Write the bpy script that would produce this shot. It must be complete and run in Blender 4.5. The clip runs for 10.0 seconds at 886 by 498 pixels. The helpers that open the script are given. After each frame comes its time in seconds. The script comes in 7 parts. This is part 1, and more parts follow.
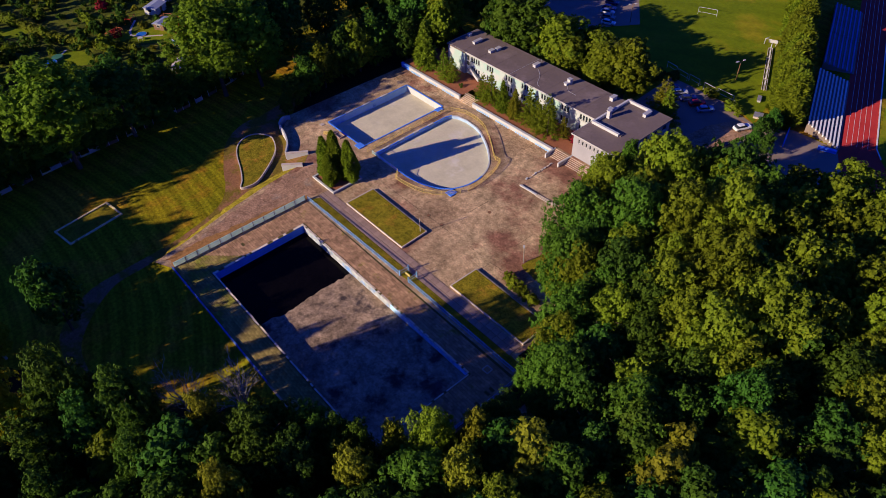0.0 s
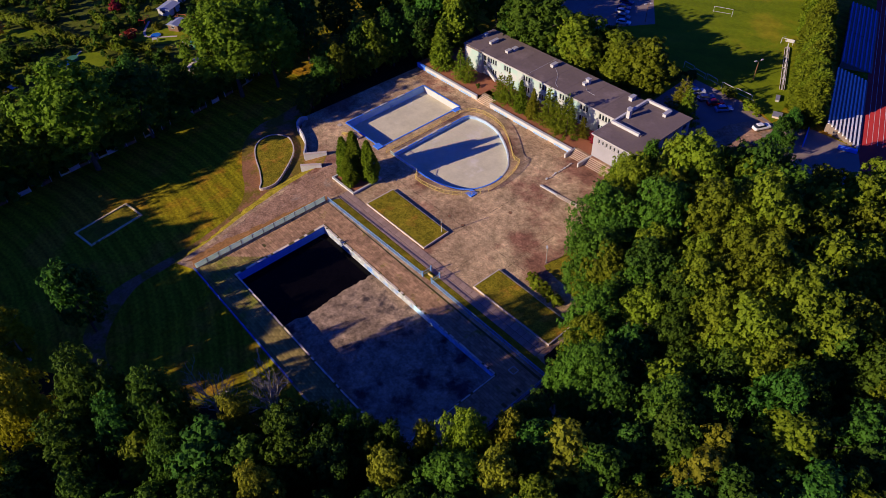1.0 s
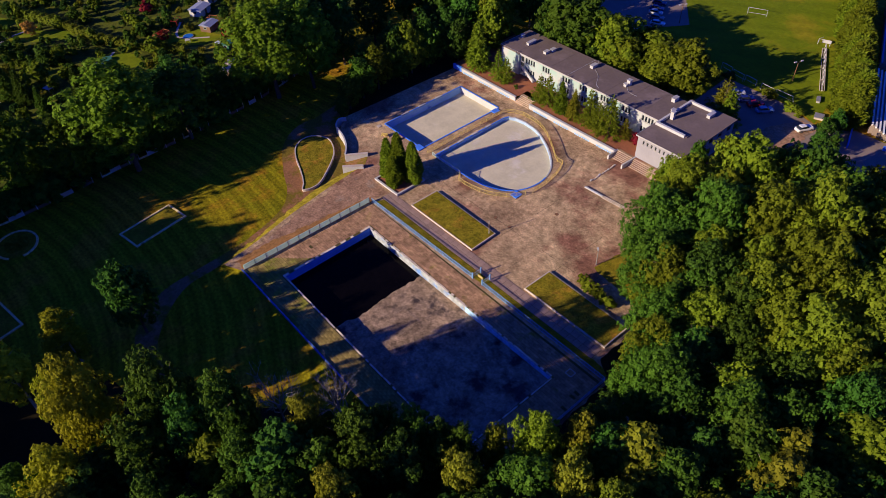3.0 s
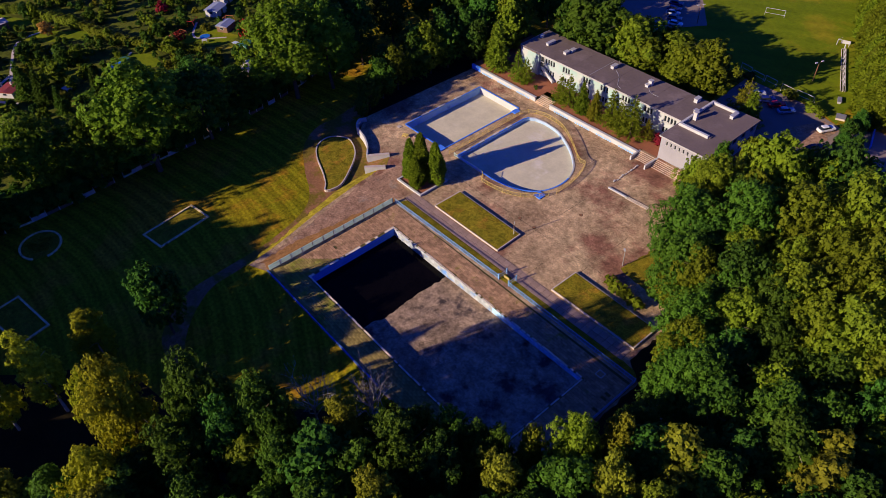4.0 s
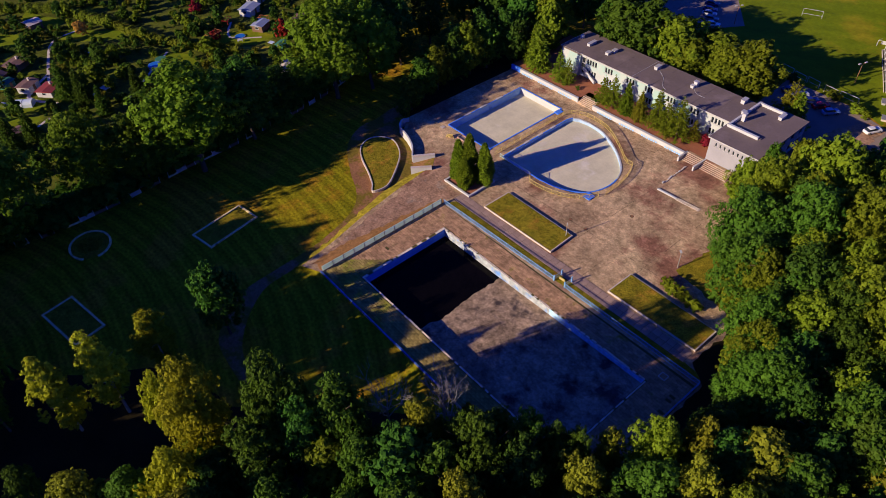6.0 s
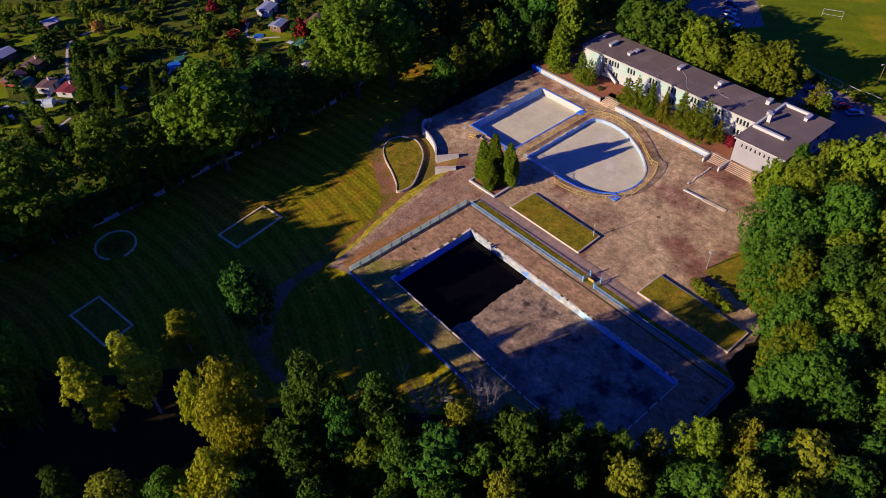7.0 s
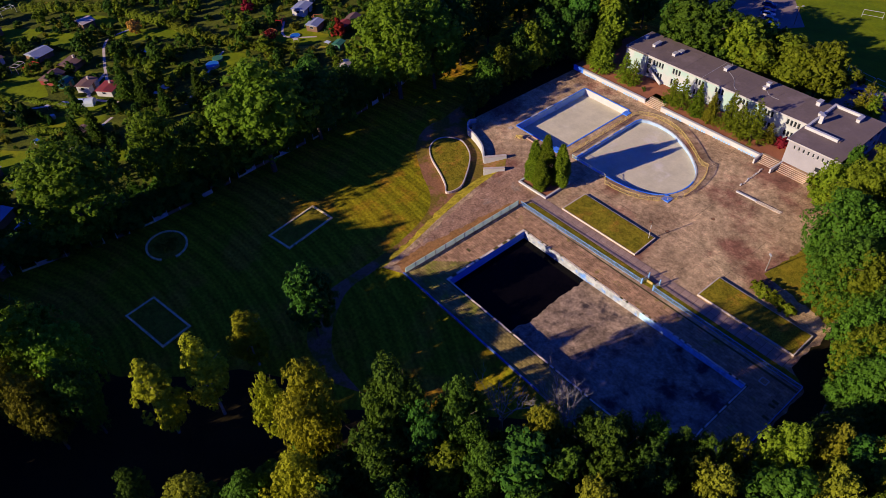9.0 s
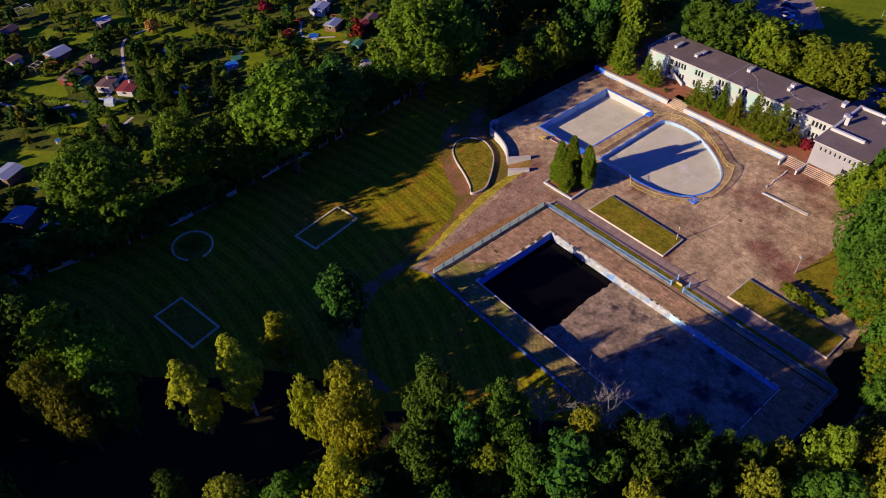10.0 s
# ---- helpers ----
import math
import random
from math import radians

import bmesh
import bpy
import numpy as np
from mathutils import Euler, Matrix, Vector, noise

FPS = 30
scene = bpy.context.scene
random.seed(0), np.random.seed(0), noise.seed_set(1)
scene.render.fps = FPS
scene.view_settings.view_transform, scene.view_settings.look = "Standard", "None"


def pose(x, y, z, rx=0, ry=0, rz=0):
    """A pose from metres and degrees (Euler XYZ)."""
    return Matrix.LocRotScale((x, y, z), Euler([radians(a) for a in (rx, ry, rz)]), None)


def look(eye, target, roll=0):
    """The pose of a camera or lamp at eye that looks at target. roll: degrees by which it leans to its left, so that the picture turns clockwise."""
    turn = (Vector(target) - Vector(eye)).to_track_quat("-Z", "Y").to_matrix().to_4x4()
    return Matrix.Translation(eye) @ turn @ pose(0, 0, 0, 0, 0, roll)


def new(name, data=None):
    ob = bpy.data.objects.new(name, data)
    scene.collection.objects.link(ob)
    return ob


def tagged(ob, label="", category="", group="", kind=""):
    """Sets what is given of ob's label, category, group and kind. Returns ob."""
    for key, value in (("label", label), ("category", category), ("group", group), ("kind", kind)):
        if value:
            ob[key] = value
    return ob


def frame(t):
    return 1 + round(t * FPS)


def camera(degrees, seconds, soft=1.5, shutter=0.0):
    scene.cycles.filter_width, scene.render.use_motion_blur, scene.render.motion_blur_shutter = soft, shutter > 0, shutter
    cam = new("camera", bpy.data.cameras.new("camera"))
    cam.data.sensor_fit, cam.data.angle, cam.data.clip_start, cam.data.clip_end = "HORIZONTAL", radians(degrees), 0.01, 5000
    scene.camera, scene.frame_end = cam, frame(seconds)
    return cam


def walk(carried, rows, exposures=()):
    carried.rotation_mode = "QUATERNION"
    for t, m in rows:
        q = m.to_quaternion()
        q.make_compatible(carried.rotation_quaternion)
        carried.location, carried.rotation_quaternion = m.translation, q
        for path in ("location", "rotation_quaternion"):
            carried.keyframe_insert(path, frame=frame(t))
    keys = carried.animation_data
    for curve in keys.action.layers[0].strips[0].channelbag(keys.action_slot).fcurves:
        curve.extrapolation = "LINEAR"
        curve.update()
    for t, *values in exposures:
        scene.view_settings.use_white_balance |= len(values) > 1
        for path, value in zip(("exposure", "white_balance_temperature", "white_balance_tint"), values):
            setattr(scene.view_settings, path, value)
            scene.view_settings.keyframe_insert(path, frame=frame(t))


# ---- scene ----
from mathutils.geometry import tessellate_polygon

# ---------------------------------------------------------------- camera
cam = camera(66.0, 10.0, soft=0.8)
ROWS = [
    (0.0, 99.677, -44.010, 93.796, 50.970, -44.241, -2.769),
    (0.5, 98.306, -45.400, 93.813, 51.064, -44.241, -2.885),
    (1.0, 96.864, -46.850, 93.792, 51.168, -44.215, -3.015),
    (1.5, 95.403, -48.361, 93.819, 51.285, -44.183, -3.108),
    (2.0, 93.923, -50.020, 93.865, 51.388, -44.161, -3.169),
    (2.5, 92.339, -51.629, 93.875, 51.446, -44.137, -3.165),
    (4.0, 87.474, -56.740, 94.010, 51.627, -44.099, -3.209),
    (4.5, 85.821, -58.526, 94.149, 51.676, -44.112, -3.200),
    (5.0, 84.107, -60.375, 94.297, 51.716, -44.140, -3.182),
    (5.5, 82.367, -62.218, 94.398, 51.766, -44.151, -3.183),
    (7.0, 77.073, -67.833, 94.570, 51.966, -44.144, -3.199),
    (7.5, 75.287, -69.684, 94.551, 52.029, -44.139, -3.178),
    (8.0, 73.458, -71.554, 94.582, 52.080, -44.150, -3.185),
    (8.5, 71.664, -73.441, 94.696, 52.146, -44.173, -3.185),
    (9.0, 69.785, -75.342, 94.795, 52.187, -44.185, -3.172),
    (9.5, 67.967, -77.274, 94.890, 52.213, -44.196, -3.110),
    (10.0, 66.074, -79.259, 94.985, 52.213, -44.189, -3.057),
]
EXPOSURE = 0.17
walk(cam, [(t, pose(x, y, z, 90 + pitch, 0, yaw) @ pose(0, 0, 0, 0, 0, roll)) for t, x, y, z, yaw, pitch, roll in ROWS],
     exposures=[(0.0, EXPOSURE), (10.0, EXPOSURE)])

# ---------------------------------------------------------------- light
SHADE = radians(74.0)      # the way the shadows fall, from +X
HIGH = radians(19.5)       # the sun's height
to_sun = Vector((-math.cos(SHADE) * math.cos(HIGH), -math.sin(SHADE) * math.cos(HIGH), math.sin(HIGH)))
world = bpy.data.worlds.new("evening_sky")
scene.world = world
world.use_nodes = True
wn = world.node_tree
sky = wn.nodes.new("ShaderNodeTexSky")
sky.sky_type = "NISHITA"
sky.sun_disc = False
sky.sun_elevation = HIGH
sky.sun_rotation = math.atan2(to_sun.x, to_sun.y)
sky.air_density, sky.dust_density, sky.ozone_density = 1.0, 0.1, 8.0
blue = wn.nodes.new("ShaderNodeMix")
blue.data_type, blue.blend_type = "RGBA", "MULTIPLY"
blue.inputs["Factor"].default_value = 1.0
blue.inputs["B"].default_value = (0.23, 0.50, 2.0, 1)
wn.links.new(sky.outputs["Color"], blue.inputs["A"])
wn.links.new(blue.outputs["Result"], wn.nodes["Background"].inputs["Color"])
wn.nodes["Background"].inputs["Strength"].default_value = 0.069
sun = new("sun", bpy.data.lights.new("sun", "SUN"))
sun.data.energy, sun.data.angle, sun.data.color = 6.4, radians(0.5), (1.0, 0.80, 0.58)
sun.matrix_world = look(to_sun * 200, (0, 0, 0))

G = -1.1                   # level of the park round the terrace; the terrace itself is 0


# ---------------------------------------------------------------- materials
def surface(name, light, dark, fine=6.0, coarse=0.35, rough=0.85, bump=0.2, metal=0.0, patch=None, patch_scale=0.12,
            patch_cut=0.55, island=0.0):
    """A worn surface: grain and stains at two scales between two colours, with patches of a third.
    island: how much the value varies from object to object (minus: from piece to piece of one mesh)."""
    m = bpy.data.materials.new(name)
    m.use_nodes = True
    n, l = m.node_tree.nodes, m.node_tree.links
    shader = n["Principled BSDF"]
    place = n.new("ShaderNodeTexCoord")
    small, large = n.new("ShaderNodeTexNoise"), n.new("ShaderNodeTexNoise")
    small.inputs["Scale"].default_value, large.inputs["Scale"].default_value = fine, coarse
    small.inputs["Detail"].default_value, large.inputs["Detail"].default_value = 6, 5
    small.inputs["Roughness"].default_value = 0.7
    for node in (small, large):
        l.new(place.outputs["Object"], node.inputs["Vector"])
    add = n.new("ShaderNodeMath")
    add.operation = "MULTIPLY_ADD"
    add.inputs[1].default_value = 0.45
    l.new(small.outputs["Fac"], add.inputs[0])
    half = n.new("ShaderNodeMath")
    half.operation = "MULTIPLY"
    half.inputs[1].default_value = 0.55
    l.new(large.outputs["Fac"], half.inputs[0])
    l.new(half.outputs[0], add.inputs[2])
    ramp = n.new("ShaderNodeMapRange")
    ramp.inputs["From Min"].default_value, ramp.inputs["From Max"].default_value = 0.32, 0.68
    l.new(add.outputs[0], ramp.inputs["Value"])
    mix = n.new("ShaderNodeMix")
    mix.data_type = "RGBA"
    mix.inputs["A"].default_value, mix.inputs["B"].default_value = (*dark, 1), (*light, 1)
    l.new(ramp.outputs["Result"], mix.inputs["Factor"])
    colour = mix.outputs["Result"]
    if patch:
        blot = n.new("ShaderNodeTexNoise")
        blot.inputs["Scale"].default_value, blot.inputs["Detail"].default_value = patch_scale, 7
        blot.inputs["Roughness"].default_value = 0.65
        l.new(place.outputs["Object"], blot.inputs["Vector"])
        cut = n.new("ShaderNodeMapRange")
        cut.inputs["From Min"].default_value, cut.inputs["From Max"].default_value = patch_cut, patch_cut + 0.1
        l.new(blot.outputs["Fac"], cut.inputs["Value"])
        over = n.new("ShaderNodeMix")
        over.data_type = "RGBA"
        l.new(cut.outputs["Result"], over.inputs["Factor"])
        l.new(colour, over.inputs["A"])
        over.inputs["B"].default_value = (*patch, 1)
        colour = over.outputs["Result"]
    if island:
        info = n.new("ShaderNodeObjectInfo") if island > 0 else n.new("ShaderNodeNewGeometry")
        vary = n.new("ShaderNodeMapRange")
        vary.inputs["To Min"].default_value, vary.inputs["To Max"].default_value = 1 - abs(island), 1 + abs(island)
        l.new(info.outputs["Random" if island > 0 else "Random Per Island"], vary.inputs["Value"])
        hue = n.new("ShaderNodeHueSaturation")
        l.new(vary.outputs["Result"], hue.inputs["Value"])
        l.new(colour, hue.inputs["Color"])
        colour = hue.outputs["Color"]
    l.new(colour, shader.inputs["Base Color"])
    shader.inputs["Roughness"].default_value, shader.inputs["Metallic"].default_value = rough, metal
    shader.inputs["Specular IOR Level"].default_value = 0.3 if rough < 0.8 else 0.08
    if bump:
        b = n.new("ShaderNodeBump")
        b.inputs["Strength"].default_value, b.inputs["Distance"].default_value = bump, 0.05
        l.new(small.outputs["Fac"], b.inputs["Height"])
        l.new(b.outputs["Normal"], shader.inputs["Normal"])
    return m


def striped(m, angle, spacing, strength, bend=2.0, centre=None):
    """Adds mowing or laying stripes across a surface made by surface()."""
    n, l = m.node_tree.nodes, m.node_tree.links
    shader = n["Principled BSDF"]
    old = shader.inputs["Base Color"].links[0].from_socket
    place = n.new("ShaderNodeTexCoord")
    turn = n.new("ShaderNodeMapping")
    turn.inputs["Rotation"].default_value = (0, 0, angle)
    l.new(place.outputs["Object"], turn.inputs["Vector"])
    wave = n.new("ShaderNodeTexWave")
    if centre:
        turn.inputs["Location"].default_value = (-centre[0], -centre[1], 0)
        wave.wave_type, wave.rings_direction = "RINGS", "Z"
    wave.inputs["Scale"].default_value = 0.314 / spacing
    wave.inputs["Distortion"].default_value, wave.inputs["Detail"].default_value = bend, 3
    wave.inputs["Detail Scale"].default_value = 0.25
    l.new(turn.outputs["Vector"], wave.inputs["Vector"])
    vary = n.new("ShaderNodeMapRange")
    vary.inputs["To Min"].default_value, vary.inputs["To Max"].default_value = 1 - strength, 1 + strength
    l.new(wave.outputs["Fac"], vary.inputs["Value"])
    hue = n.new("ShaderNodeHueSaturation")
    l.new(vary.outputs["Result"], hue.inputs["Value"])
    l.new(old, hue.inputs["Color"])
    l.new(hue.outputs["Color"], shader.inputs["Base Color"])
    return m


def mottled(m, scale, strength):
    """Adds a sharper blotched wear to a surface made by surface()."""
    n, l = m.node_tree.nodes, m.node_tree.links
    shader = n["Principled BSDF"]
    old = shader.inputs["Base Color"].links[0].from_socket
    place = n.new("ShaderNodeTexCoord")
    blot = n.new("ShaderNodeTexNoise")
    blot.inputs["Scale"].default_value, blot.inputs["Detail"].default_value, blot.inputs["Roughness"].default_value = scale, 9, 0.78
    l.new(place.outputs["Object"], blot.inputs["Vector"])
    vary = n.new("ShaderNodeMapRange")
    vary.inputs["From Min"].default_value, vary.inputs["From Max"].default_value = 0.36, 0.64
    vary.inputs["To Min"].default_value, vary.inputs["To Max"].default_value = 1 - strength, 1 + strength
    l.new(blot.outputs["Fac"], vary.inputs["Value"])
    hue = n.new("ShaderNodeHueSaturation")
    l.new(vary.outputs["Result"], hue.inputs["Value"])
    l.new(old, hue.inputs["Color"])
    l.new(hue.outputs["Color"], shader.inputs["Base Color"])
    return m


def sheer(m, share):
    """Lets part of the light through a thin sheet."""
    n, l = m.node_tree.nodes, m.node_tree.links
    shader = n["Principled BSDF"]
    back = n.new("ShaderNodeBsdfTranslucent")
    l.new(shader.inputs["Base Color"].links[0].from_socket, back.inputs["Color"])
    both = n.new("ShaderNodeMixShader")
    both.inputs["Fac"].default_value = share
    l.new(shader.outputs[0], both.inputs[1])
    l.new(back.outputs[0], both.inputs[2])
    l.new(both.outputs[0], n["Material Output"].inputs["Surface"])
    return m


def leaves(name, light, dark, through_share=0.25):
    """Foliage: colour varies from spray to spray and from tree to tree; some light goes through the leaf."""
    m = bpy.data.materials.new(name)
    m.use_nodes = True
    n, l = m.node_tree.nodes, m.node_tree.links
    n.remove(n["Principled BSDF"])
    out = n["Material Output"]
    geo, info = n.new("ShaderNodeNewGeometry"), n.new("ShaderNodeObjectInfo")
    mix = n.new("ShaderNodeMix")
    mix.data_type = "RGBA"
    mix.inputs["A"].default_value, mix.inputs["B"].default_value = (*dark, 1), (*light, 1)
    place, clump = n.new("ShaderNodeTexCoord"), n.new("ShaderNodeTexNoise")
    clump.inputs["Scale"].default_value, clump.inputs["Detail"].default_value = 0.55, 3
    l.new(place.outputs["Object"], clump.inputs["Vector"])
    wide = n.new("ShaderNodeMapRange")
    wide.inputs["From Min"].default_value, wide.inputs["From Max"].default_value = 0.32, 0.68
    l.new(clump.outputs["Fac"], wide.inputs["Value"])
    share = n.new("ShaderNodeMix")
    share.inputs["Factor"].default_value = 0.55
    l.new(geo.outputs["Random Per Island"], share.inputs["A"])
    l.new(wide.outputs["Result"], share.inputs["B"])
    l.new(share.outputs["Result"], mix.inputs["Factor"])
    vary = n.new("ShaderNodeMapRange")
    vary.inputs["To Min"].default_value, vary.inputs["To Max"].default_value = 0.75, 1.25
    l.new(info.outputs["Random"], vary.inputs["Value"])
    turn = n.new("ShaderNodeMapRange")
    turn.inputs["To Min"].default_value, turn.inputs["To Max"].default_value = 0.485, 0.515
    l.new(info.outputs["Random"], turn.inputs["Value"])
    hue = n.new("ShaderNodeHueSaturation")
    l.new(turn.outputs["Result"], hue.inputs["Hue"])
    l.new(vary.outputs["Result"], hue.inputs["Value"])
    l.new(mix.outputs["Result"], hue.inputs["Color"])
    front = n.new("ShaderNodeBsdfPrincipled")
    front.inputs["Roughness"].default_value = 0.65
    front.inputs["Specular IOR Level"].default_value = 0.06
    l.new(hue.outputs["Color"], front.inputs["Base Color"])
    back = n.new("ShaderNodeBsdfTranslucent")
    l.new(hue.outputs["Color"], back.inputs["Color"])
    both = n.new("ShaderNodeMixShader")
    both.inputs["Fac"].default_value = through_share
    l.new(front.outputs[0], both.inputs[1])
    l.new(back.outputs[0], both.inputs[2])
    l.new(both.outputs[0], out.inputs["Surface"])
    return m


def gloss(name, colour, rough, metal=0.0):
    m = bpy.data.materials.new(name)
    m.use_nodes = True
    b = m.node_tree.nodes["Principled BSDF"]
    b.inputs["Base Color"].default_value = (*colour, 1)
    b.inputs["Roughness"].default_value, b.inputs["Metallic"].default_value = rough, metal
    return m


MEADOW = striped(striped(mottled(surface("meadow_grass", (0.265, 0.205, 0.007), (0.125, 0.145, 0.005), 3.0, 0.12, 0.95, 0.5,
                                         patch=(0.31, 0.165, 0.012), patch_scale=0.07, patch_cut=0.50), 1.6, 0.5), 0, 3.1, 0.19, 6.5, (-30, -130)), 0, 1.05, 0.12, 7.0, (-30, -130))
PITCH = striped(mottled(surface("pitch_grass", (0.190, 0.225, 0.006), (0.095, 0.150, 0.004), 4.0, 0.08, 0.95, 0.3, patch=(0.235, 0.215, 0.010), patch_scale=0.04, patch_cut=0.54), 0.7, 0.18), radians(60), 6.0, 0.06, 0.6)
LAWN = mottled(mottled(surface("bed_grass", (0.27, 0.205, 0.016), (0.12, 0.115, 0.008), 5.0, 0.5, 0.95, 0.5, patch=(0.30, 0.165, 0.02),
                       patch_scale=0.3, patch_cut=0.55), 4.0, 0.6), 0.9, 0.4)
DRY = mottled(surface("dry_grass", (0.40, 0.205, 0.075), (0.22, 0.115, 0.040), 5.0, 0.5, 0.95, 0.5, patch=(0.33, 0.24, 0.19),
              patch_scale=0.22, patch_cut=0.6), 1.5, 0.4)
BANK = mottled(surface("bank_grass", (0.37, 0.29, 0.03), (0.21, 0.18, 0.016), 6.0, 0.6, 0.95, 0.5), 1.2, 0.4)
PLAZA = mottled(mottled(mottled(surface("plaza_concrete", (0.58, 0.425, 0.240), (0.28, 0.172, 0.098), 1.2, 0.07, 0.9, 0.15, patch=(0.25, 0.122, 0.078),
                                patch_scale=0.06, patch_cut=0.50), 0.16, 0.40), 0.7, 0.36), 3.0, 0.34)
APRON = mottled(mottled(surface("dirty_reddish_concrete", (0.42, 0.262, 0.165), (0.23, 0.130, 0.082), 2.0, 0.15, 0.9, 0.2, patch=(0.30, 0.225, 0.165), patch_scale=0.2, patch_cut=0.57), 0.5, 0.4), 2.5, 0.35)
ROAD = mottled(surface("park_path", (0.36, 0.175, 0.085), (0.20, 0.098, 0.046), 3.0, 0.2, 0.9, 0.2, patch=(0.17, 0.125, 0.02), patch_scale=0.22, patch_cut=0.45), 1.8, 0.3)
PAVER = mottled(surface("loose_paver", (0.36, 0.27, 0.09), (0.20, 0.16, 0.05), 3.0, 0.3, 0.9, 0.2, island=0.28), 1.5, 0.3)
PAVERS = mottled(surface("laid_pavers", (0.48, 0.295, 0.165), (0.30, 0.175, 0.098), 3.0, 0.3, 0.9, 0.2, patch=(0.24, 0.19, 0.04),
                         patch_scale=0.3, patch_cut=0.57, island=-0.24), 0.5, 0.36)
MOSSPAVE = mottled(surface("mossy_pavers", (0.36, 0.27, 0.09), (0.20, 0.16, 0.05), 3.0, 0.3, 0.9, 0.2, patch=(0.19, 0.19, 0.03),
                           patch_scale=0.25, patch_cut=0.48, island=-0.28), 0.5, 0.4)
MOSS = surface("mossy_joint", (0.14, 0.125, 0.04), (0.06, 0.05, 0.025), 6.0, 0.6, 0.95, 0.4)
SLAB = surface("slab_concrete", (0.38, 0.27, 0.22), (0.25, 0.17, 0.135), 4.0, 0.4, 0.9, 0.15, island=0.14)
JOINT = surface("joint_soil", (0.10, 0.075, 0.05), (0.05, 0.04, 0.03), 8.0, 1.0, 0.95, 0.3)
FLOOR = mottled(mottled(surface("basin_concrete", (0.45, 0.32, 0.21), (0.115, 0.080, 0.058), 2.0, 0.14, 0.85, 0.25, patch=(0.060, 0.046, 0.044),
                        patch_scale=0.13, patch_cut=0.535), 0.8, 0.45), 0.12, 0.45)
CREAM = mottled(surface("cream_basin_floor", (0.66, 0.60, 0.42), (0.53, 0.485, 0.335), 2.5, 0.2, 0.85, 0.08, patch=(0.66, 0.61, 0.50),
                patch_scale=0.15, patch_cut=0.56), 0.35, 0.09)
BLUE = surface("blue_pool_paint", (0.09, 0.27, 0.90), (0.05, 0.18, 0.70), 3.0, 0.5, 0.55, 0.1, patch=(0.30, 0.36, 0.48),
               patch_scale=0.5, patch_cut=0.66)
BLUEPALE = surface("faded_blue_paint", (0.34, 0.56, 0.82), (0.22, 0.42, 0.70), 3.0, 0.5, 0.6, 0.1, patch=(0.05, 0.15, 0.5),
                   patch_scale=0.4, patch_cut=0.62)
WHITE = surface("chipped_white_paint", (0.52, 0.52, 0.53), (0.41, 0.405, 0.41), 4.0, 0.5, 0.7, 0.1, patch=(0.42, 0.38, 0.34),
                patch_scale=0.6, patch_cut=0.66)
NEWALL = mottled(surface("peeling_wall_paint", (0.40, 0.43, 0.45), (0.26, 0.29, 0.33), 3.0, 0.4, 0.7, 0.1, patch=(0.10, 0.24, 0.60),
                 patch_scale=0.35, patch_cut=0.55), 0.9, 0.42)
SCUFFED = mottled(surface("scuffed_blue_paint", (0.46, 0.68, 0.92), (0.28, 0.52, 0.84), 3.0, 0.5, 0.6, 0.1, patch=(0.07, 0.20, 0.60),
                  patch_scale=0.3, patch_cut=0.56), 0.9, 0.35)
CHIPPED = mottled(surface("crumbling_coping", (0.74, 0.65, 0.54), (0.50, 0.42, 0.34), 5.0, 0.9, 0.85, 0.3), 1.6, 0.35)
JOINTLIME = mottled(surface("limed_joint", (0.40, 0.31, 0.22), (0.20, 0.15, 0.11), 3.0, 0.5, 0.9, 0.2), 1.2, 0.5)
# warm yellow in the colour offsets the blue skylight; the dark patches are moss
MOSSKERB = mottled(surface("warm_mossy_kerb", (0.82, 0.66, 0.34), (0.56, 0.45, 0.22), 5.0, 0.7, 0.9, 0.2, patch=(0.22, 0.19, 0.08), patch_scale=0.5, patch_cut=0.60), 1.5, 0.4)
KERB = surface("kerb_concrete", (0.60, 0.52, 0.45), (0.42, 0.35, 0.30), 5.0, 0.7, 0.85, 0.15)
PALESTONE = surface("whitewashed_stone", (0.80, 0.74, 0.62), (0.60, 0.55, 0.46), 5.0, 0.7, 0.8, 0.15)
FENCEPALE = sheer(surface("pale_fence_panel", (0.80, 0.92, 0.86), (0.68, 0.82, 0.77), 4.0, 0.6, 0.75, 0.1), 0.7)
RAILBLUE = surface("light_blue_railing", (0.22, 0.42, 0.70), (0.14, 0.30, 0.56), 5.0, 1.0, 0.5, 0.05)
YELLOW = sheer(surface("yellow_fence_paint", (0.84, 0.70, 0.28), (0.72, 0.60, 0.22), 5.0, 0.8, 0.6, 0.05), 0.55)
PLASTER = surface("pale_green_plaster", (0.47, 0.495, 0.485), (0.39, 0.42, 0.415), 3.0, 0.25, 0.85, 0.1, patch=(0.33, 0.47, 0.43),
                  patch_scale=0.13, patch_cut=0.46)
PLASTERW = surface("cream_plaster", (0.33, 0.325, 0.36), (0.27, 0.265, 0.29), 3.0, 0.3, 0.85, 0.1)
ROOF = surface("roofing_felt", (0.185, 0.140, 0.125), (0.125, 0.095, 0.085), 1.5, 0.15, 0.75, 0.15, patch=(0.215, 0.165, 0.15),
               patch_scale=0.1, patch_cut=0.55)
METAL = surface("zinc_flashing", (0.55, 0.54, 0.53), (0.42, 0.41, 0.41), 5.0, 0.8, 0.5, 0.05, metal=0.3)
GLASS = gloss("dark_window_glass", (0.02, 0.025, 0.03), 0.08)
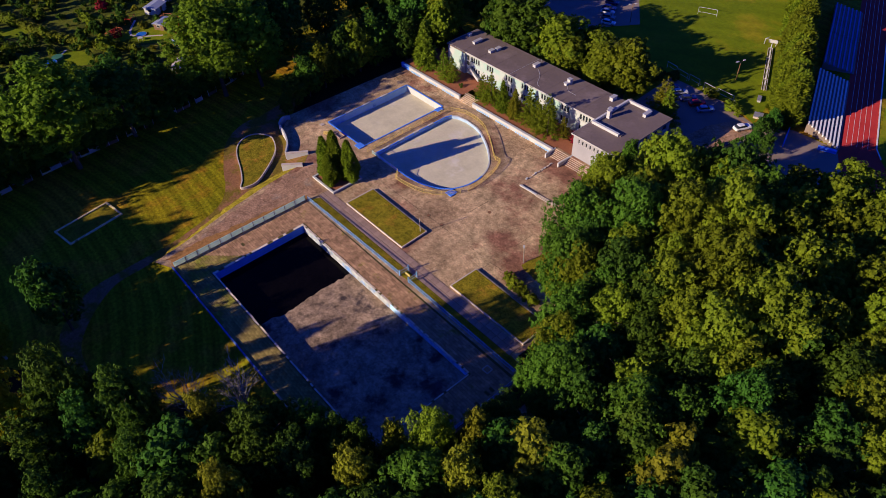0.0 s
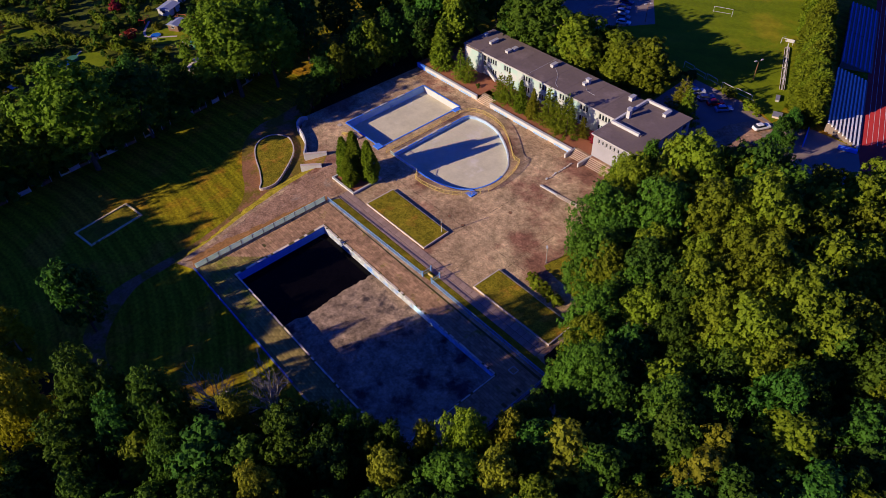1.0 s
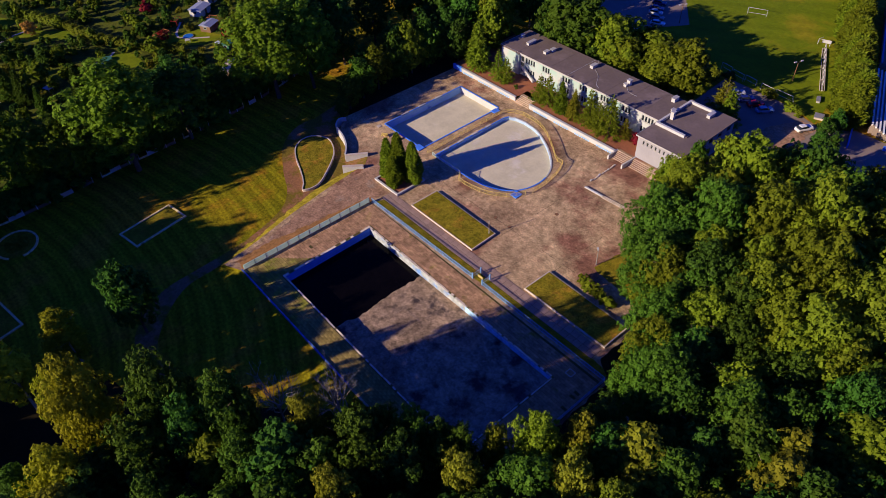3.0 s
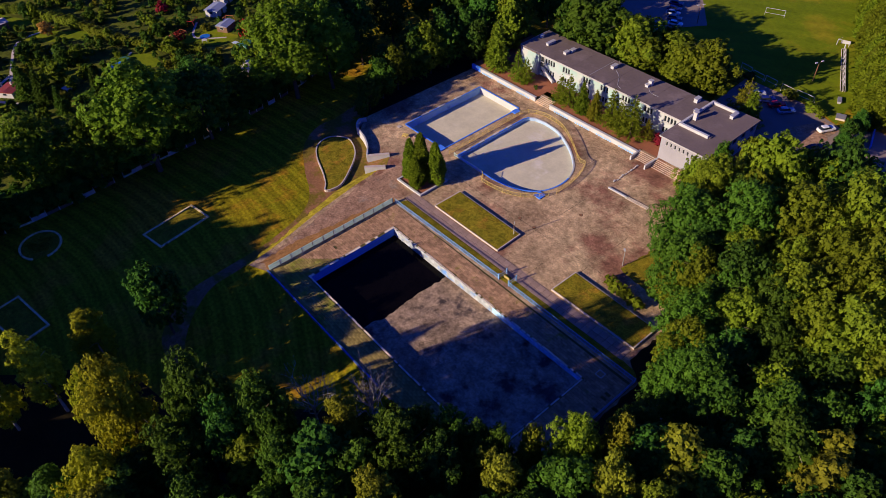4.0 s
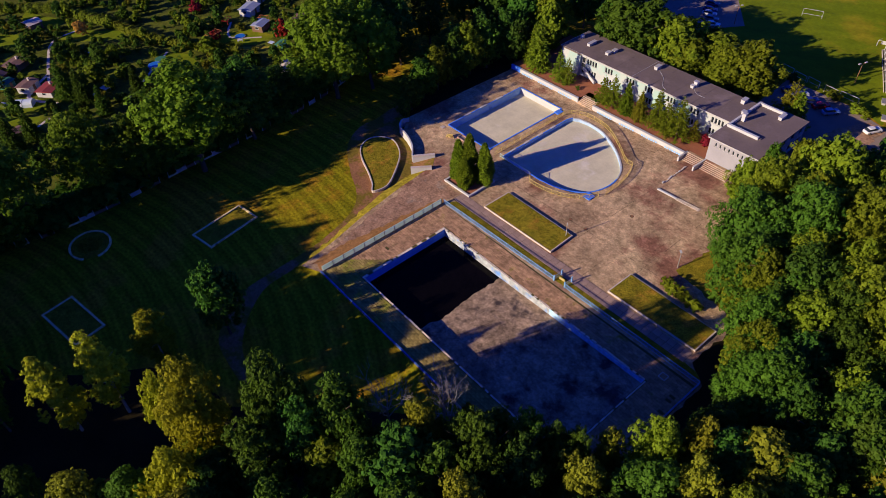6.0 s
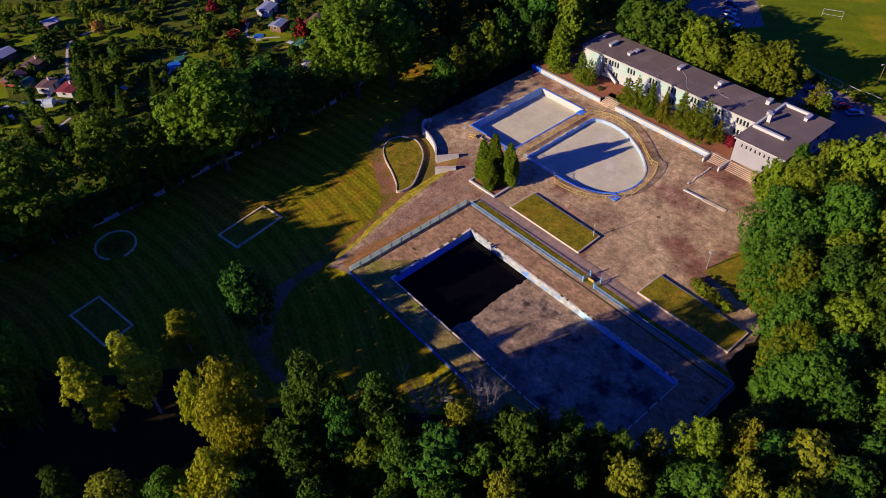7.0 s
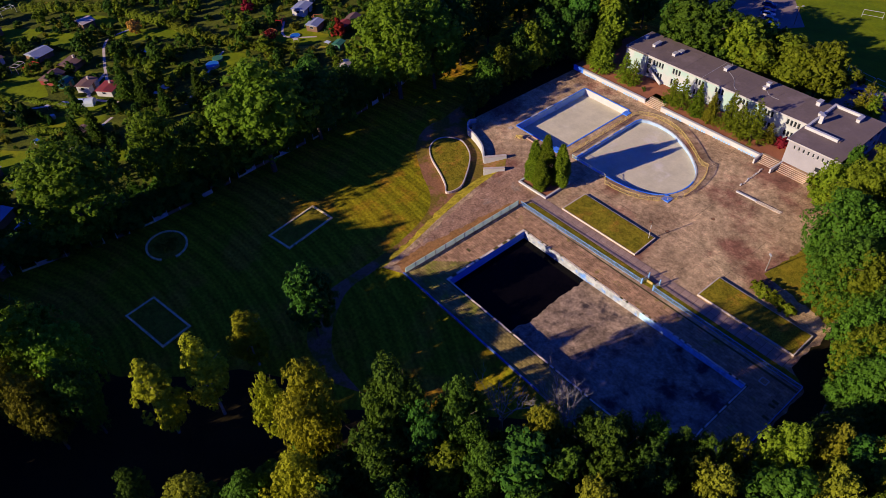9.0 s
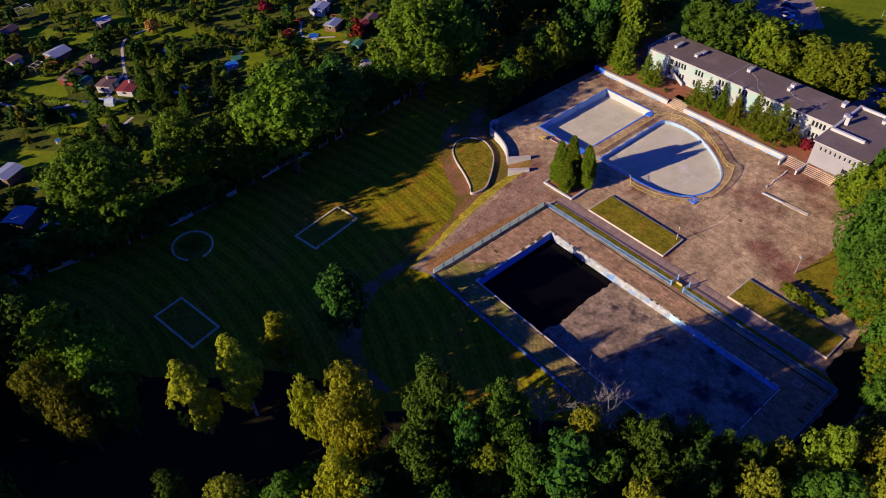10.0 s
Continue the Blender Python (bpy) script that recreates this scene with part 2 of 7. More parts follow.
SOIL = surface("red_soil", (0.40, 0.155, 0.08), (0.22, 0.085, 0.045), 4.0, 0.4, 0.95, 0.5)
EARTH = mottled(surface("garden_earth", (0.115, 0.130, 0.012), (0.040, 0.055, 0.008), 2.0, 0.15, 0.95, 0.6, patch=(0.150, 0.175, 0.010),
                patch_scale=0.10, patch_cut=0.55), 0.5, 0.45)
# near-black: the shade under the trees is put into this floor's colour
SHADEFLOOR = surface("woodland_floor", (0.034, 0.026, 0.008), (0.014, 0.012, 0.005), 2.5, 0.2, 0.95, 0.6)
ASPHALT = surface("asphalt", (0.30, 0.235, 0.20), (0.20, 0.155, 0.13), 6.0, 0.2, 0.85, 0.2)
TARTAN = surface("red_running_track", (0.60, 0.055, 0.045), (0.44, 0.036, 0.032), 5.0, 0.2, 0.85, 0.1)
LINE = surface("white_line_paint", (0.75, 0.73, 0.70), (0.58, 0.56, 0.54), 6.0, 0.8, 0.7, 0.05)
BARK = surface("bark", (0.13, 0.10, 0.075), (0.06, 0.045, 0.035), 9.0, 1.5, 0.95, 0.8)
BIRCH = surface("pale_bark", (0.42, 0.38, 0.32), (0.20, 0.17, 0.14), 7.0, 1.2, 0.9, 0.4)
STEEL = surface("grey_steel", (0.45, 0.43, 0.42), (0.32, 0.31, 0.30), 8.0, 1.2, 0.5, 0.05, metal=0.5)
RUST = surface("rusty_steel", (0.30, 0.15, 0.08), (0.18, 0.09, 0.05), 8.0, 1.2, 0.8, 0.1)
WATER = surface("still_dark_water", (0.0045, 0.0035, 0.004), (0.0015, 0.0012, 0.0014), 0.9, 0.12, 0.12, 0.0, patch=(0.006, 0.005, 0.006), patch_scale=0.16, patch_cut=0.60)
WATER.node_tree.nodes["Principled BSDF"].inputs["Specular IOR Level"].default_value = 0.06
RUBBER = gloss("tyre_rubber", (0.02, 0.02, 0.02), 0.8)

OAK = leaves("green_leaves", (0.098, 0.185, 0.016), (0.036, 0.082, 0.008), 0.34)
LIME = leaves("yellow_green_leaves", (0.215, 0.270, 0.016), (0.088, 0.130, 0.008), 0.36)
DEEP = leaves("deep_green_leaves", (0.072, 0.165, 0.018), (0.027, 0.076, 0.009), 0.32)
TAN = leaves("yellowing_leaves", (0.255, 0.255, 0.018), (0.112, 0.122, 0.009), 0.32)
GOLD = leaves("golden_leaves", (0.455, 0.465, 0.022), (0.205, 0.235, 0.011), 0.36)
NEEDLE = leaves("conifer_needles", (0.190, 0.245, 0.014), (0.085, 0.125, 0.008), 0.25)
THUJA = leaves("thuja_sprays", (0.190, 0.250, 0.014), (0.085, 0.125, 0.008), 0.3)
# a brighter leaf green: sunlight on the crowns is put into the colour
SUNNY = leaves("sunny_green_leaves", (0.190, 0.300, 0.018), (0.080, 0.150, 0.009), 0.4)
CRIMSON = leaves("dark_red_leaves", (0.30, 0.02, 0.02), (0.18, 0.015, 0.015))
AMBER = leaves("orange_leaves", (0.60, 0.34, 0.06), (0.40, 0.22, 0.04))


# ---------------------------------------------------------------- shapes
class Shape:
    """Vertices and faces of one mesh."""

    def __init__(self):
        self.v, self.f = [], []

    def add(self, points, faces):
        k = len(self.v)
        self.v += [tuple(p) for p in points]
        self.f += [tuple(k + i for i in face) for face in faces]
        return self

    def box(self, x0, y0, z0, x1, y1, z1, at=None):
        p = [(x, y, z) for z in (z0, z1) for x, y in ((x0, y0), (x1, y0), (x1, y1), (x0, y1))]
        if at:
            p = [at @ Vector(q) for q in p]
        return self.add(p, [(3, 2, 1, 0), (4, 5, 6, 7), (0, 1, 5, 4), (1, 2, 6, 5), (2, 3, 7, 6), (3, 0, 4, 7)])

    def bar(self, a, b, width, z0, z1):
        """An upright board along the plan line a-b."""
        a, b = Vector(a), Vector(b)
        side = (b - a).normalized()
        side = Vector((-side.y, side.x)) * width / 2
        return self.prism([a - side, b - side, b + side, a + side], z0, z1)

    def prism(self, outline, z0, z1):
        n = len(outline)
        p = [(q[0], q[1], z) for z in (z0, z1) for q in outline]
        faces = [(i, (i + 1) % n, n + (i + 1) % n, n + i) for i in range(n)]
        return self.add(p, [tuple(range(n - 1, -1, -1)), tuple(range(n, 2 * n))] + faces)

    def tube(self, points, radii, sides=7):
        k = len(points)
        p, faces = [], []
        for i, q in enumerate(points):
            q = Vector(q)
            along = (Vector(points[min(i + 1, k - 1)]) - Vector(points[max(i - 1, 0)])).normalized()
            u = along.orthogonal().normalized()
            w = along.cross(u)
            p += [q + radii[i] * (math.cos(a) * u + math.sin(a) * w) for a in (math.tau * j / sides for j in range(sides))]
        for i in range(k - 1):
            faces += [(i * sides + j, i * sides + (j + 1) % sides, (i + 1) * sides + (j + 1) % sides, (i + 1) * sides + j) for j in range(sides)]
        faces += [tuple(range(sides - 1, -1, -1)), tuple((k - 1) * sides + j for j in range(sides))]
        return self.add(p, faces)

    def sheet(self, outline, z, holes=()):
        rings = [[Vector((q[0], q[1], 0)) for q in ring] for ring in (outline, *holes)]
        flat = [(q.x, q.y, z) for ring in rings for q in ring]
        faces = []
        for a, b, c in tessellate_polygon(rings):
            pa, pb, pc = flat[a], flat[b], flat[c]
            turn = (pb[0] - pa[0]) * (pc[1] - pa[1]) - (pb[1] - pa[1]) * (pc[0] - pa[0])
            if abs(turn) > 1e-9:
                faces.append((a, b, c) if turn > 0 else (a, c, b))
        return self.add(flat, faces)


def make(name, shape, material, parent=None, label="", smooth=False):
    me = bpy.data.meshes.new(name)
    me.from_pydata(shape.v, [], shape.f)
    me.materials.append(material)
    if smooth:
        me.polygons.foreach_set("use_smooth", [True] * len(me.polygons))
    ob = new(name, me)
    if parent:
        ob.parent = parent
    if label:
        tagged(ob, label)
    return ob


def part(name, shape, material, parent, label="", smooth=False):
    return make(name, shape, material, parent, label, smooth)


def thing(name, label, category, group="", kind=""):
    return tagged(new(name), label, category, group, kind)


def setting(name, shape, material, label, category):
    return tagged(make(name, shape, material), label, category, kind="structure")


def smooth_line(points, steps=5, closed=False):
    """A Catmull-Rom line through plan points."""
    n, out = len(points), []
    for i in range(n if closed else n - 1):
        if closed:
            p = [Vector(points[(i + k - 1) % n]) for k in range(4)]
        else:
            p = [Vector(points[min(max(i + k - 1, 0), n - 1)]) for k in range(4)]
        for s in range(steps):
            u = s / steps
            out.append(0.5 * (2 * p[1] + (p[2] - p[0]) * u + (2 * p[0] - 5 * p[1] + 4 * p[2] - p[3]) * u * u
                              + (3 * p[1] - p[0] - 3 * p[2] + p[3]) * u ** 3))
    if not closed:
        out.append(Vector(points[-1]))
    return [(q.x, q.y) for q in out]


def weed_blades(x, y, r, count):
    """Upright blades of weeds scattered over a round patch: their points and faces."""
    rng = random.Random(count)
    v, f = [], []
    for i in range(count):
        a, d, h, t = rng.uniform(0, math.tau), r * rng.random() ** 0.7, rng.uniform(0.25, 0.9), rng.uniform(0, math.tau)
        px, py, w = x + d * math.cos(a), y + d * math.sin(a), rng.uniform(0.03, 0.08)
        v += [(px - w * math.cos(t), py - w * math.sin(t), G), (px + w * math.cos(t), py + w * math.sin(t), G), (px + 0.4 * h * math.cos(a * 3), py + 0.4 * h * math.sin(a * 3), G + h)]
        f.append((3 * i, 3 * i + 1, 3 * i + 2))
    return v, f


def rough(points, amp, step=0.7, closed=True):
    """A plan line with an uneven, worn edge."""
    out, n = [], len(points)
    for i in range(n if closed else n - 1):
        a, b = Vector(points[i]), Vector(points[(i + 1) % n])
        k = max(1, int((b - a).length / step))
        for j in range(k):
            q = a.lerp(b, j / k)
            out.append((q.x + amp * noise.noise((q.x * 0.7, q.y * 0.7, 5.0)) + 0.5 * amp * noise.noise((q.x * 2.3, q.y * 2.3, 1.0)),
                        q.y + amp * noise.noise((q.x * 0.7, q.y * 0.7, 9.0)) + 0.5 * amp * noise.noise((q.x * 2.3, q.y * 2.3, 7.0))))
    return out if closed else out + [tuple(points[-1])]


def band(line, width, z0, z1, closed=False):
    """A kerb or wall of one width along a plan line."""
    s, n = Shape(), len(line)
    left, right = [], []
    for i in range(n):
        a = Vector(line[(i - 1) % n] if closed else line[max(i - 1, 0)])
        b = Vector(line[(i + 1) % n] if closed else line[min(i + 1, n - 1)])
        d = (b - a).normalized()
        side = Vector((-d.y, d.x)) * width / 2
        left.append(Vector(line[i]) + side)
        right.append(Vector(line[i]) - side)
    p = [(q.x, q.y, z) for z in (z0, z1) for q in (*left, *right)]
    faces = []
    for i in range(n if closed else n - 1):
        j = (i + 1) % n
        faces += [(2 * n + i, 3 * n + i, 3 * n + j, 2 * n + j), (i, 2 * n + i, 2 * n + j, j), (n + j, 3 * n + j, 3 * n + i, n + i)]
    if not closed:
        faces += [(n, 0, 2 * n, 3 * n), (n - 1, 2 * n - 1, 4 * n - 1, 3 * n - 1)]
    return s.add(p, faces)


# ---------------------------------------------------------------- ground, terrace, paths
TERRACE = [(-11.2, -27.4), (-7.4, -25.7), (58.0, -25.7), (66.0, -20.0), (66.0, 55.2), (-36.6, 55.2), (-37.6, 20.0),
           (-36.4, 18.4), (-33.6, 15.6), (-29.7, 14.3), (-25.7, 12.5), (-23.3, 10.4), (-20.5, 14.4), (-17.4, 11.0), (-18.1, 9.9),
           (-17.0, 0.8), (-15.1, -9.5), (-12.6, -19.5)]
BIG = [(0.0, -20.1), (50.0, -20.1), (50.0, 0.25), (0.0, 0.0)]
RECT = [(-28.0, 25.4), (-14.1, 25.5), (-14.0, 50.0), (-28.0, 50.0)]
DEE = [(-9.6, 26.0)] + smooth_line([(1.8, 26.0), (7.0, 27.0), (10.9, 29.2), (13.0, 32.6), (13.4, 36.9), (11.8, 41.2), (8.6, 44.5), (4.7, 47.2), (-0.4, 49.6), (-5.0, 50.2)], 4) + [(-7.8, 49.8), (-9.1, 49.0), (-9.6, 47.6)]

ground = setting("ground", Shape().sheet([(-900, -700), (700, -700), (700, 900), (-900, 900)], G,
                 [[(-9, -24), (60, -24), (60, 54), (-34, 54), (-34, 22), (-16, 14), (-13, -4)]]), MEADOW,
                 "mown dry grass of the park with faint mowing stripes", "ground")

terrace = Shape().sheet(TERRACE, 0.0, [BIG, RECT, DEE])
k = len(TERRACE)
terrace.add([(x, y, z) for z in (G - 0.3, 0.0) for x, y in TERRACE], [(i, (i + 1) % k, k + (i + 1) % k, k + i) for i in range(k)])
setting("terrace", terrace, PLAZA, "worn brownish concrete terrace round the emptied pools", "pavement")

deck = Shape().sheet([(-6.6, -25.3), (56.5, -25.3), (56.5, 5.4), (-6.6, 5.0)], 0.03, [BIG])
pool_deck = setting("pool_deck", deck, MOSS, "weathered paver deck with grassy joints round the large pool", "pavement")
setting("apron", Shape().sheet(rough([(-7.0, -25.2), (-7.0, 6.4), (-6.2, 9.8), (-12.6, 9.9), (-13.0, 17.0), (-16.6, 16.0), (-16.9, 10.0), (-15.8, 0.8), (-13.9, -9.5), (-11.4, -19.5), (-10.6, -25.4)], 0.6), 0.008), APRON,
        "reddish dirt-covered concrete beside the grass bank", "pavement")
setting("dry_strip", Shape().sheet(rough([(-6.9, -25.0), (-6.9, 6.2), (-8.0, 6.0), (-8.8, -1.0), (-9.6, -8.0), (-10.4, -17.0), (-10.8, -25.4)], 0.7), 0.012), DRY,
        "trampled dry grass beside the pale fence", "ground")
setting("grass_strip", Shape().sheet(rough([(-6.0, 6.0), (56.0, 6.3), (56.0, 8.0), (24.0, 7.9), (-5.0, 7.7)], 0.2), 0.012), LAWN,
        "narrow weedy grass strip along the blue railing", "ground")
# dark overlay paints tree shade where the terrace ends
setting("leaf_litter", Shape().sheet(rough([(57.0, -25.0), (60.4, -25.0), (60.4, 24.0), (53.6, 21.5), (53.0, 9.0), (56.9, 6.4)], 0.5), 0.05), SHADEFLOOR,
        "dark sheet painting the trees' shade on the terrace's end", "ground")
setting("grass_corner", Shape().sheet(rough([(38.4, 24.6), (52.0, 22.0), (60.0, 40.0), (40.0, 38.0)], 0.6), 0.012), LAWN,
        "triangular patch of dry grass at the edge of the terrace", "ground")

bank = Shape()
upper = rough(smooth_line([(-17.9, 9.9), (-16.7, 0.8), (-14.8, -9.5), (-12.3, -19.5), (-11.0, -27.4)], 8), 0.45, 50, False)
lower = rough(smooth_line([(-20.6, 7.6), (-19.6, -0.2), (-17.2, -10.4), (-14.4, -20.4), (-12.9, -28.5)], 8), 0.55, 50, False)
bank.add([(x, y, 0.02) for x, y in upper] + [(x, y, G + 0.02) for x, y in lower],
         [(i + 1, i, len(upper) + i, len(upper) + i + 1) for i in range(len(upper) - 1)])
setting("grass_bank", bank, BANK, "sunlit yellow grass bank below the terrace", "ground")
setting("ramp", Shape().add([(-23.4, 10.2, G + 0.03), (-20.2, 7.4, G + 0.03), (-17.3, 11.1, 0.02), (-20.5, 14.5, 0.02)], [(0, 1, 2, 3)]), ROAD,
        "short concrete ramp between two low white walls", "pavement")

setting("grass_verge", Shape().add([(-12.4, -28.4, G + 0.02), (-11.2, -27.5, -0.02), (-7.4, -25.72, -0.02), (58.0, -25.72, -0.02), (58.0, -29.6, G + 0.02), (-7.0, -29.6, G + 0.02)],
                                      [(0, 5, 2, 1), (5, 4, 3, 2)]), MEADOW, "shaded grass verge outside the low blue wall", "ground")
ISLAND = smooth_line([(-20.9, -3.0), (-20.3, 0.4), (-23.2, 4.9), (-26.7, 8.9), (-29.6, 10.9), (-33.0, 12.0), (-35.3, 11.4),
                      (-37.3, 9.6), (-37.6, 7.1), (-36.0, 4.4), (-32.4, 2.2), (-27.0, 0.2), (-23.1, -1.6)], 5, True)
path_in = smooth_line([(-23.0, 11.0), (-25.8, 13.0), (-31.0, 15.2), (-38.0, 18.4), (-43.0, 17.0), (-44.0, 10.0), (-39.5, 3.0), (-31.0, -2.2),
                       (-23.0, -6.0), (-18.6, -11.0), (-15.6, -20.8), (-14.8, -30.8), (-13.9, -39.5), (-9.8, -45.2), (-5.2, -48.6), (4.0, -49.6)], 4)
path_out = smooth_line([(9.0, -47.0), (0.5, -46.6), (-4.6, -44.0), (-9.2, -39.5), (-12.0, -34.8), (-12.6, -28.0), (-14.2, -20.4),
                        (-17.0, -10.4), (-19.4, -0.2), (-20.4, 7.6)], 4)
setting("path", Shape().sheet(path_in + path_out, G + 0.015), ROAD, "worn reddish asphalt path looping round a grass island", "path")
setting("path_north", Shape().sheet([(-40.0, 20.0), (-44.0, 15.0), (-47.0, 30.0), (-52.0, 52.0), (-48.0, 53.0), (-43.0, 34.0)], G + 0.012), ROAD,
        "shaded path running along the hedge", "path")
isl = thing("grass_island", "teardrop bed of dry grass inside a pale kerb", "flower bed")
part("lawn", Shape().sheet(ISLAND, G + 0.45), LAWN, isl)
part("kerb", band(ISLAND, 0.26, G - 0.05, G + 0.60, True), KERB, isl)

setting("pitch", Shape().sheet([(-21.0, 98.0), (14.0, 104.0), (34.0, 104.0), (42.0, 100.0), (40.0, 112.0), (8.0, 190.0), (-90.0, 190.0), (-34.0, 128.0)], G + 0.012),
        PITCH, "mown football pitch with long tree shadows", "ground")
setting("car_park", Shape().sheet([(17.0, 80.0), (45.0, 77.0), (62.0, 78.0), (72.0, 70.0), (80.0, 84.0), (60.0, 104.0), (50.0, 104.0), (44.0, 99.0), (32.0, 103.0), (16.0, 104.0)], G + 0.014),
        ASPHALT, "grey asphalt car park behind the building", "road")
setting("car_park_far", Shape().sheet([(-52.0, 128.0), (-36.0, 104.0), (-24.0, 100.0), (-8.0, 122.0), (-30.0, 150.0)], G + 0.014), ASPHALT,
        "shaded asphalt car park beside the pitch", "road")
# lighter brown sheet paints the sunlit band of the asphalt
setting("gravel_strip", Shape().sheet(rough([(33.6, 82.0), (40.5, 81.0), (43.6, 90.0), (43.4, 98.6), (39.4, 99.4), (35.6, 92.0)], 0.5), G + 0.024), APRON, "strip of asphalt with its sunlight painted as lighter brown", "ground")
setting("garden_ground", Shape().sheet([(-62.5, -130.0), (-62.5, -60.0), (-60.5, -35.0), (-61.5, 0.0), (-64.0, 18.0), (-80.0, 60.0), (-140.0, 110.0), (-330.0, 60.0), (-330.0, -130.0)], G + 0.012),
        EARTH, "dark garden soil and paths of the allotments", "ground")
# reaches past the trunks, painting their shade over the meadow grass
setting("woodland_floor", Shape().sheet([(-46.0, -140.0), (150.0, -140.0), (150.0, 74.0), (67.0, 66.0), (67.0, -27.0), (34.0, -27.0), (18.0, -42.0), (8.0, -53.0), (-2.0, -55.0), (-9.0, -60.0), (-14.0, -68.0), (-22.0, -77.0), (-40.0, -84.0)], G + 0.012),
        SHADEFLOOR, "wood floor with tree shade in its colour, run out over the meadow", "ground")
setting("hedge_floor", Shape().sheet([(-38.4, 21.0), (-37.6, 56.0), (-30.0, 63.0), (-30.0, 78.0), (-60.0, 90.0), (-62.0, 58.0), (-46.0, 28.0)], G + 0.03), SHADEFLOOR,
        "dark ground under the hedge of trees", "ground")


# ---------------------------------------------------------------- the large pool
def big_floor(x, y):
    return -1.15 - 0.6 * (50 - x) / 33 if x > 17 else -1.75 - 1.2 * (17 - x) / 17


big = thing("large_pool", "emptied large swimming pool with peeling blue and white walls", "swimming pool", kind="structure")
CORN = [(0.0, -20.1), (50.0, -20.1), (50.0, 0.25), (0.0, 0.0)]
for a, b, m, lab in ((CORN[0], CORN[1], WHITE, "grimy white pool wall"), (CORN[1], CORN[2], BLUE, "blue pool wall"), (CORN[2], (29.0, 0.145), SCUFFED, "blue pool wall with scuffed paint"), ((29.0, 0.145), CORN[3], NEWALL, "white pool wall peeling to blue"), (CORN[3], CORN[0], BLUE, "blue pool wall in shade")):
    s, steps = Shape(), 12
    for i in range(steps):
        p, q = [(a[0] + (b[0] - a[0]) * u / steps, a[1] + (b[1] - a[1]) * u / steps) for u in (i, i + 1)]
        s.add([(*p, big_floor(*p) - 0.2), (*q, big_floor(*q) - 0.2), (*q, 0.04), (*p, 0.04)], [(3, 2, 1, 0)])
    part("pool_wall", s, m, big, lab)
fl, nx, ny = Shape(), 100, 42
pts = [(0.0 + 50.0 * i / nx, -20.1 + 20.35 * j / ny) for j in range(ny + 1) for i in range(nx + 1)]
fl.add([(x, y, big_floor(x, y) + 0.06 * noise.noise((x * 0.22, y * 0.22, 3.0)) + 0.04 * noise.noise((x * 0.9, y * 0.9, 1.0))) for x, y in pts],
       [(j * (nx + 1) + i, j * (nx + 1) + i + 1, (j + 1) * (nx + 1) + i + 1, (j + 1) * (nx + 1) + i) for j in range(ny) for i in range(nx)])
part("pool_floor", fl, FLOOR, big, "stained and cracked concrete pool floor", True)
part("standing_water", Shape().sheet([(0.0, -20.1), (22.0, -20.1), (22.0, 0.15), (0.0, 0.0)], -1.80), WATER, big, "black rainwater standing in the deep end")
for a, b, w, m in (((-0.28, -20.4), (-0.28, 0.3), 0.55, PALESTONE), ((0.0, -20.28), (50.3, -20.28), 0.34, CHIPPED), ((50.22, -20.1), (50.22, 0.5), 0.3, CHIPPED), ((0.0, 0.20), (50.0, 0.42), 0.36, CHIPPED)):
    length = (Vector(b) - Vector(a)).length
    count = round(length / 1.25)
    random.seed(int(length * 7 + a[0]))
    for i in range(count):
        p = Vector(a).lerp(Vector(b), i / count)
        q = Vector(a).lerp(Vector(b), (i + 1) / count - 0.0008)
        if random.random() < (0.22 if m is PALESTONE else 0.04) and w > 0.3:
            continue
        q = q if random.random() < 0.6 else p.lerp(q, random.uniform(0.5, 0.9))
        side = Vector((b[1] - a[1], a[0] - b[0])).normalized() * random.uniform(-0.04, 0.04)
        part("coping_stone", Shape().bar(p + side, q + side, w * random.uniform(0.8, 1.0), 0.0, 0.08 + random.uniform(0.0, 0.03)), m, big)
random.seed(77)
for x, y0, y1 in ((20.6, -11, -4), (25.2, -14, -2)):
    crack = Shape()
    y, off = y0, 0.0
    while y < y1 - 1.0:
        step = random.uniform(0.5, 1.2)
        nxt = min(0.18, max(-0.18, off + random.uniform(-0.09, 0.09)))
        if random.random() < 0.6:
            w = random.uniform(0.015, 0.05)
            crack.add([(x + off - w, y, big_floor(x, y) + 0.105), (x + off + w, y, big_floor(x, y) + 0.105), (x + nxt + w, y + step, big_floor(x, y) + 0.105), (x + nxt - w, y + step, big_floor(x, y) + 0.105)], [(0, 1, 2, 3)])
        y, off = y + step, nxt
    part("joint_strip", crack, JOINTLIME, big)
for y, x0, x1 in ((-7.4, 19, 25), (-4.0, 20, 25)):
    crack = Shape()
    x, off = x0, 0.0
    while x < x1:
        step = random.uniform(0.5, 1.2)
        nxt = min(0.2, max(-0.2, off + random.uniform(-0.1, 0.1)))
        if random.random() < 0.55:
            w = random.uniform(0.015, 0.045)
            crack.add([(x, y + off - w, big_floor(x, y) + 0.105), (x + step, y + nxt - w, big_floor(x + step, y) + 0.105), (x + step, y + nxt + w, big_floor(x + step, y) + 0.105), (x, y + off + w, big_floor(x, y) + 0.105)], [(0, 1, 2, 3)])
        x, off = x + step, nxt
    part("joint_strip", crack, JOINTLIME, big)

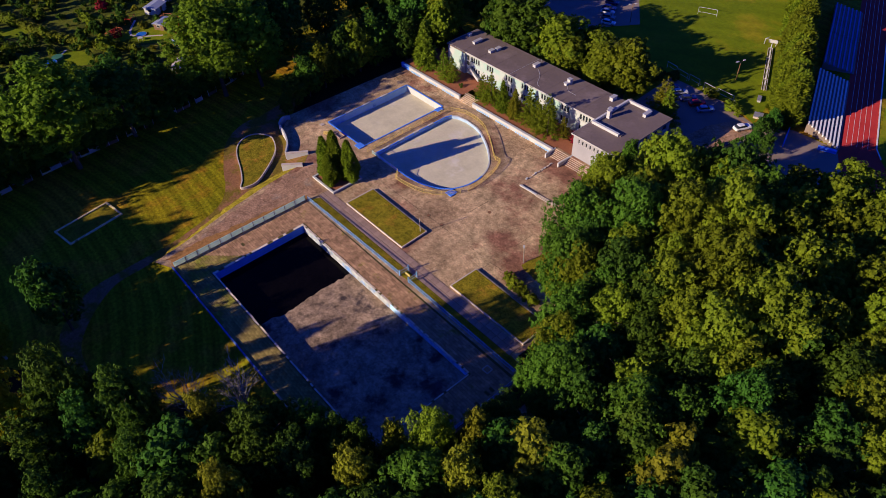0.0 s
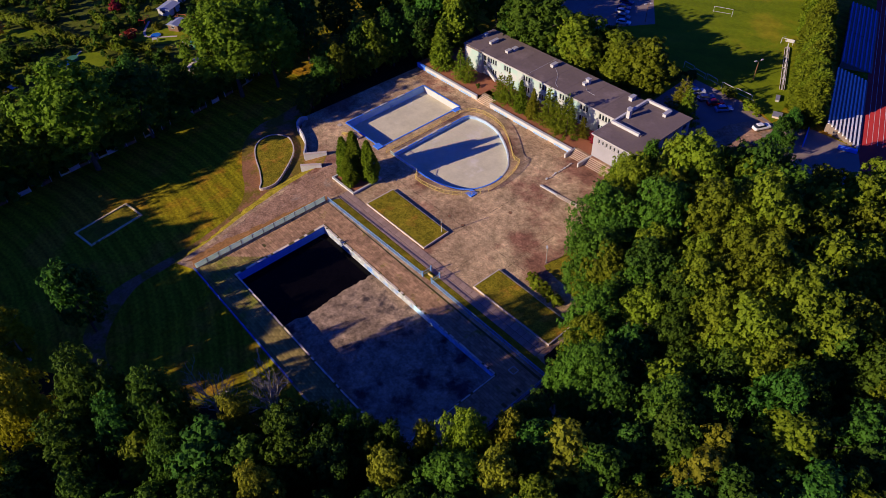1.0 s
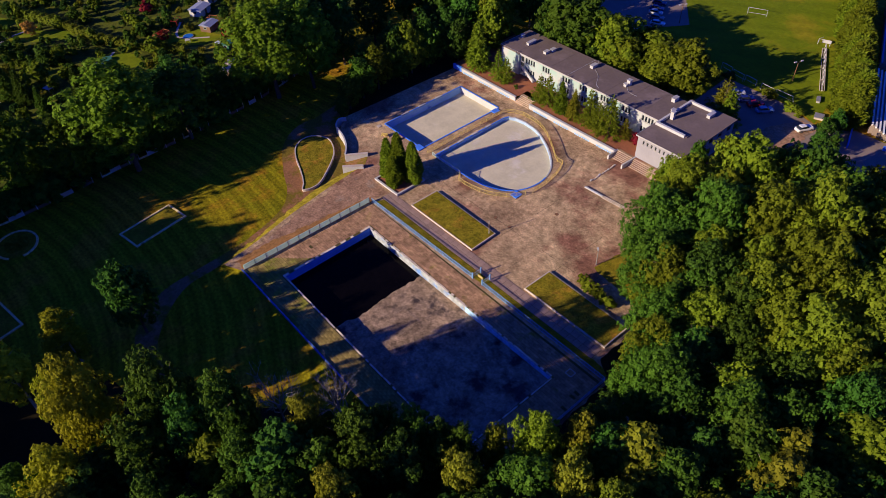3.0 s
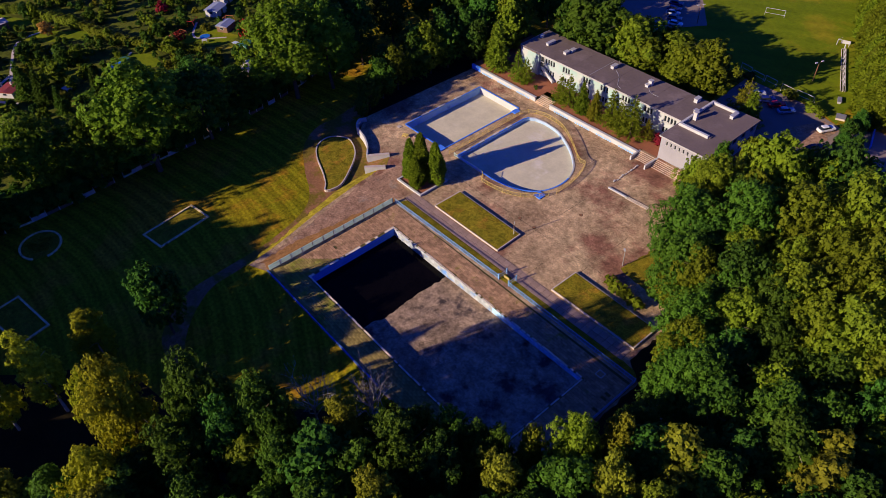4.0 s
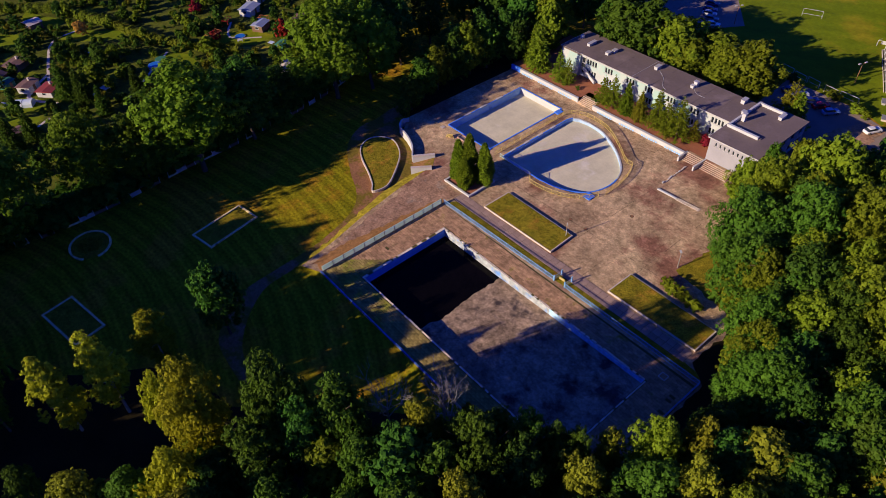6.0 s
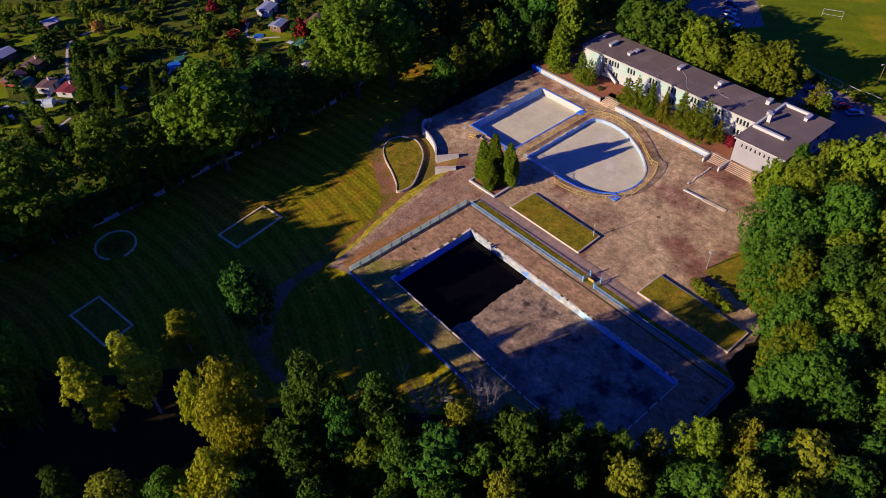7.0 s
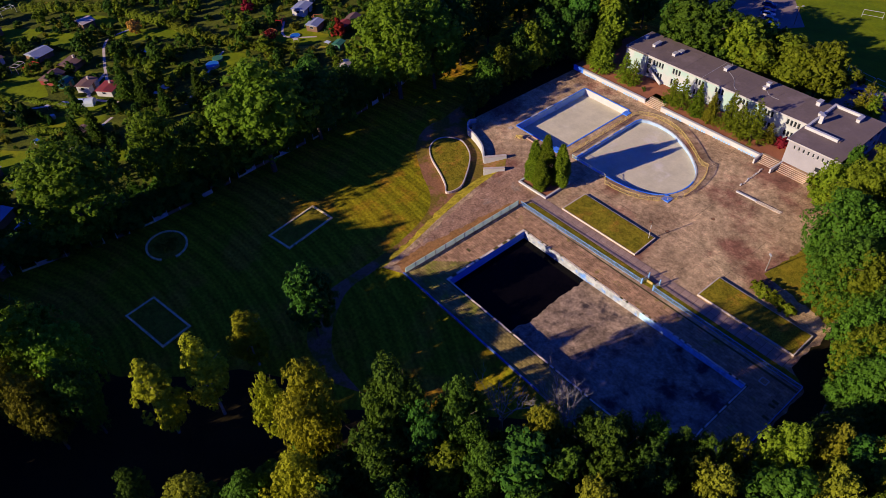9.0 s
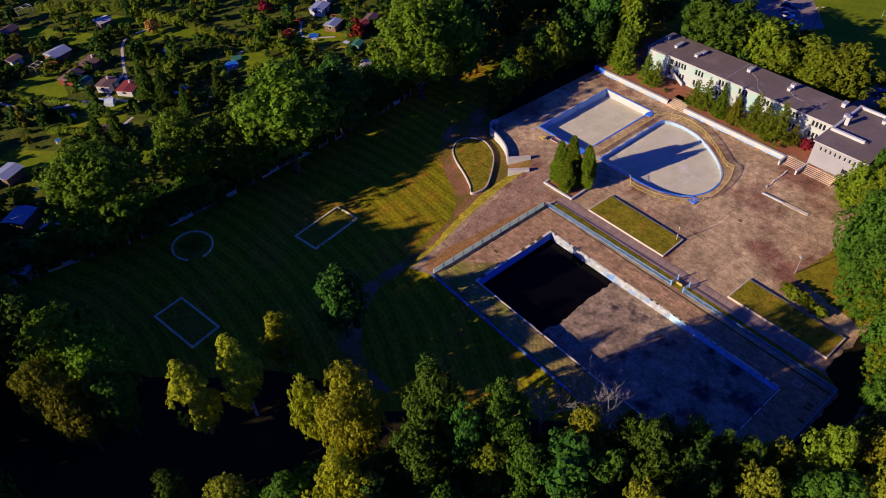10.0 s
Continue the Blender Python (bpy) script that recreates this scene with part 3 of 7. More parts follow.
# ---------------------------------------------------------------- the two small pools
def small_pool(name, label, outline, depth, mats, coping_mats):
    ob = thing(name, label, "swimming pool", kind="structure")
    n = len(outline)
    groups = {}
    for i in range(n):
        a, b = outline[i], outline[(i + 1) % n]
        m, cm = mats(a, b), coping_mats(a, b)
        s = groups.setdefault((m.name, cm.name), (Shape(), Shape(), m, cm))
        s[0].add([(*a, -depth - 0.1), (*b, -depth - 0.1), (*b, 0.05), (*a, 0.05)], [(3, 2, 1, 0)])
        d = (Vector(b) - Vector(a)).normalized()
        out = Vector((d.y, -d.x)) * 0.32
        s[1].prism([Vector(a), Vector(a) + out - d * 0.1, Vector(b) + out + d * 0.1, Vector(b)][::-1], -0.02, 0.09)
    for w, c, m, cm in groups.values():
        part("pool_wall", w, m, ob)
        part("coping", c, cm, ob)
    part("pool_floor", Shape().sheet(outline, -depth), CREAM, ob, "pale cream painted pool floor")
    return ob


FADED = surface("washed_out_blue_paint", (0.40, 0.52, 0.68), (0.26, 0.40, 0.62), 3.0, 0.6, 0.6, 0.1, patch=(0.16, 0.30, 0.60), patch_scale=0.3, patch_cut=0.55)
rp = small_pool("rectangular_pool", "drained rectangular pool with blue rim and cream floor", RECT, 1.8,
                lambda a, b: BLUEPALE if abs(a[0] - b[0]) < 0.1 and a[0] < -20 else (BLUE if a[1] + b[1] < 60 else WHITE), lambda a, b: BLUE)
part("foot_bath", Shape().box(-15.6, 24.2, 0.0, -13.6, 25.9, 0.22), BLUE, rp, "blue foot bath")
part("foot_bath", Shape().box(-14.1, 47.6, 0.0, -12.6, 49.4, 0.22), BLUE, rp, "blue foot bath")
for y in (30.5, 36.0, 41.5):
    part("ledge", Shape().box(-28.5, y, 0.0, -28.0, y + 2.2, 0.16), WHITE, rp)
dp = small_pool("paddling_pool", "drained horseshoe-shaped paddling pool with blue rim and cream floor", DEE, 0.75,
                lambda a, b: BLUEPALE if a[0] < -9 and b[0] < -9 else (FADED if a[1] + b[1] > 72 else BLUE), lambda a, b: BLUE if a[1] + b[1] < 76 or a[0] < -9 else WHITE)
part("foot_bath", Shape().box(12.2, 28.3, 0.0, 14.0, 30.2, 0.2), BLUE, dp, "blue foot bath")
for y in (28.5, 33.0, 37.5, 42.0):
    part("ledge", Shape().box(-10.1, y, 0.0, -9.6, y + 1.6, 0.16), WHITE, dp)


# ---------------------------------------------------------------- fences
def rail_fence(ob, line, height, step, rail, mats, pickets=0.16, low=0.12, kind="bars"):
    """Posts, and between each two posts a panel: rails with upright bars."""
    line = [Vector(p) for p in line]
    lengths = [0.0]
    for a, b in zip(line, line[1:]):
        lengths.append(lengths[-1] + (b - a).length)
    count = max(1, round(lengths[-1] / step))

    def point(d):
        for i in range(len(line) - 1):
            if d <= lengths[i + 1] + 1e-6:
                return line[i].lerp(line[i + 1], (d - lengths[i]) / max(lengths[i + 1] - lengths[i], 1e-6))
        return line[-1]

    spots = [point(lengths[-1] * i / count) for i in range(count + 1)]
    for p in spots:
        part("post", Shape().box(p.x - rail * 0.6, p.y - rail * 0.6, 0.0, p.x + rail * 0.6, p.y + rail * 0.6, height + 0.05), mats[0], ob)
    slats = Shape()
    for a, b in zip(spots, spots[1:]):
        part("top_rail", Shape().bar(a, b, rail, height - 0.08, height), mats[1], ob)
        part("bottom_rail", Shape().bar(a, b, rail, low, low + 0.07), mats[1], ob)
        n = max(2, round((b - a).length / pickets))
        for i in range(1, n):
            q = a.lerp(b, i / n)
            d = (b - a).normalized() * 0.5 * pickets * (0.17 if kind == "boards" else 0.2)
            slats.bar(q - d, q + d, 0.008 if kind == "boards" else 0.03, low, height - 0.04)
    tagged(part("infill", slats, mats[1], ob, "close-set upright slats"), kind="stuff")
    return ob


blue_fence = thing("blue_railing", "light blue metal railing along the pool deck", "railing")
rail_fence(blue_fence, [(-6.4, 5.3), (24.6, 5.9)], 1.1, 2.1, 0.055, (RAILBLUE, RAILBLUE))
blue_fence2 = thing("blue_railing", "light blue metal railing continuing past the gate", "railing")
rail_fence(blue_fence2, [(27.4, 6.0), (56.3, 6.0)], 1.1, 2.1, 0.06, (RAILBLUE, RAILBLUE))
end_fence = thing("blue_railing", "light blue metal railing closing the deck's end", "railing")
rail_fence(end_fence, [(56.4, 6.0), (56.4, -10.0)], 1.0, 2.1, 0.06, (RAILBLUE, RAILBLUE))

pale = thing("pale_fence", "pale grey-green panel fence at the head of the large pool", "fence")
for i in range(12):
    a, b = (-6.75 - 0.03 * i, 4.8 - 2.5 * i), (-6.78 - 0.03 * i, 4.8 - 2.5 * (i + 1) + 0.08)
    part("fence_panel", Shape().bar(a, b, 0.1, 0.05, 1.2).bar(a, b, 0.16, 1.14, 1.24), FENCEPALE, pale)
    part("post", Shape().box(a[0] - 0.09, a[1] - 0.04, 0.0, a[0] + 0.09, a[1] + 0.12, 1.3), STEEL, pale)

WORNBLUE = mottled(surface("worn_dark_blue_paint", (0.08, 0.17, 0.50), (0.04, 0.09, 0.28), 3.0, 0.6, 0.7, 0.15, patch=(0.16, 0.14, 0.10), patch_scale=0.4, patch_cut=0.56), 0.8, 0.4)
low_wall = thing("blue_low_wall", "low dark blue painted wall edging the pool deck", "wall", kind="structure")
for i in range(9):
    a, b = (-7.2 + 4.0 * i, -25.5), (-7.2 + 4.0 * (i + 1) - 0.03, -25.5)
    part("wall_block", Shape().bar(a, b, 0.26, G - 0.1, 0.34 + 0.05 * math.sin(i * 2.3)), WORNBLUE, low_wall)

gate = thing("pool_gate", "light blue metal gate frame with a yellow panel", "gate")
for x, y in ((24.8, 5.9), (24.8, 8.0), (27.3, 6.0), (27.3, 8.0)):
    part("post", Shape().box(x - 0.1, y - 0.1, 0.0, x + 0.1, y + 0.1, 1.5), RAILBLUE, gate)
for a, b in (((24.8, 5.9), (24.8, 8.0)), ((27.3, 6.0), (27.3, 8.0))):
    part("rail", Shape().bar(a, b, 0.06, 1.05, 1.15).bar(a, b, 0.06, 0.4, 0.48), RAILBLUE, gate)
part("panel", Shape().bar((25.1, 6.9), (26.4, 7.0), 0.06, 0.1, 0.7), YELLOW, gate, "yellow sheet panel")

yf = thing("yellow_fence", "yellow slatted fence between the small pools", "fence")
rail_fence(yf, [(-11.4, 25.0), (-11.6, 48.0)], 1.1, 2.1, 0.05, (YELLOW, YELLOW), 0.13, kind="boards")
yf2 = thing("yellow_fence", "yellow slatted fence curving round the paddling pool", "fence")
rail_fence(yf2, [(-11.7, 48.4), (-10.5, 50.7)] + smooth_line([(-7.8, 52.0), (-3.8, 52.1), (0.1, 51.2), (4.3, 48.9), (8.5, 46.0), (10.8, 44.0)], 3) + [(12.3, 45.0), (14.1, 41.4), (15.0, 36.7), (15.1, 32.3)],
           1.1, 2.1, 0.05, (YELLOW, YELLOW), 0.13, kind="boards")
yf3 = thing("yellow_fence", "yellow slatted fence before the paddling pool", "fence")
rail_fence(yf3, smooth_line([(14.5, 30.6), (12.3, 27.4), (8.8, 24.9), (4.2, 23.7), (0.9, 23.6)], 3) + [(-0.4, 25.2)], 1.1, 2.1, 0.05, (YELLOW, YELLOW), 0.13, kind="boards")
pool_rail = thing("pool_railing", "faded blue-green railing on the paddling pool's edge", "railing")
rail_fence(pool_rail, [(-10.2, 25.4), (-0.8, 25.4)], 1.0, 2.2, 0.05, (FENCEPALE, FENCEPALE))


# ---------------------------------------------------------------- planters, kerbs and slabs
def planter(label, outline, z, width, height, lawn, kerb_mat, base=0.0):
    ob = thing("planter", label, "flower bed", "raised beds")
    part("lawn", Shape().sheet(outline, base + z), lawn, ob)
    n = len(outline)
    for i in range(n):
        a, b = Vector(outline[i]), Vector(outline[(i + 1) % n])
        d = (b - a).normalized() * width / 2
        part("kerb", Shape().bar(a - d * 0.98, b + d * 0.98, width, base - 0.05, base + height + 0.003 * (i % 2)), kerb_mat, ob)
    return ob


planter("long raised bed of dry grass with pale kerbs", [(0.6, 10.7), (19.2, 10.9), (19.0, 17.3), (0.7, 17.5)], 0.42, 0.22, 0.42, LAWN, KERB)
planter("long raised grass bed with pale kerbs beside the wood", [(33.5, 11.1), (52.0, 11.3), (52.0, 17.2), (33.6, 17.4)], 0.42, 0.24, 0.42, LAWN, KERB)
planter("square planter of red soil holding three tall thujas", [(-12.0, 10.5), (-4.3, 10.6), (-4.4, 18.0), (-12.0, 18.0)], 0.2, 0.4, 0.45, SOIL, WHITE)
planter("sunken meadow bed in a pale concrete kerb", [(-37.4, -27.4), (-31.4, -26.4), (-29.4, -38.0), (-35.5, -39.1)], 0.1, 0.4, 0.28, LAWN, MOSSKERB, G)
planter("overgrown meadow bed in a pale concrete kerb", [(-35.3, -64.6), (-23.9, -62.5), (-22.7, -68.2), (-34.3, -70.4)], 0.1, 0.4, 0.26, LAWN, MOSSKERB, G)
ring = thing("round_bed", "round weedy flower bed in a broken pale kerb ring", "flower bed", "raised beds")
for a0 in range(0, 360, 20):
    if a0 in (320, 340):
        continue
    part("kerb_stone", band([(-47.6 + 4.5 * math.cos(radians(a)), -56.6 + 4.0 * math.sin(radians(a))) for a in (a0, a0 + 6, a0 + 12, a0 + 19)], 0.42, G - 0.05, G + 0.26), MOSSKERB, ring)
part("lawn", Shape().sheet([(-47.6 + 4.3 * math.cos(radians(a)), -56.6 + 3.8 * math.sin(radians(a))) for a in range(0, 360, 15)], G + 0.06), LAWN, ring)

part("weeds", Shape().add(*weed_blades(-47.6, -56.6, 2.6, 900)), BANK, ring, "tall dry weeds")

random.seed(4)
walkway = thing("slab_path", "path of large worn concrete slabs with dark joints", "pavement", kind="structure")
part("joint_bed", Shape().sheet([(-6.2, 7.6), (52.0, 7.9), (52.0, 10.6), (-6.2, 10.4)], 0.02), JOINT, walkway)
slab_mesh = None
for i in range(39):
    for j in range(2):
        x0, y0 = -6.1 + 1.49 * i, 7.75 + 1.36 * j + 0.005 * i
        s = Shape().prism([(-0.71, -0.64), (0.71, -0.64), (0.71, 0.64), (-0.71, 0.64)], 0.0, 0.05)
        if slab_mesh is None:
            ob = part("slab", s, SLAB, walkway)
            slab_mesh = ob.data
        else:
            ob = new("slab", slab_mesh)
            ob.parent = walkway
        ob.location = (x0 + 0.72, y0 + 0.65, 0.012 + random.uniform(0, 0.012))
        ob.rotation_euler = (0, 0, random.uniform(-0.012, 0.012))

joints = thing("terrace_joints", "dark weed-filled expansion joints across the terrace", "joint", kind="structure")
for a, b in (((20.0, 18.0), (21.0, 55.0)), ((34.0, 18.5), (34.0, 42.0)), ((-36.0, 52.4), (-12.0, 52.6)), ((-13.0, 20.5), (37.0, 21.0)), ((27.5, 10.6), (27.5, 21.0)), ((-4.0, 18.5), (-4.0, 24.5)), ((12.8, 45.0), (12.9, 55.0))):
    a, b = Vector(a), Vector(b)
    d = 0.0
    while d < (b - a).length - 1.5:
        e = min(d + random.uniform(1.5, 6.0), (b - a).length)
        n = (b - a).normalized()
        shift = Vector((-n.y, n.x)) * random.uniform(-0.05, 0.05)
        part("joint", Shape().bar(a + n * d + shift, a + n * e + shift, random.uniform(0.04, 0.08), 0.0, 0.008), JOINT, joints)
        d = e + random.choice((0.1, 0.3, 2.5, 5.0))

arc_wall = thing("curved_wall", "curved white retaining wall with a blue shaded end", "wall", kind="structure")
part("wall", band(smooth_line([(-35.9, 19.2), (-36.7, 17.6), (-35.0, 15.6), (-33.0, 15.0), (-29.7, 14.1), (-26.4, 12.6), (-23.6, 10.4)], 4), 0.35, G - 0.1, 1.0), WHITE, arc_wall)
for lab, a, b in (("low white entrance wall beside the ramp", (-23.4, 10.3), (-20.4, 14.5)), ("low white entrance wall above the grass bank", (-20.3, 7.3), (-17.3, 11.0))):
    w = thing("entrance_wall", lab, "wall", "entrance walls", "structure")
    part("wall", Shape().bar(a, b, 0.55, G - 0.1, 0.75), WHITE, w)
    part("cap", Shape().bar(a, b, 0.7, 0.75, 0.85), KERB, w)


# pavers of the pool deck: those of one stretch singly, the rest joined
def deck_pavers():
    rng = random.Random(9)
    one, rest, mossy = None, Shape(), Shape()
    single = 0
    for j in range(59):
        y = -25.28 + 0.52 * j
        for i in range(-1, 63):
            x = -6.55 + 1.0 * i + (0.5 if j % 2 else 0.0)
            pieces = [(x, y, x + 1.0, y + 0.52)]
            if x + 1.0 > -0.56 and x < 50.45 and y + 0.52 > -20.56 and y < 0.56:
                low, high = max(y, -20.56), min(y + 0.52, 0.56)
                pieces = [(x, low, -0.56, high), (50.45, low, x + 1.0, high), (x, y, x + 1.0, -20.56), (x, 0.56, x + 1.0, y + 0.52)]
            for x0, y0, x1, y1 in pieces:
                x0, x1, y1 = max(x0, -6.58), min(x1, 56.45), min(y1, 4.95)
                if x1 - x0 < 0.15 or y1 - y0 < 0.12 or rng.random() < 0.004:
                    continue
                cx, cy, up = (x0 + x1) / 2, (y0 + y1) / 2, rng.uniform(0.0, 0.02)
                if x1 - x0 > 0.99 and y1 - y0 > 0.51 and -20.0 > cy and 12.0 < cx < 46.0 and single < 300:
                    single += 1
                    if one is None:
                        ob = part("paver", Shape().prism([(-0.475, -0.235), (0.475, -0.235), (0.475, 0.235), (-0.475, 0.235)], 0.0, 0.05), PAVER, pool_deck)
                        one = ob.data
                    else:
                        ob = new("paver", one)
                        ob.parent = pool_deck
                    ob.location = (cx, cy, 0.02 + up)
                    ob.rotation_euler = (rng.uniform(-0.01, 0.01), rng.uniform(-0.01, 0.01), rng.uniform(-0.02, 0.02))
                else:
                    (mossy if cy < -20.3 or cx < 0 and cy < -13 + cx else rest).prism([(x0 + 0.025, y0 + 0.025), (x1 - 0.025, y0 + 0.025), (x1 - 0.025, y1 - 0.025), (x0 + 0.025, y1 - 0.025)], 0.02, 0.07 + up)
    tagged(part("paver_field", rest, PAVERS, pool_deck), kind="stuff")
    tagged(part("mossy_paver_field", mossy, MOSSPAVE, pool_deck, "moss-grown pavers"), kind="stuff")


deck_pavers()


# ---------------------------------------------------------------- retaining wall, steps and the upper level
UP = 1.05
setting("upper_level", Shape().sheet([(-37.0, 55.6), (-13.2, 55.6), (-13.2, 59.6), (-8.4, 59.6), (-8.4, 55.6), (18.2, 55.6), (18.2, 56.85), (22.45, 56.85), (22.45, 59.0), (36.0, 59.0), (36.0, 79.0), (-37.0, 79.0)], UP), SOIL,
        "red-brown soil of the raised bed before the building", "ground")
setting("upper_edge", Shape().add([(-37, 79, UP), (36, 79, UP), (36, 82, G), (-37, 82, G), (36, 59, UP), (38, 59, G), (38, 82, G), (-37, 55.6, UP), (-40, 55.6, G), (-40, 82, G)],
                                  [(0, 3, 2, 1), (1, 6, 5, 4), (0, 7, 8, 9)]), SHADEFLOOR, "grassy slope round the raised level", "ground")
rw = thing("retaining_wall", "long white retaining wall with rows of small blocks at its foot", "wall", kind="structure")
for x0, x1 in ((-36.8, -33.5), (-33.4, -13.2), (-8.4, 9.0), (9.05, 18.2)):
    m = BLUE if x0 < -36 else WHITE
    part("wall", Shape().box(x0, 55.2, -0.1, x1, 55.6, UP + 0.1), m, rw)
    part("coping", Shape().box(x0, 55.05, UP + 0.1, x1, 55.7, UP + 0.22), m, rw)
block = None
for g0, g1 in ((-32.5, -29.0), (-26.5, -22.0), (-19.5, -15.5), (-6.5, -2.5), (0.2, 4.2), (6.8, 10.8), (13.4, 17.2)):
    for i in range(7):
        x = g0 + (g1 - g0) * i / 6
        if block is None:
            b0 = part("foot_block", Shape().box(-0.19, -0.14, 0.0, 0.19, 0.0, 0.42), BLUEPALE, rw)
            block = b0.data
        else:
            b0 = new("foot_block", block)
            b0.parent = rw
        b0.location = (x, 55.2, 0.0)


def steps(label, x0, x1, y0, rises, tread, rise):
    ob = thing("stairs", label, "stairs", kind="structure")
    for i in range(rises):
        part("step", Shape().box(x0, y0 + tread * i, 0.0, x1, y0 + tread * (rises + 1), rise * (i + 1)), PLAZA, ob)
        part("nosing", Shape().box(x0, y0 + tread * i - 0.03, rise * (i + 1) - 0.05, x1, y0 + tread * i + 0.10, rise * (i + 1) + 0.02), KERB, ob)
    return ob


steps("pale concrete steps through the retaining wall", -13.1, -8.5, 55.0, 6, 0.42, 0.175)
steps("wide concrete steps leading up to the building's entrance", 18.5, 29.6, 54.1, 6, 0.4, 0.175)
for lab, a, b in (("sloping white cheek wall of the wide steps", (18.3, 53.0), (18.3, 56.4)), ("white tubular handrail on the wide steps", (22.6, 52.4), (22.8, 57.2))):
    w = thing("stair_wall", lab, "wall", kind="structure")
    part("wall", Shape().bar(a, b, 0.35, 0.0, 1.1), WHITE, w)
rubble = thing("broken_kerb", "line of broken white kerb stones", "kerb", kind="structure")
random.seed(8)
for i in range(9):
    y = 44.5 + 0.95 * i
    part("kerb_stone", Shape().box(-0.16, -0.35, 0, 0.16, 0.35 + random.uniform(-0.2, 0.1), random.uniform(0.12, 0.3), pose(20.9 + random.uniform(-0.15, 0.15), y, 0, 0, 0, random.uniform(-14, 14))), KERB if i % 3 else WHITE, rubble)
bench = thing("low_double_rail", "low white concrete kerb and double rail on the terrace", "kerb", kind="structure")
part("kerb", Shape().bar((21.4, 41.8), (26.0, 42.0), 0.4, 0.0, 0.28), WHITE, bench)
for dy in (-0.35, 0.0, 0.35):
    part("rail", Shape().bar((26.0, 42.0 + dy), (31.4, 42.3 + dy), 0.08, 0.0, 0.16), KERB, bench)


# ---------------------------------------------------------------- the building
def facade(ob, a, b, z0, z1, rows, mat, thick=0.3, lab=""):
    """A wall from a to b (openings seen from its right-hand side) with rows of windows: (sill, head, [(from, to), ...])."""
    a, b = Vector(a), Vector(b)
    d = (b - a).normalized()
    length = (b - a).length
    turn = Matrix(((d.x, -d.y, 0, a.x), (d.y, d.x, 0, a.y), (0, 0, 1, 0), (0, 0, 0, 1)))
    s = Shape()
    z = z0
    for sill, head, gaps in rows:
        s.box(0, 0, z, length, thick, sill, turn)
        x = 0
        for g0, g1 in gaps:
            s.box(x, 0, sill, g0, thick, head, turn)
            x = g1
        s.box(x, 0, sill, length, thick, head, turn)
        z = head
    s.box(0, 0, z, length, thick, z1, turn)
    part("wall", s, mat, ob, lab)
    for sill, head, gaps in rows:
        for g0, g1 in gaps:
            w = part("window", Shape().box(g0, 0.08, sill, g0 + 0.07, 0.16, head, turn).box(g1 - 0.07, 0.08, sill, g1, 0.16, head, turn)
                     .box(g0 + 0.07, 0.08, sill, g1 - 0.07, 0.16, sill + 0.07, turn).box(g0 + 0.07, 0.08, head - 0.07, g1 - 0.07, 0.16, head, turn), WHITE, ob, "white window frame")
            part("pane", Shape().box(g0 + 0.07, 0.11, sill + 0.07, g1 - 0.07, 0.13, head - 0.07, turn), GLASS, w)
            part("sill", Shape().box(g0 - 0.05, -0.1, sill - 0.08, g1 + 0.05, 0.04, sill - 0.001, turn), METAL, w)


house = thing("pool_building", "long two-storey pale green building with a grey felt flat roof", "building")
X0, X1, Y0, Y1, TOP = -27.0, 22.4, 64.4, 74.5, 7.2
groups = [(6.6, 7.7)]
for start, n in ((8.2, 4), (14.1, 3), (20.8, 3), (26.3, 3), (32.8, 3), (39.2, 3), (44.8, 4)):
    groups += [(start + 0.86 * i, start + 0.86 * i + 0.66) for i in range(n)]
facade(house, (X0, Y0), (X1, Y0), 0.3, TOP - 0.25, [(2.0, 3.5, groups), (4.85, 6.35, groups)], PLASTER, lab="pale green and cream rendered front wall")
facade(house, (X0, Y1 - 0.3), (X0, Y0 + 0.3), 0.3, TOP - 0.25, [(4.85, 6.35, [(4.0, 5.2)])], PLASTER)
back = [(2.0 + 3.1 * i, 3.6 + 3.1 * i) for i in range(15)]
facade(house, (X1, Y1), (X0, Y1), 0.3, TOP - 0.25, [(2.0, 3.5, back), (4.85, 6.35, back)], PLASTER)
part("roof", Shape().box(X0 - 0.35, Y0 - 0.4, TOP - 0.25, X1 + 0.2, Y1 + 0.35, TOP + 0.05), ROOF, house, "dark grey roofing felt with seams")
part("fascia", Shape().box(X0 - 0.42, Y0 - 0.47, TOP - 0.3, X1 + 0.2, Y0 - 0.4, TOP + 0.07), METAL, house)
part("fascia", Shape().box(X0 - 0.42, Y0 - 0.4, TOP - 0.3, X0 - 0.35, Y1 + 0.35, TOP + 0.09), METAL, house)
# dark glass between the windows paints the shade of a narrow recess
part("stair_glazing", Shape().box(X0 + 6.6, Y0 - 0.02, 3.6, X0 + 7.7, Y0 + 0.02, 4.75), GLASS, house, "dark glass panel standing in for a shaded recess")
PX, PY = X0 + 6.4, Y0 - 0.6
facade(house, (X0, PY), (PX, PY), 0.3, TOP - 0.25, [], PLASTER, thick=0.59, lab="blank pale green wall of the projecting stair block")
part("roof", Shape().box(X0 - 0.35, PY - 0.12, TOP - 0.25, PX + 0.1, Y0 - 0.48, TOP + 0.05), ROOF, house, "felt roof over the projecting block")
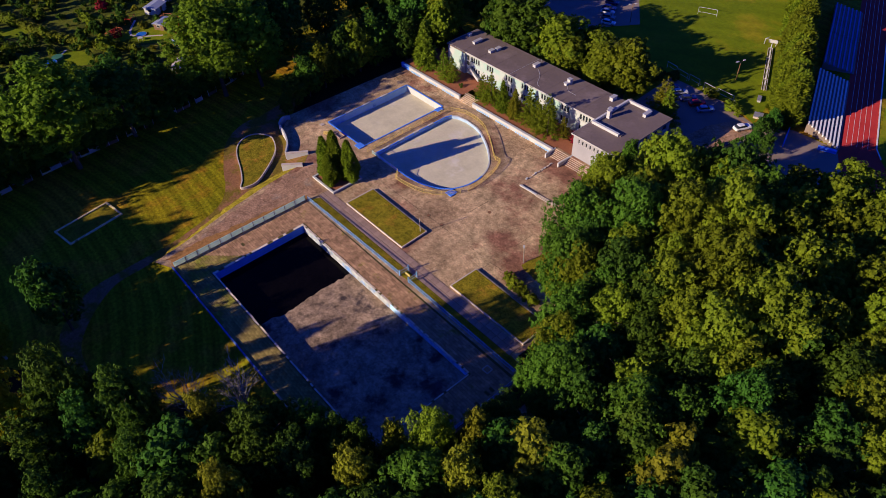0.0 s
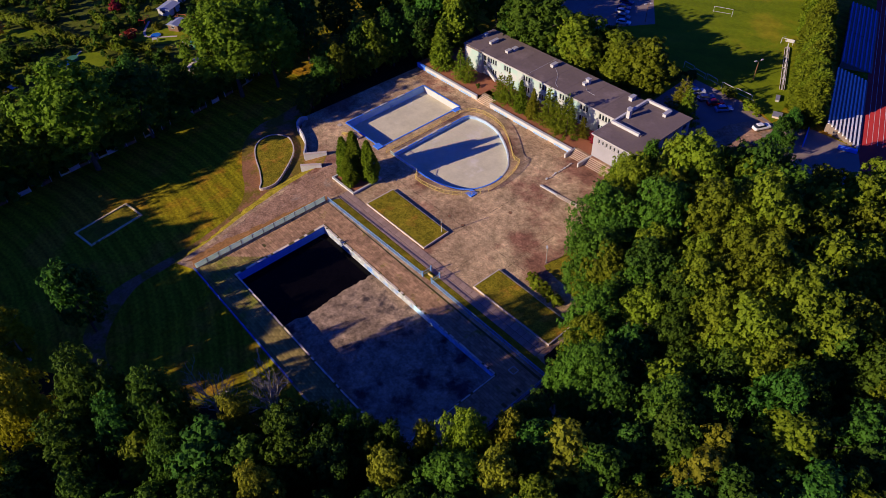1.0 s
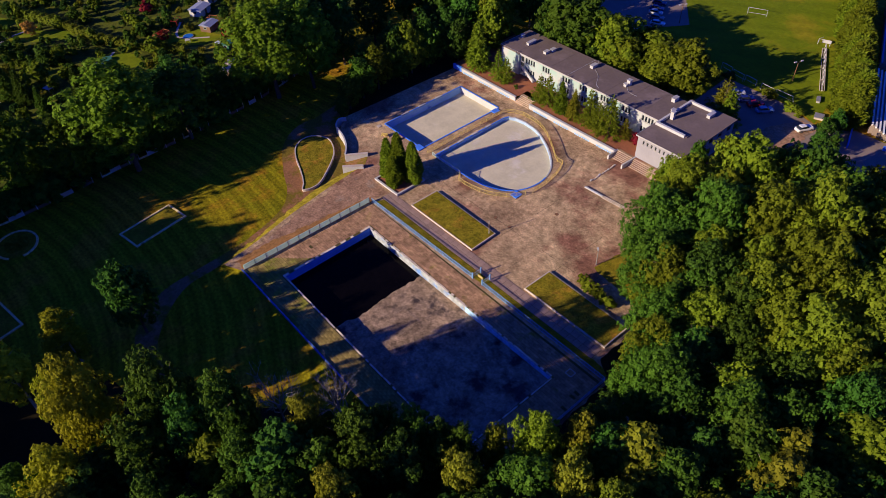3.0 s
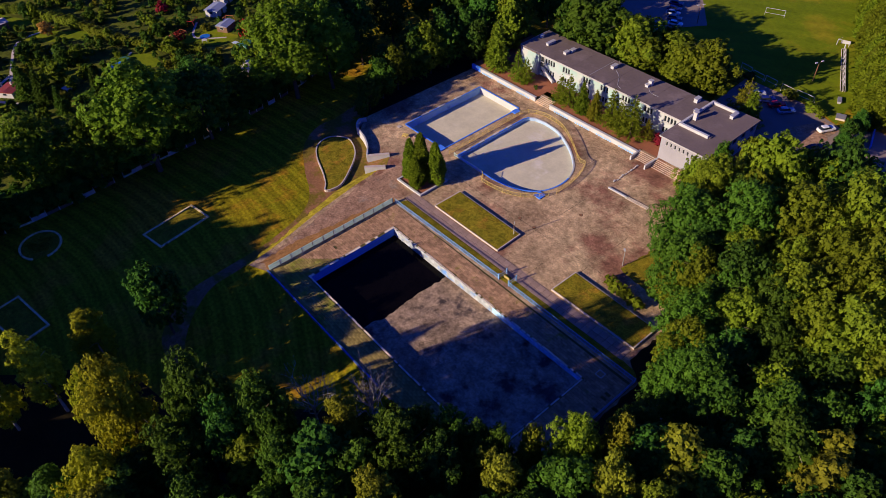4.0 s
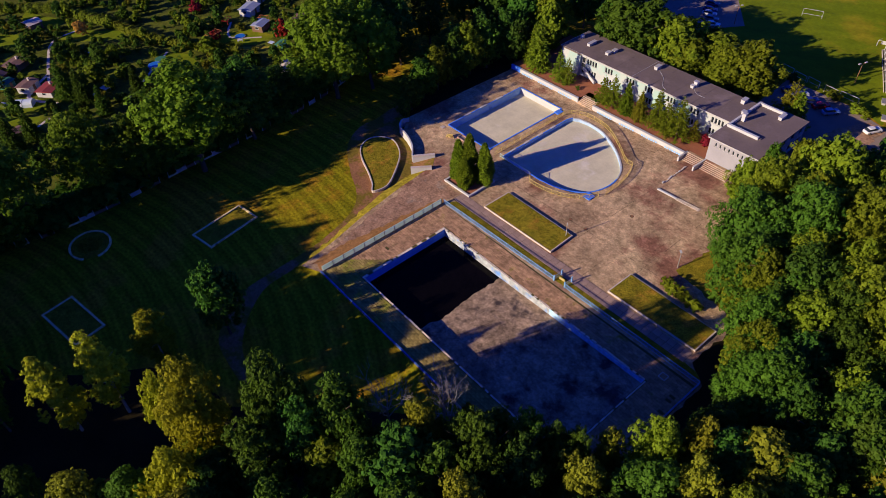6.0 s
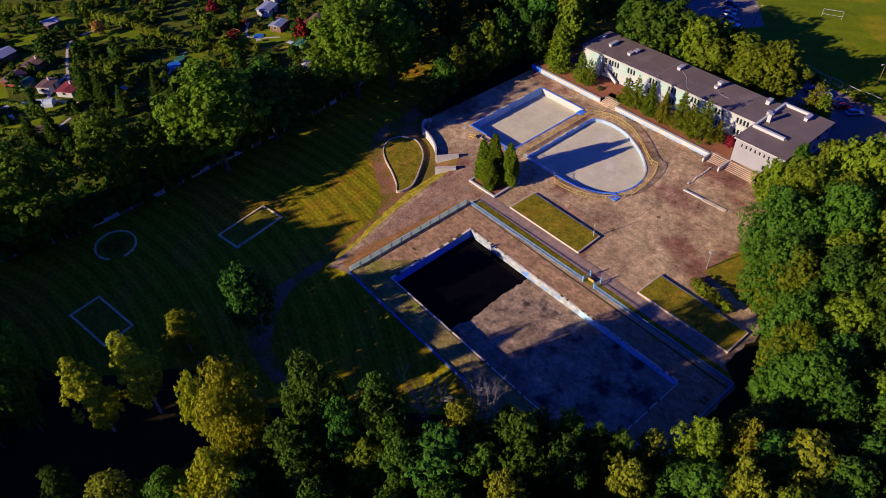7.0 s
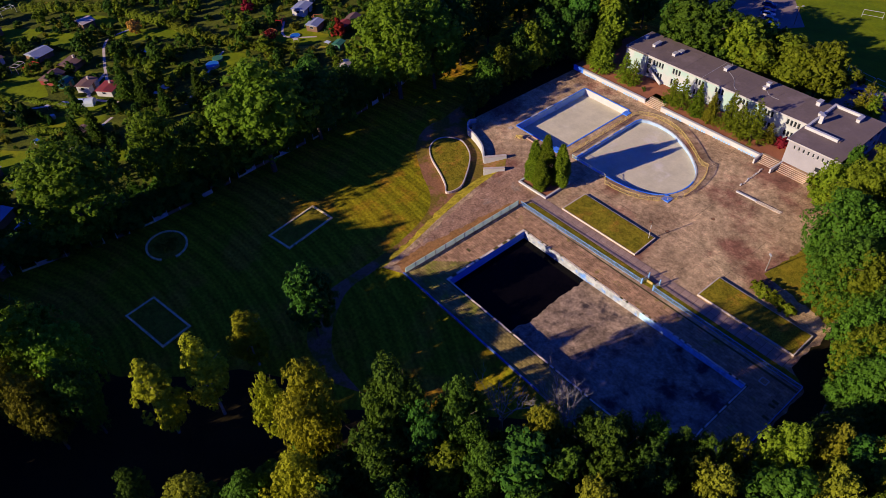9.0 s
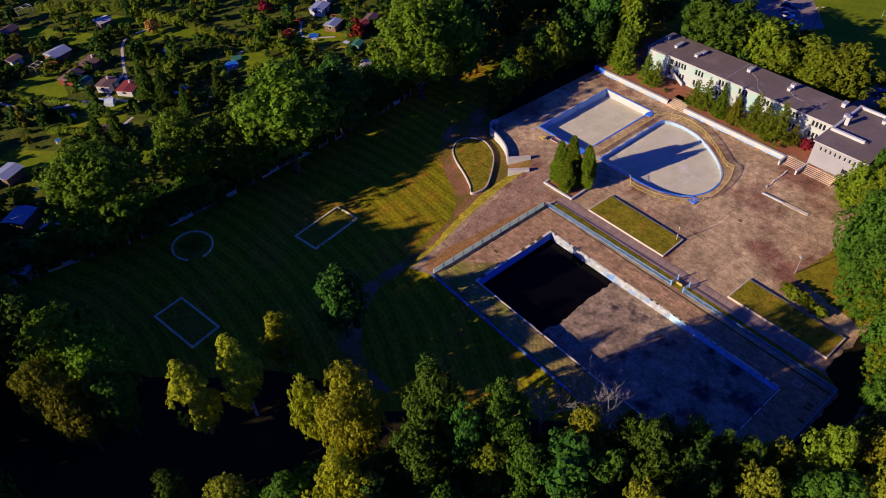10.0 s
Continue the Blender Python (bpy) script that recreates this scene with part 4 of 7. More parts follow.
part("stair_flight", Shape().add([(PX + 1.6, Y0 - 1.2, 3.6), (PX + 1.6, Y0 - 0.1, 3.6), (PX + 5.6, Y0 - 0.1, 1.05), (PX + 5.6, Y0 - 1.2, 1.05), (PX + 1.6, Y0 - 1.2, 4.5), (PX + 1.6, Y0 - 0.1, 3.75), (PX + 5.6, Y0 - 0.1, 1.2), (PX + 5.6, Y0 - 1.2, 1.95)],
                                      [(0, 1, 2, 3), (4, 7, 6, 5), (0, 3, 7, 4), (1, 5, 6, 2), (0, 4, 5, 1), (3, 2, 6, 7)]), WHITE, house, "pale outside stair flight with a solid side")
part("floor_slab", Shape().box(X0 + 0.3, Y0 + 0.35, 3.9, X1, Y1 - 0.35, 4.2), KERB, house)
part("downpipe", Shape().box(X0 + 7.8, Y0 - 0.14, 0.4, X0 + 7.95, Y0 - 0.005, TOP - 0.3), METAL, house)
for i in range(1, 9):
    x = X0 + 5.6 * i
    part("roof_seam", Shape().box(x - 0.04, Y0 - 0.3, TOP + 0.05, x + 0.04, Y1 + 0.2, TOP + 0.075), METAL if i == 4 else ROOF, house)


def vent(x, y, z, l, w, h, turn=0, cap=True):
    v = part("roof_vent", Shape().box(-w / 2, -l / 2, 0, w / 2, l / 2, h, pose(x, y, z, 0, 0, turn)), WHITE, house, "pale rendered roof vent")
    if cap:
        part("cap", Shape().box(-w / 2 - 0.1, -l / 2 - 0.1, h, w / 2 + 0.1, l / 2 + 0.1, h + 0.1, pose(x, y, z, 0, 0, turn)), METAL, v)


RZ = TOP + 0.05
for x, y, l, w, h in ((-26.0, 70.6, 0.8, 0.8, 0.7), (-21.9, 69.6, 2.8, 0.8, 0.6), (-15.6, 68.6, 1.4, 0.9, 0.6), (-15.2, 70.6, 1.4, 0.9, 0.6), (-2.6, 71.6, 1.8, 0.9, 0.7), (8.6, 71.2, 0.9, 0.9, 1.3), (20.2, 73.0, 1.6, 0.9, 0.9)):
    vent(x, y, RZ, l, w, h)
vent(8.4, 70.2, RZ, 0.8, 0.8, 0.6)
part("antenna", Shape().tube([(-2.2, 72.8, RZ), (-2.2, 72.8, RZ + 1.6)], [0.05, 0.04], 5), STEEL, house)
part("cable", band(smooth_line([(-1.6, 71.0), (1.0, 69.0), (3.0, 66.0), (4.6, 65.0)], 5), 0.09, RZ, RZ + 0.04), METAL, house)
part("cable", band(smooth_line([(9.0, 70.0), (10.6, 68.6), (13.0, 68.4)], 5), 0.08, RZ, RZ + 0.04), METAL, house)

annex = thing("entrance_annex", "cream rendered annex with small windows and a felt roof", "building")
AX0, AX1, AY0, AY1, AT = 22.5, 33.6, 57.0, 76.6, 6.9
facade(annex, (AX0, AY0), (AX1, AY0), 0.9, AT - 0.2, [(2.0, 3.2, [(7.0, 8.4)]), (4.9, 5.9, [(1.3 + 1.05 * i, 1.8 + 1.05 * i) for i in range(9)])], PLASTERW)
facade(annex, (AX1, AY0 + 0.3), (AX1, AY1 - 0.3), G, AT - 0.2, [(2.0, 3.4, [(3.0 + 3.4 * i, 4.6 + 3.4 * i) for i in range(5)]), (4.7, 6.0, [(3.0 + 3.4 * i, 4.6 + 3.4 * i) for i in range(5)])], PLASTERW)
facade(annex, (AX0, Y0 - 0.02), (AX0, AY0 + 0.3), 0.9, AT - 0.2, [], PLASTERW)
facade(annex, (AX1, AY1), (AX0, AY1), G, AT - 0.2, [], PLASTERW)
part("roof", Shape().box(AX0 - 0.3, AY0 - 0.4, AT - 0.2, AX1 + 0.35, AY1 + 0.3, AT), ROOF, annex, "dark grey felt roof")
part("fascia", Shape().box(AX0 - 0.37, AY0 - 0.47, AT - 0.25, AX1 + 0.42, AY0 - 0.4, AT + 0.04), METAL, annex)
part("fascia", Shape().box(AX0 - 0.37, AY0 - 0.4, AT - 0.25, AX0 - 0.3, Y0 - 0.5, AT + 0.04), METAL, annex)
part("upper_roof", Shape().box(AX0 + 0.2, 63.0, AT, AX1 - 3.2, 64.2, AT + 0.25), ROOF, annex)
part("parapet", Shape().box(22.6, 62.6, AT, 30.0, 63.2, AT + 0.65), WHITE, annex, "white roof parapet")
part("parapet", Shape().box(22.6, 63.2, AT, 23.1, 75.6, AT + 0.6), WHITE, annex, "white roof parapet")
part("parapet", Shape().box(23.1, 75.1, AT, 29.2, 75.6, AT + 0.6), WHITE, annex, "white roof parapet")
for x, y, l, w, h in ((29.2, 73.8, 2.2, 0.8, 0.7), (23.9, 67.0, 0.8, 0.8, 1.9), (22.7, 69.0, 0.9, 0.9, 1.0)):
    v = part("roof_vent", Shape().box(x - w / 2, y - l / 2, AT, x + w / 2, y + l / 2, AT + h), WHITE, annex)
    part("cap", Shape().box(x - w / 2 - 0.1, y - l / 2 - 0.1, AT + h, x + w / 2 + 0.1, y + l / 2 + 0.1, AT + h + 0.1), METAL, v)


# ---------------------------------------------------------------- lamps, posts and small terrace things
def street_lamp(x, y, z, h, label, two=False, post_mat=STEEL, arm=0.9, turn=0.0):
    ob = thing("street_lamp", label, "lamp")
    ob.matrix_world = pose(x, y, z, 0, 0, turn)
    part("post", Shape().tube([(0, 0, 0), (0, 0, h)], [0.11, 0.07], 8), post_mat, ob)
    for s in ((1, -1) if two else (1,)):
        part("arm", Shape().tube([(0, 0, h - 0.05), (s * arm, 0, h + 0.2)], [0.05, 0.04], 6), post_mat, ob)
        part("lamp_head", Shape().box(s * arm - 0.35, -0.16, h + 0.14, s * arm + 0.35, 0.16, h + 0.34), WHITE, ob, "white lamp head")
    return ob


street_lamp(38.2, 25.5, 0, 3.6, "slim grey lamp post with a small white head", arm=0.4, turn=140)
street_lamp(28.4, 114.3, G, 5.2, "rusty double-headed floodlight mast by the pitch", True, RUST, 1.0, 70)
street_lamp(-10.8, 121.0, G, 5.4, "rusty floodlight mast with white heads", True, RUST, 0.9, 60)
tall = thing("marker_post", "slim red and white marker post on a raised bed", "post")
for i in range(4):
    part("post_section", Shape().tube([(18.2, 16.4, 0.2 + 0.9 * i), (18.2, 16.4, 1.1 + 0.9 * i)], [0.07, 0.07], 6), RUST if i == 2 else WHITE, tall)
manhole = thing("manhole", "square pale manhole frame in the deck", "manhole")
for a, b in (((51.0, 2.6), (52.2, 2.6)), ((52.2, 2.6), (52.2, 3.8)), ((52.2, 3.8), (51.0, 3.8)), ((51.0, 3.8), (51.0, 2.6))):
    part("rim", Shape().bar(a, b, 0.16, 0.03, 0.1), KERB, manhole)
play = thing("spring_rocker", "small yellow metal play rocker", "playground toy")
part("frame_bar", Shape().tube([(-24.6, 21.6, 0), (-24.4, 21.7, 0.9), (-23.2, 22.4, 0.9), (-23.0, 22.5, 0)], [0.12] * 4, 6), YELLOW, play)
part("seat", Shape().box(-24.3, 21.6, 0.4, -23.3, 22.5, 0.6), YELLOW, play)
trough = thing("foot_trough", "grey concrete foot trough beside the rectangular pool", "trough")
part("basin", Shape().box(-22.6, 23.2, 0.0, -20.2, 23.4, 0.34).box(-22.6, 24.6, 0.0, -20.2, 24.8, 0.34).box(-22.6, 23.4, 0.0, -22.4, 24.6, 0.34).box(-20.4, 23.4, 0.0, -20.2, 24.6, 0.34), SLAB, trough)
part("basin_floor", Shape().box(-22.4, 23.4, 0.0, -20.4, 24.6, 0.1), ASPHALT, trough)
for x, y in ((15.3, 21.0), (19.3, 21.1), (23.2, 30.9)):
    cover = thing("drain_cover", "small dark iron drain cover in the terrace", "drain cover", "iron drain covers")
    part("rim", Shape().tube([(x, y, 0.0), (x, y, 0.02)], [0.42, 0.42], 14), JOINT, cover)
    part("plate", Shape().tube([(x, y, 0.02), (x, y, 0.035)], [0.33, 0.33], 14), RUST, cover)
grate = thing("drain_cover", "pale square drain cover in the terrace", "drain cover")
part("plate", Shape().box(-28.9, 23.1, 0.0, -27.9, 24.1, 0.08), KERB, grate)

# ---------------------------------------------------------------- vehicles
def car_shape(l=4.3, w=1.75):
    body, glass = Shape(), Shape()

    def loft(shape, rings):
        k = len(rings[0])
        p = [q for r in rings for q in r]
        faces = [(i * k + j, i * k + (j + 1) % k, (i + 1) * k + (j + 1) % k, (i + 1) * k + j) for i in range(len(rings) - 1) for j in range(k)]
        shape.add(p, faces + [tuple(range(k - 1, -1, -1)), tuple((len(rings) - 1) * k + j for j in range(k))])

    def ring(x0, x1, y, z, c=0.22):
        return [(x0 + c, -y, z), (x1 - c, -y, z), (x1, -y + c, z), (x1, y - c, z), (x1 - c, y, z), (x0 + c, y, z), (x0, y - c, z), (x0, -y + c, z)]

    loft(body, [ring(-l / 2 + 0.1, l / 2 - 0.1, w / 2 - 0.1, 0.22), ring(-l / 2, l / 2, w / 2, 0.42), ring(-l / 2 + 0.02, l / 2 - 0.03, w / 2, 0.7), ring(-l / 2 + 0.12, l / 2 - 0.2, w / 2 - 0.08, 0.9)])
    loft(glass, [ring(-l / 2 + 0.3, l / 2 - 1.15, w / 2 - 0.1, 0.88), ring(-l / 2 + 0.75, l / 2 - 1.85, w / 2 - 0.26, 1.36)])
    roof = Shape()
    loft(roof, [ring(-l / 2 + 0.72, l / 2 - 1.82, w / 2 - 0.24, 1.35), ring(-l / 2 + 0.95, l / 2 - 2.0, w / 2 - 0.36, 1.45)])
    return body, glass, roof


def car(x, y, turn, colour_name, colour, z=G + 0.014, big=False):
    ob = thing("car", colour_name + (" van parked on the asphalt" if big else " hatchback parked on the asphalt"), "car", "parked cars")
    paint = bpy.data.materials.get("paint_" + colour_name) or gloss("paint_" + colour_name, colour, 0.25, 0.1)
    body, glass, roof = car_shape(5.2, 1.9) if big else car_shape()
    part("body", body, paint, ob)
    part("cabin_glass", glass, GLASS, ob)
    part("roof", roof, paint, ob)
    for wx in (-1.3, 1.35):
        for wy in (-0.8, 0.8):
            w = part("wheel", Shape().tube([(wx, wy - 0.1, 0.31), (wx, wy + 0.1, 0.31)], [0.31, 0.31], 14), RUBBER, ob)
            part("rim", Shape().tube([(wx, wy - 0.115, 0.31), (wx, wy + 0.115, 0.31)], [0.18, 0.18], 10), STEEL, w)
    for s in (-0.6, 0.6):
        part("headlight", Shape().box(1.98, s - 0.18, 0.6, 2.12, s + 0.18, 0.74), METAL, ob)
    ob.matrix_world = pose(x, y, z, 0, 0, turn)
    return ob


for x, y, turn, name, colour in ((19.4, 98.8, 52, "dark blue", (0.02, 0.03, 0.12)), (22.3, 98.4, 52, "silver", (0.45, 0.46, 0.5)), (25.4, 97.6, 52, "navy", (0.015, 0.025, 0.15)),
                                 (28.3, 97.2, 52, "red", (0.78, 0.02, 0.02)), (31.2, 96.4, 52, "sky blue", (0.20, 0.33, 0.55)), (43.5, 87.0, 64, "black", (0.012, 0.012, 0.016)),
                                 (-22.4, 127.0, 20, "dark blue", (0.02, 0.03, 0.12)), (-20.6, 123.4, 20, "navy", (0.015, 0.025, 0.15)), (-19.2, 120.9, 20, "silver", (0.45, 0.46, 0.5)),
                                 (-16.9, 118.4, 20, "grey", (0.2, 0.2, 0.22)), (-14.6, 115.6, 20, "white", (0.75, 0.75, 0.76)), (-29.5, 133.0, 20, "navy", (0.015, 0.025, 0.15)), (-26.8, 130.2, 20, "silver", (0.45, 0.46, 0.5))):
    car(x, y, turn, name, colour)
car(41.6, 95.8, 64, "white", (0.75, 0.75, 0.76), G + 0.03)
car(76.0, 83.0, 30, "silver", (0.45, 0.46, 0.5))
car(72.5, 81.0, 30, "navy", (0.015, 0.025, 0.15))

# ---------------------------------------------------------------- sports ground
D = Vector((-0.379, 0.925))
R = Vector((0.925, 0.379))


def stand(label, origin, length, rows, pitch, bench_mat, slant=0.0):
    ob = thing("bleachers", label, "grandstand", "stand sections")
    o = Vector(origin)
    for i in range(rows):
        z = G + 0.1 + 0.26 * (rows - 1 - i)
        a, b = o + R * (pitch * i) - D * (1.4 + slant * i), o + R * (pitch * i) + D * length
        c, d = b + R * pitch, a + R * pitch
        part("tier", Shape().prism([a, d, c, b], G - 0.1, z), ASPHALT, ob)
        a, b = a + R * 0.3 * pitch, b + R * 0.3 * pitch
        part("bench", Shape().bar(a, b, 0.38, z + 0.28, z + 0.38).bar(a, a + D * 0.2, 0.3, z - 0.02, z + 0.28).bar(b - D * 0.2, b, 0.3, z - 0.02, z + 0.28).bar(a + D * length * 0.5, a + D * (length * 0.5 + 0.2), 0.3, z - 0.02, z + 0.28), bench_mat, ob)
    return ob


PALEBENCH = surface("pale_bench_paint", (0.86, 0.84, 0.80), (0.68, 0.66, 0.64), 5.0, 1.0, 0.6, 0.05)
BLUEBENCH = surface("blue_bench_surface", (0.10, 0.20, 0.55), (0.06, 0.13, 0.40), 5.0, 1.0, 0.6, 0.05)
stand("open concrete tiers with pale grey bench rows", (51.6, 106.4), 26.0, 9, 0.87, PALEBENCH, 0.54)
stand("open concrete tiers with blue bench rows", (40.0, 136.4), 17.0, 7, 1.12, BLUEBENCH)
stand("open concrete tiers with blue bench rows", (33.0, 153.6), 18.0, 7, 1.12, BLUEBENCH)
end_wall = thing("stand_wall", "blue painted wall at the end of the stand", "wall", kind="structure")
part("wall", Shape().bar((57.4, 101.2), (61.2, 102.4), 0.9, G, G + 0.7), BLUE, end_wall)
part("wall", Shape().bar((51.8, 96.0), (49.2, 103.6), 0.3, G, G + 1.0), BLUE, end_wall)
track_l = [Vector((59.8, 106.6)) + D * t for t in (90, 0)] + [Vector(p) for p in ((61.6, 102.4), (64.4, 97.5), (69.0, 93.6), (80.0, 90.0))]
track_r = [Vector(p) for p in ((84.0, 98.0), (76.0, 100.0), (72.6, 103.2), (69.2, 106.6), (66.2, 110.6))] + [Vector((66.2, 110.6)) + D * 86]
setting("running_track", Shape().sheet([(p.x, p.y) for p in track_l + track_r], G + 0.02), TARTAN, "red running track with pale lane lines", "track")
lanes = thing("lane_lines", "white painted lane lines and kerb of the running track", "line", kind="structure")
for i in range(1, 6):
    a = Vector((60.0, 106.8)) + R * (1.12 * i)
    part("line", Shape().bar(a, a + D * 86, 0.07, G + 0.02, G + 0.028), LINE, lanes)
part("kerb", Shape().bar(Vector((66.4, 110.6)), Vector((66.4, 110.6)) + D * 86, 0.3, G, G + 0.12), LINE, lanes)
part("kerb", Shape().bar((66.4, 110.5), (69.0, 107.1), 0.25, G, G + 0.12), LINE, lanes)
setting("infield", Shape().sheet([(66.6, 110.8), (69.6, 106.8), (73.0, 103.4), (90.0, 100.0), (160.0, 180.0), (60.0, 220.0), (36.0, 196.0)], G + 0.01), PITCH, "green infield grass inside the running track", "ground")

def goal(x, y, turn, w, h, deep, label, net=True):
    ob = thing("football_goal", label, "goal", "goals")
    for s in (-w / 2, w / 2):
        part("post", Shape().tube([(s, 0, 0), (s, 0, h)], [0.05, 0.05], 6), WHITE, ob)
        part("stay", Shape().tube([(s, 0, h), (s, deep, 0)], [0.015, 0.015], 5), STEEL, ob)
    part("crossbar", Shape().tube([(-w / 2, 0, h), (w / 2, 0, h)], [0.05, 0.05], 6), WHITE, ob)
    part("ground_bar", Shape().tube([(-w / 2, deep, 0.05), (w / 2, deep, 0.05)], [0.04, 0.04], 5), WHITE, ob)
    ob.matrix_world = pose(x, y, G + 0.012, 0, 0, turn)


goal(2.4, 140.4, 20, 5.4, 2.2, 1.6, "white football goal with a slack net on the pitch")
goal(27.0, 104.3, -8, 3.6, 2.0, 1.2, "small white training goal at the edge of the pitch")
goal(31.5, 104.3, -4, 4.6, 2.0, 1.2, "small white training goal beside another")
goal(14.1, 106.6, -10, 3.4, 1.9, 1.0, "small training goal in the shade")
goal(18.2, 105.4, -10, 3.4, 1.9, 1.0, "small training goal in the shade")
goal(21.9, 105.2, -10, 3.4, 1.9, 1.0, "small training goal in the shade")
HUTGREY = surface("weathered_bench_boards", (0.44, 0.40, 0.33), (0.30, 0.27, 0.22), 6.0, 0.8, 0.85, 0.1)
rubbish = thing("dugout", "white-framed team shelter beside the pitch", "shelter")
for i in range(5):
    a = Vector((26.0, 135.2)).lerp(Vector((36.2, 114.4)), i / 4)
    b = Vector((26.0, 135.2)).lerp(Vector((36.2, 114.4)), (i + 0.94) / 4)
    if i < 4:
        side = Vector((b - a).normalized().yx) * 0.55
        side.x = -side.x
        for k in (-1, 1):
            part("rail", Shape().bar(a + side * k, b + side * k, 0.06, G, G + 0.4), KERB, rubbish)
        part("cross_bar", Shape().bar(a - side, a + side, 0.06, G, G + 0.4), KERB, rubbish)
        for q in (a, a.lerp(b, 0.5)):
            part("post", Shape().box(q.x - 0.07, q.y - 0.07, G, q.x + 0.07, q.y + 0.07, G + 1.7), WHITE, rubbish)
        part("top_rail", Shape().bar(a, b, 0.1, G + 1.6, G + 1.7), WHITE, rubbish)
        part("bench", Shape().bar(a, b, 0.42, G + 0.3, G + 0.36).bar(a, a.lerp(b, 0.04), 0.3, G, G + 0.3).bar(a.lerp(b, 0.9), b, 0.3, G, G + 0.3), HUTGREY, rubbish)
part("shelter_frame", Shape().bar((23.2, 136.6), (26.2, 137.6), 0.06, G + 1.6, G + 1.7).bar((23.2, 136.6), (23.3, 136.7), 0.1, G, G + 1.6).bar((26.1, 137.5), (26.2, 137.6), 0.1, G, G + 1.6).bar((23.6, 138.4), (25.8, 139.2), 0.06, G, G + 0.9).bar((23.2, 136.6), (23.6, 138.4), 0.06, G + 1.6, G + 1.7), WHITE, rubbish)
for lab, x, y, w, l, h, t, m in (("white site container by the hedge", 37.6, 110.0, 0.8, 2.4, 0.5, 24, METAL), ("pale pile of rubble and boards", 41.4, 103.2, 2.0, 2.2, 0.5, 20, KERB)):
    ob = thing("container" if m is METAL else "rubble_pile", lab, "container" if m is METAL else "rubble")
    part("body", Shape().box(-w / 2, -l / 2, 0, w / 2, l / 2, h, pose(x, y, G, 0, 0, t)), m, ob)
    part("top_rail", Shape().box(-w / 2 - 0.08, -l / 2 - 0.08, h, w / 2 + 0.08, l / 2 + 0.08, h + 0.08, pose(x, y, G, 0, 0, t)), STEEL, ob)


# ---------------------------------------------------------------- allotment gardens
ROOFBROWN = surface("brown_roofing", (0.20, 0.12, 0.10), (0.12, 0.075, 0.065), 4.0, 0.4, 0.8, 0.2)
ROOFBLUE = surface("blue_grey_roofing", (0.30, 0.33, 0.42), (0.20, 0.23, 0.31), 4.0, 0.4, 0.6, 0.1)
HUTWHITE = surface("white_hut_wall", (0.55, 0.54, 0.52), (0.42, 0.41, 0.40), 4.0, 0.4, 0.8, 0.1)
HUTGREEN = surface("green_hut_wall", (0.04, 0.18, 0.10), (0.03, 0.12, 0.07), 4.0, 0.4, 0.7, 0.1)
HUTRED = surface("red_hut_wall", (0.28, 0.04, 0.035), (0.18, 0.03, 0.025), 4.0, 0.4, 0.7, 0.1)
HUTWOOD = surface("brown_hut_boards", (0.24, 0.15, 0.09), (0.14, 0.085, 0.05), 6.0, 0.6, 0.85, 0.2)
POLY = surface("greenhouse_sheeting", (0.55, 0.62, 0.68), (0.42, 0.50, 0.57), 3.0, 0.5, 0.35, 0.05)


def hut(label, x, y, turn, w, l, h, wall_mat, roof_mat, rise=0.9, chimney=False):
    ob = thing("garden_hut", label, "hut", "allotment huts")
    part("wall", Shape().box(-w / 2, -l / 2, -0.05, w / 2, l / 2, h), wall_mat, ob)
    o = 0.35
    s = Shape().add([(-w / 2 - o, -l / 2 - o, h), (w / 2 + o, -l / 2 - o, h), (w / 2 + o, l / 2 + o, h), (-w / 2 - o, l / 2 + o, h), (0, -l / 2 - o, h + rise), (0, l / 2 + o, h + rise)],
                    [(0, 4, 5, 3), (4, 1, 2, 5), (0, 1, 4), (2, 3, 5), (3, 2, 1, 0)])
    part("roof", s, roof_mat, ob)
    part("door", Shape().box(w / 2, -0.45, 0, w / 2 + 0.05, 0.45, min(1.95, h - 0.1)), HUTWOOD, ob)
    wi = part("window", Shape().box(-0.6, -l / 2 - 0.05, h * 0.45, 0.6, -l / 2, h * 0.85), WHITE, ob)
    part("pane", Shape().box(-0.5, -l / 2 - 0.06, h * 0.49, 0.5, -l / 2 - 0.05, h * 0.81), GLASS, wi)
    if chimney:
        part("chimney", Shape().box(-0.25, l / 4 - 0.25, h, 0.25, l / 4 + 0.25, h + rise + 0.8), KERB, ob)
    ob.matrix_world = pose(x, y, G + 0.012, 0, 0, turn)
    return ob


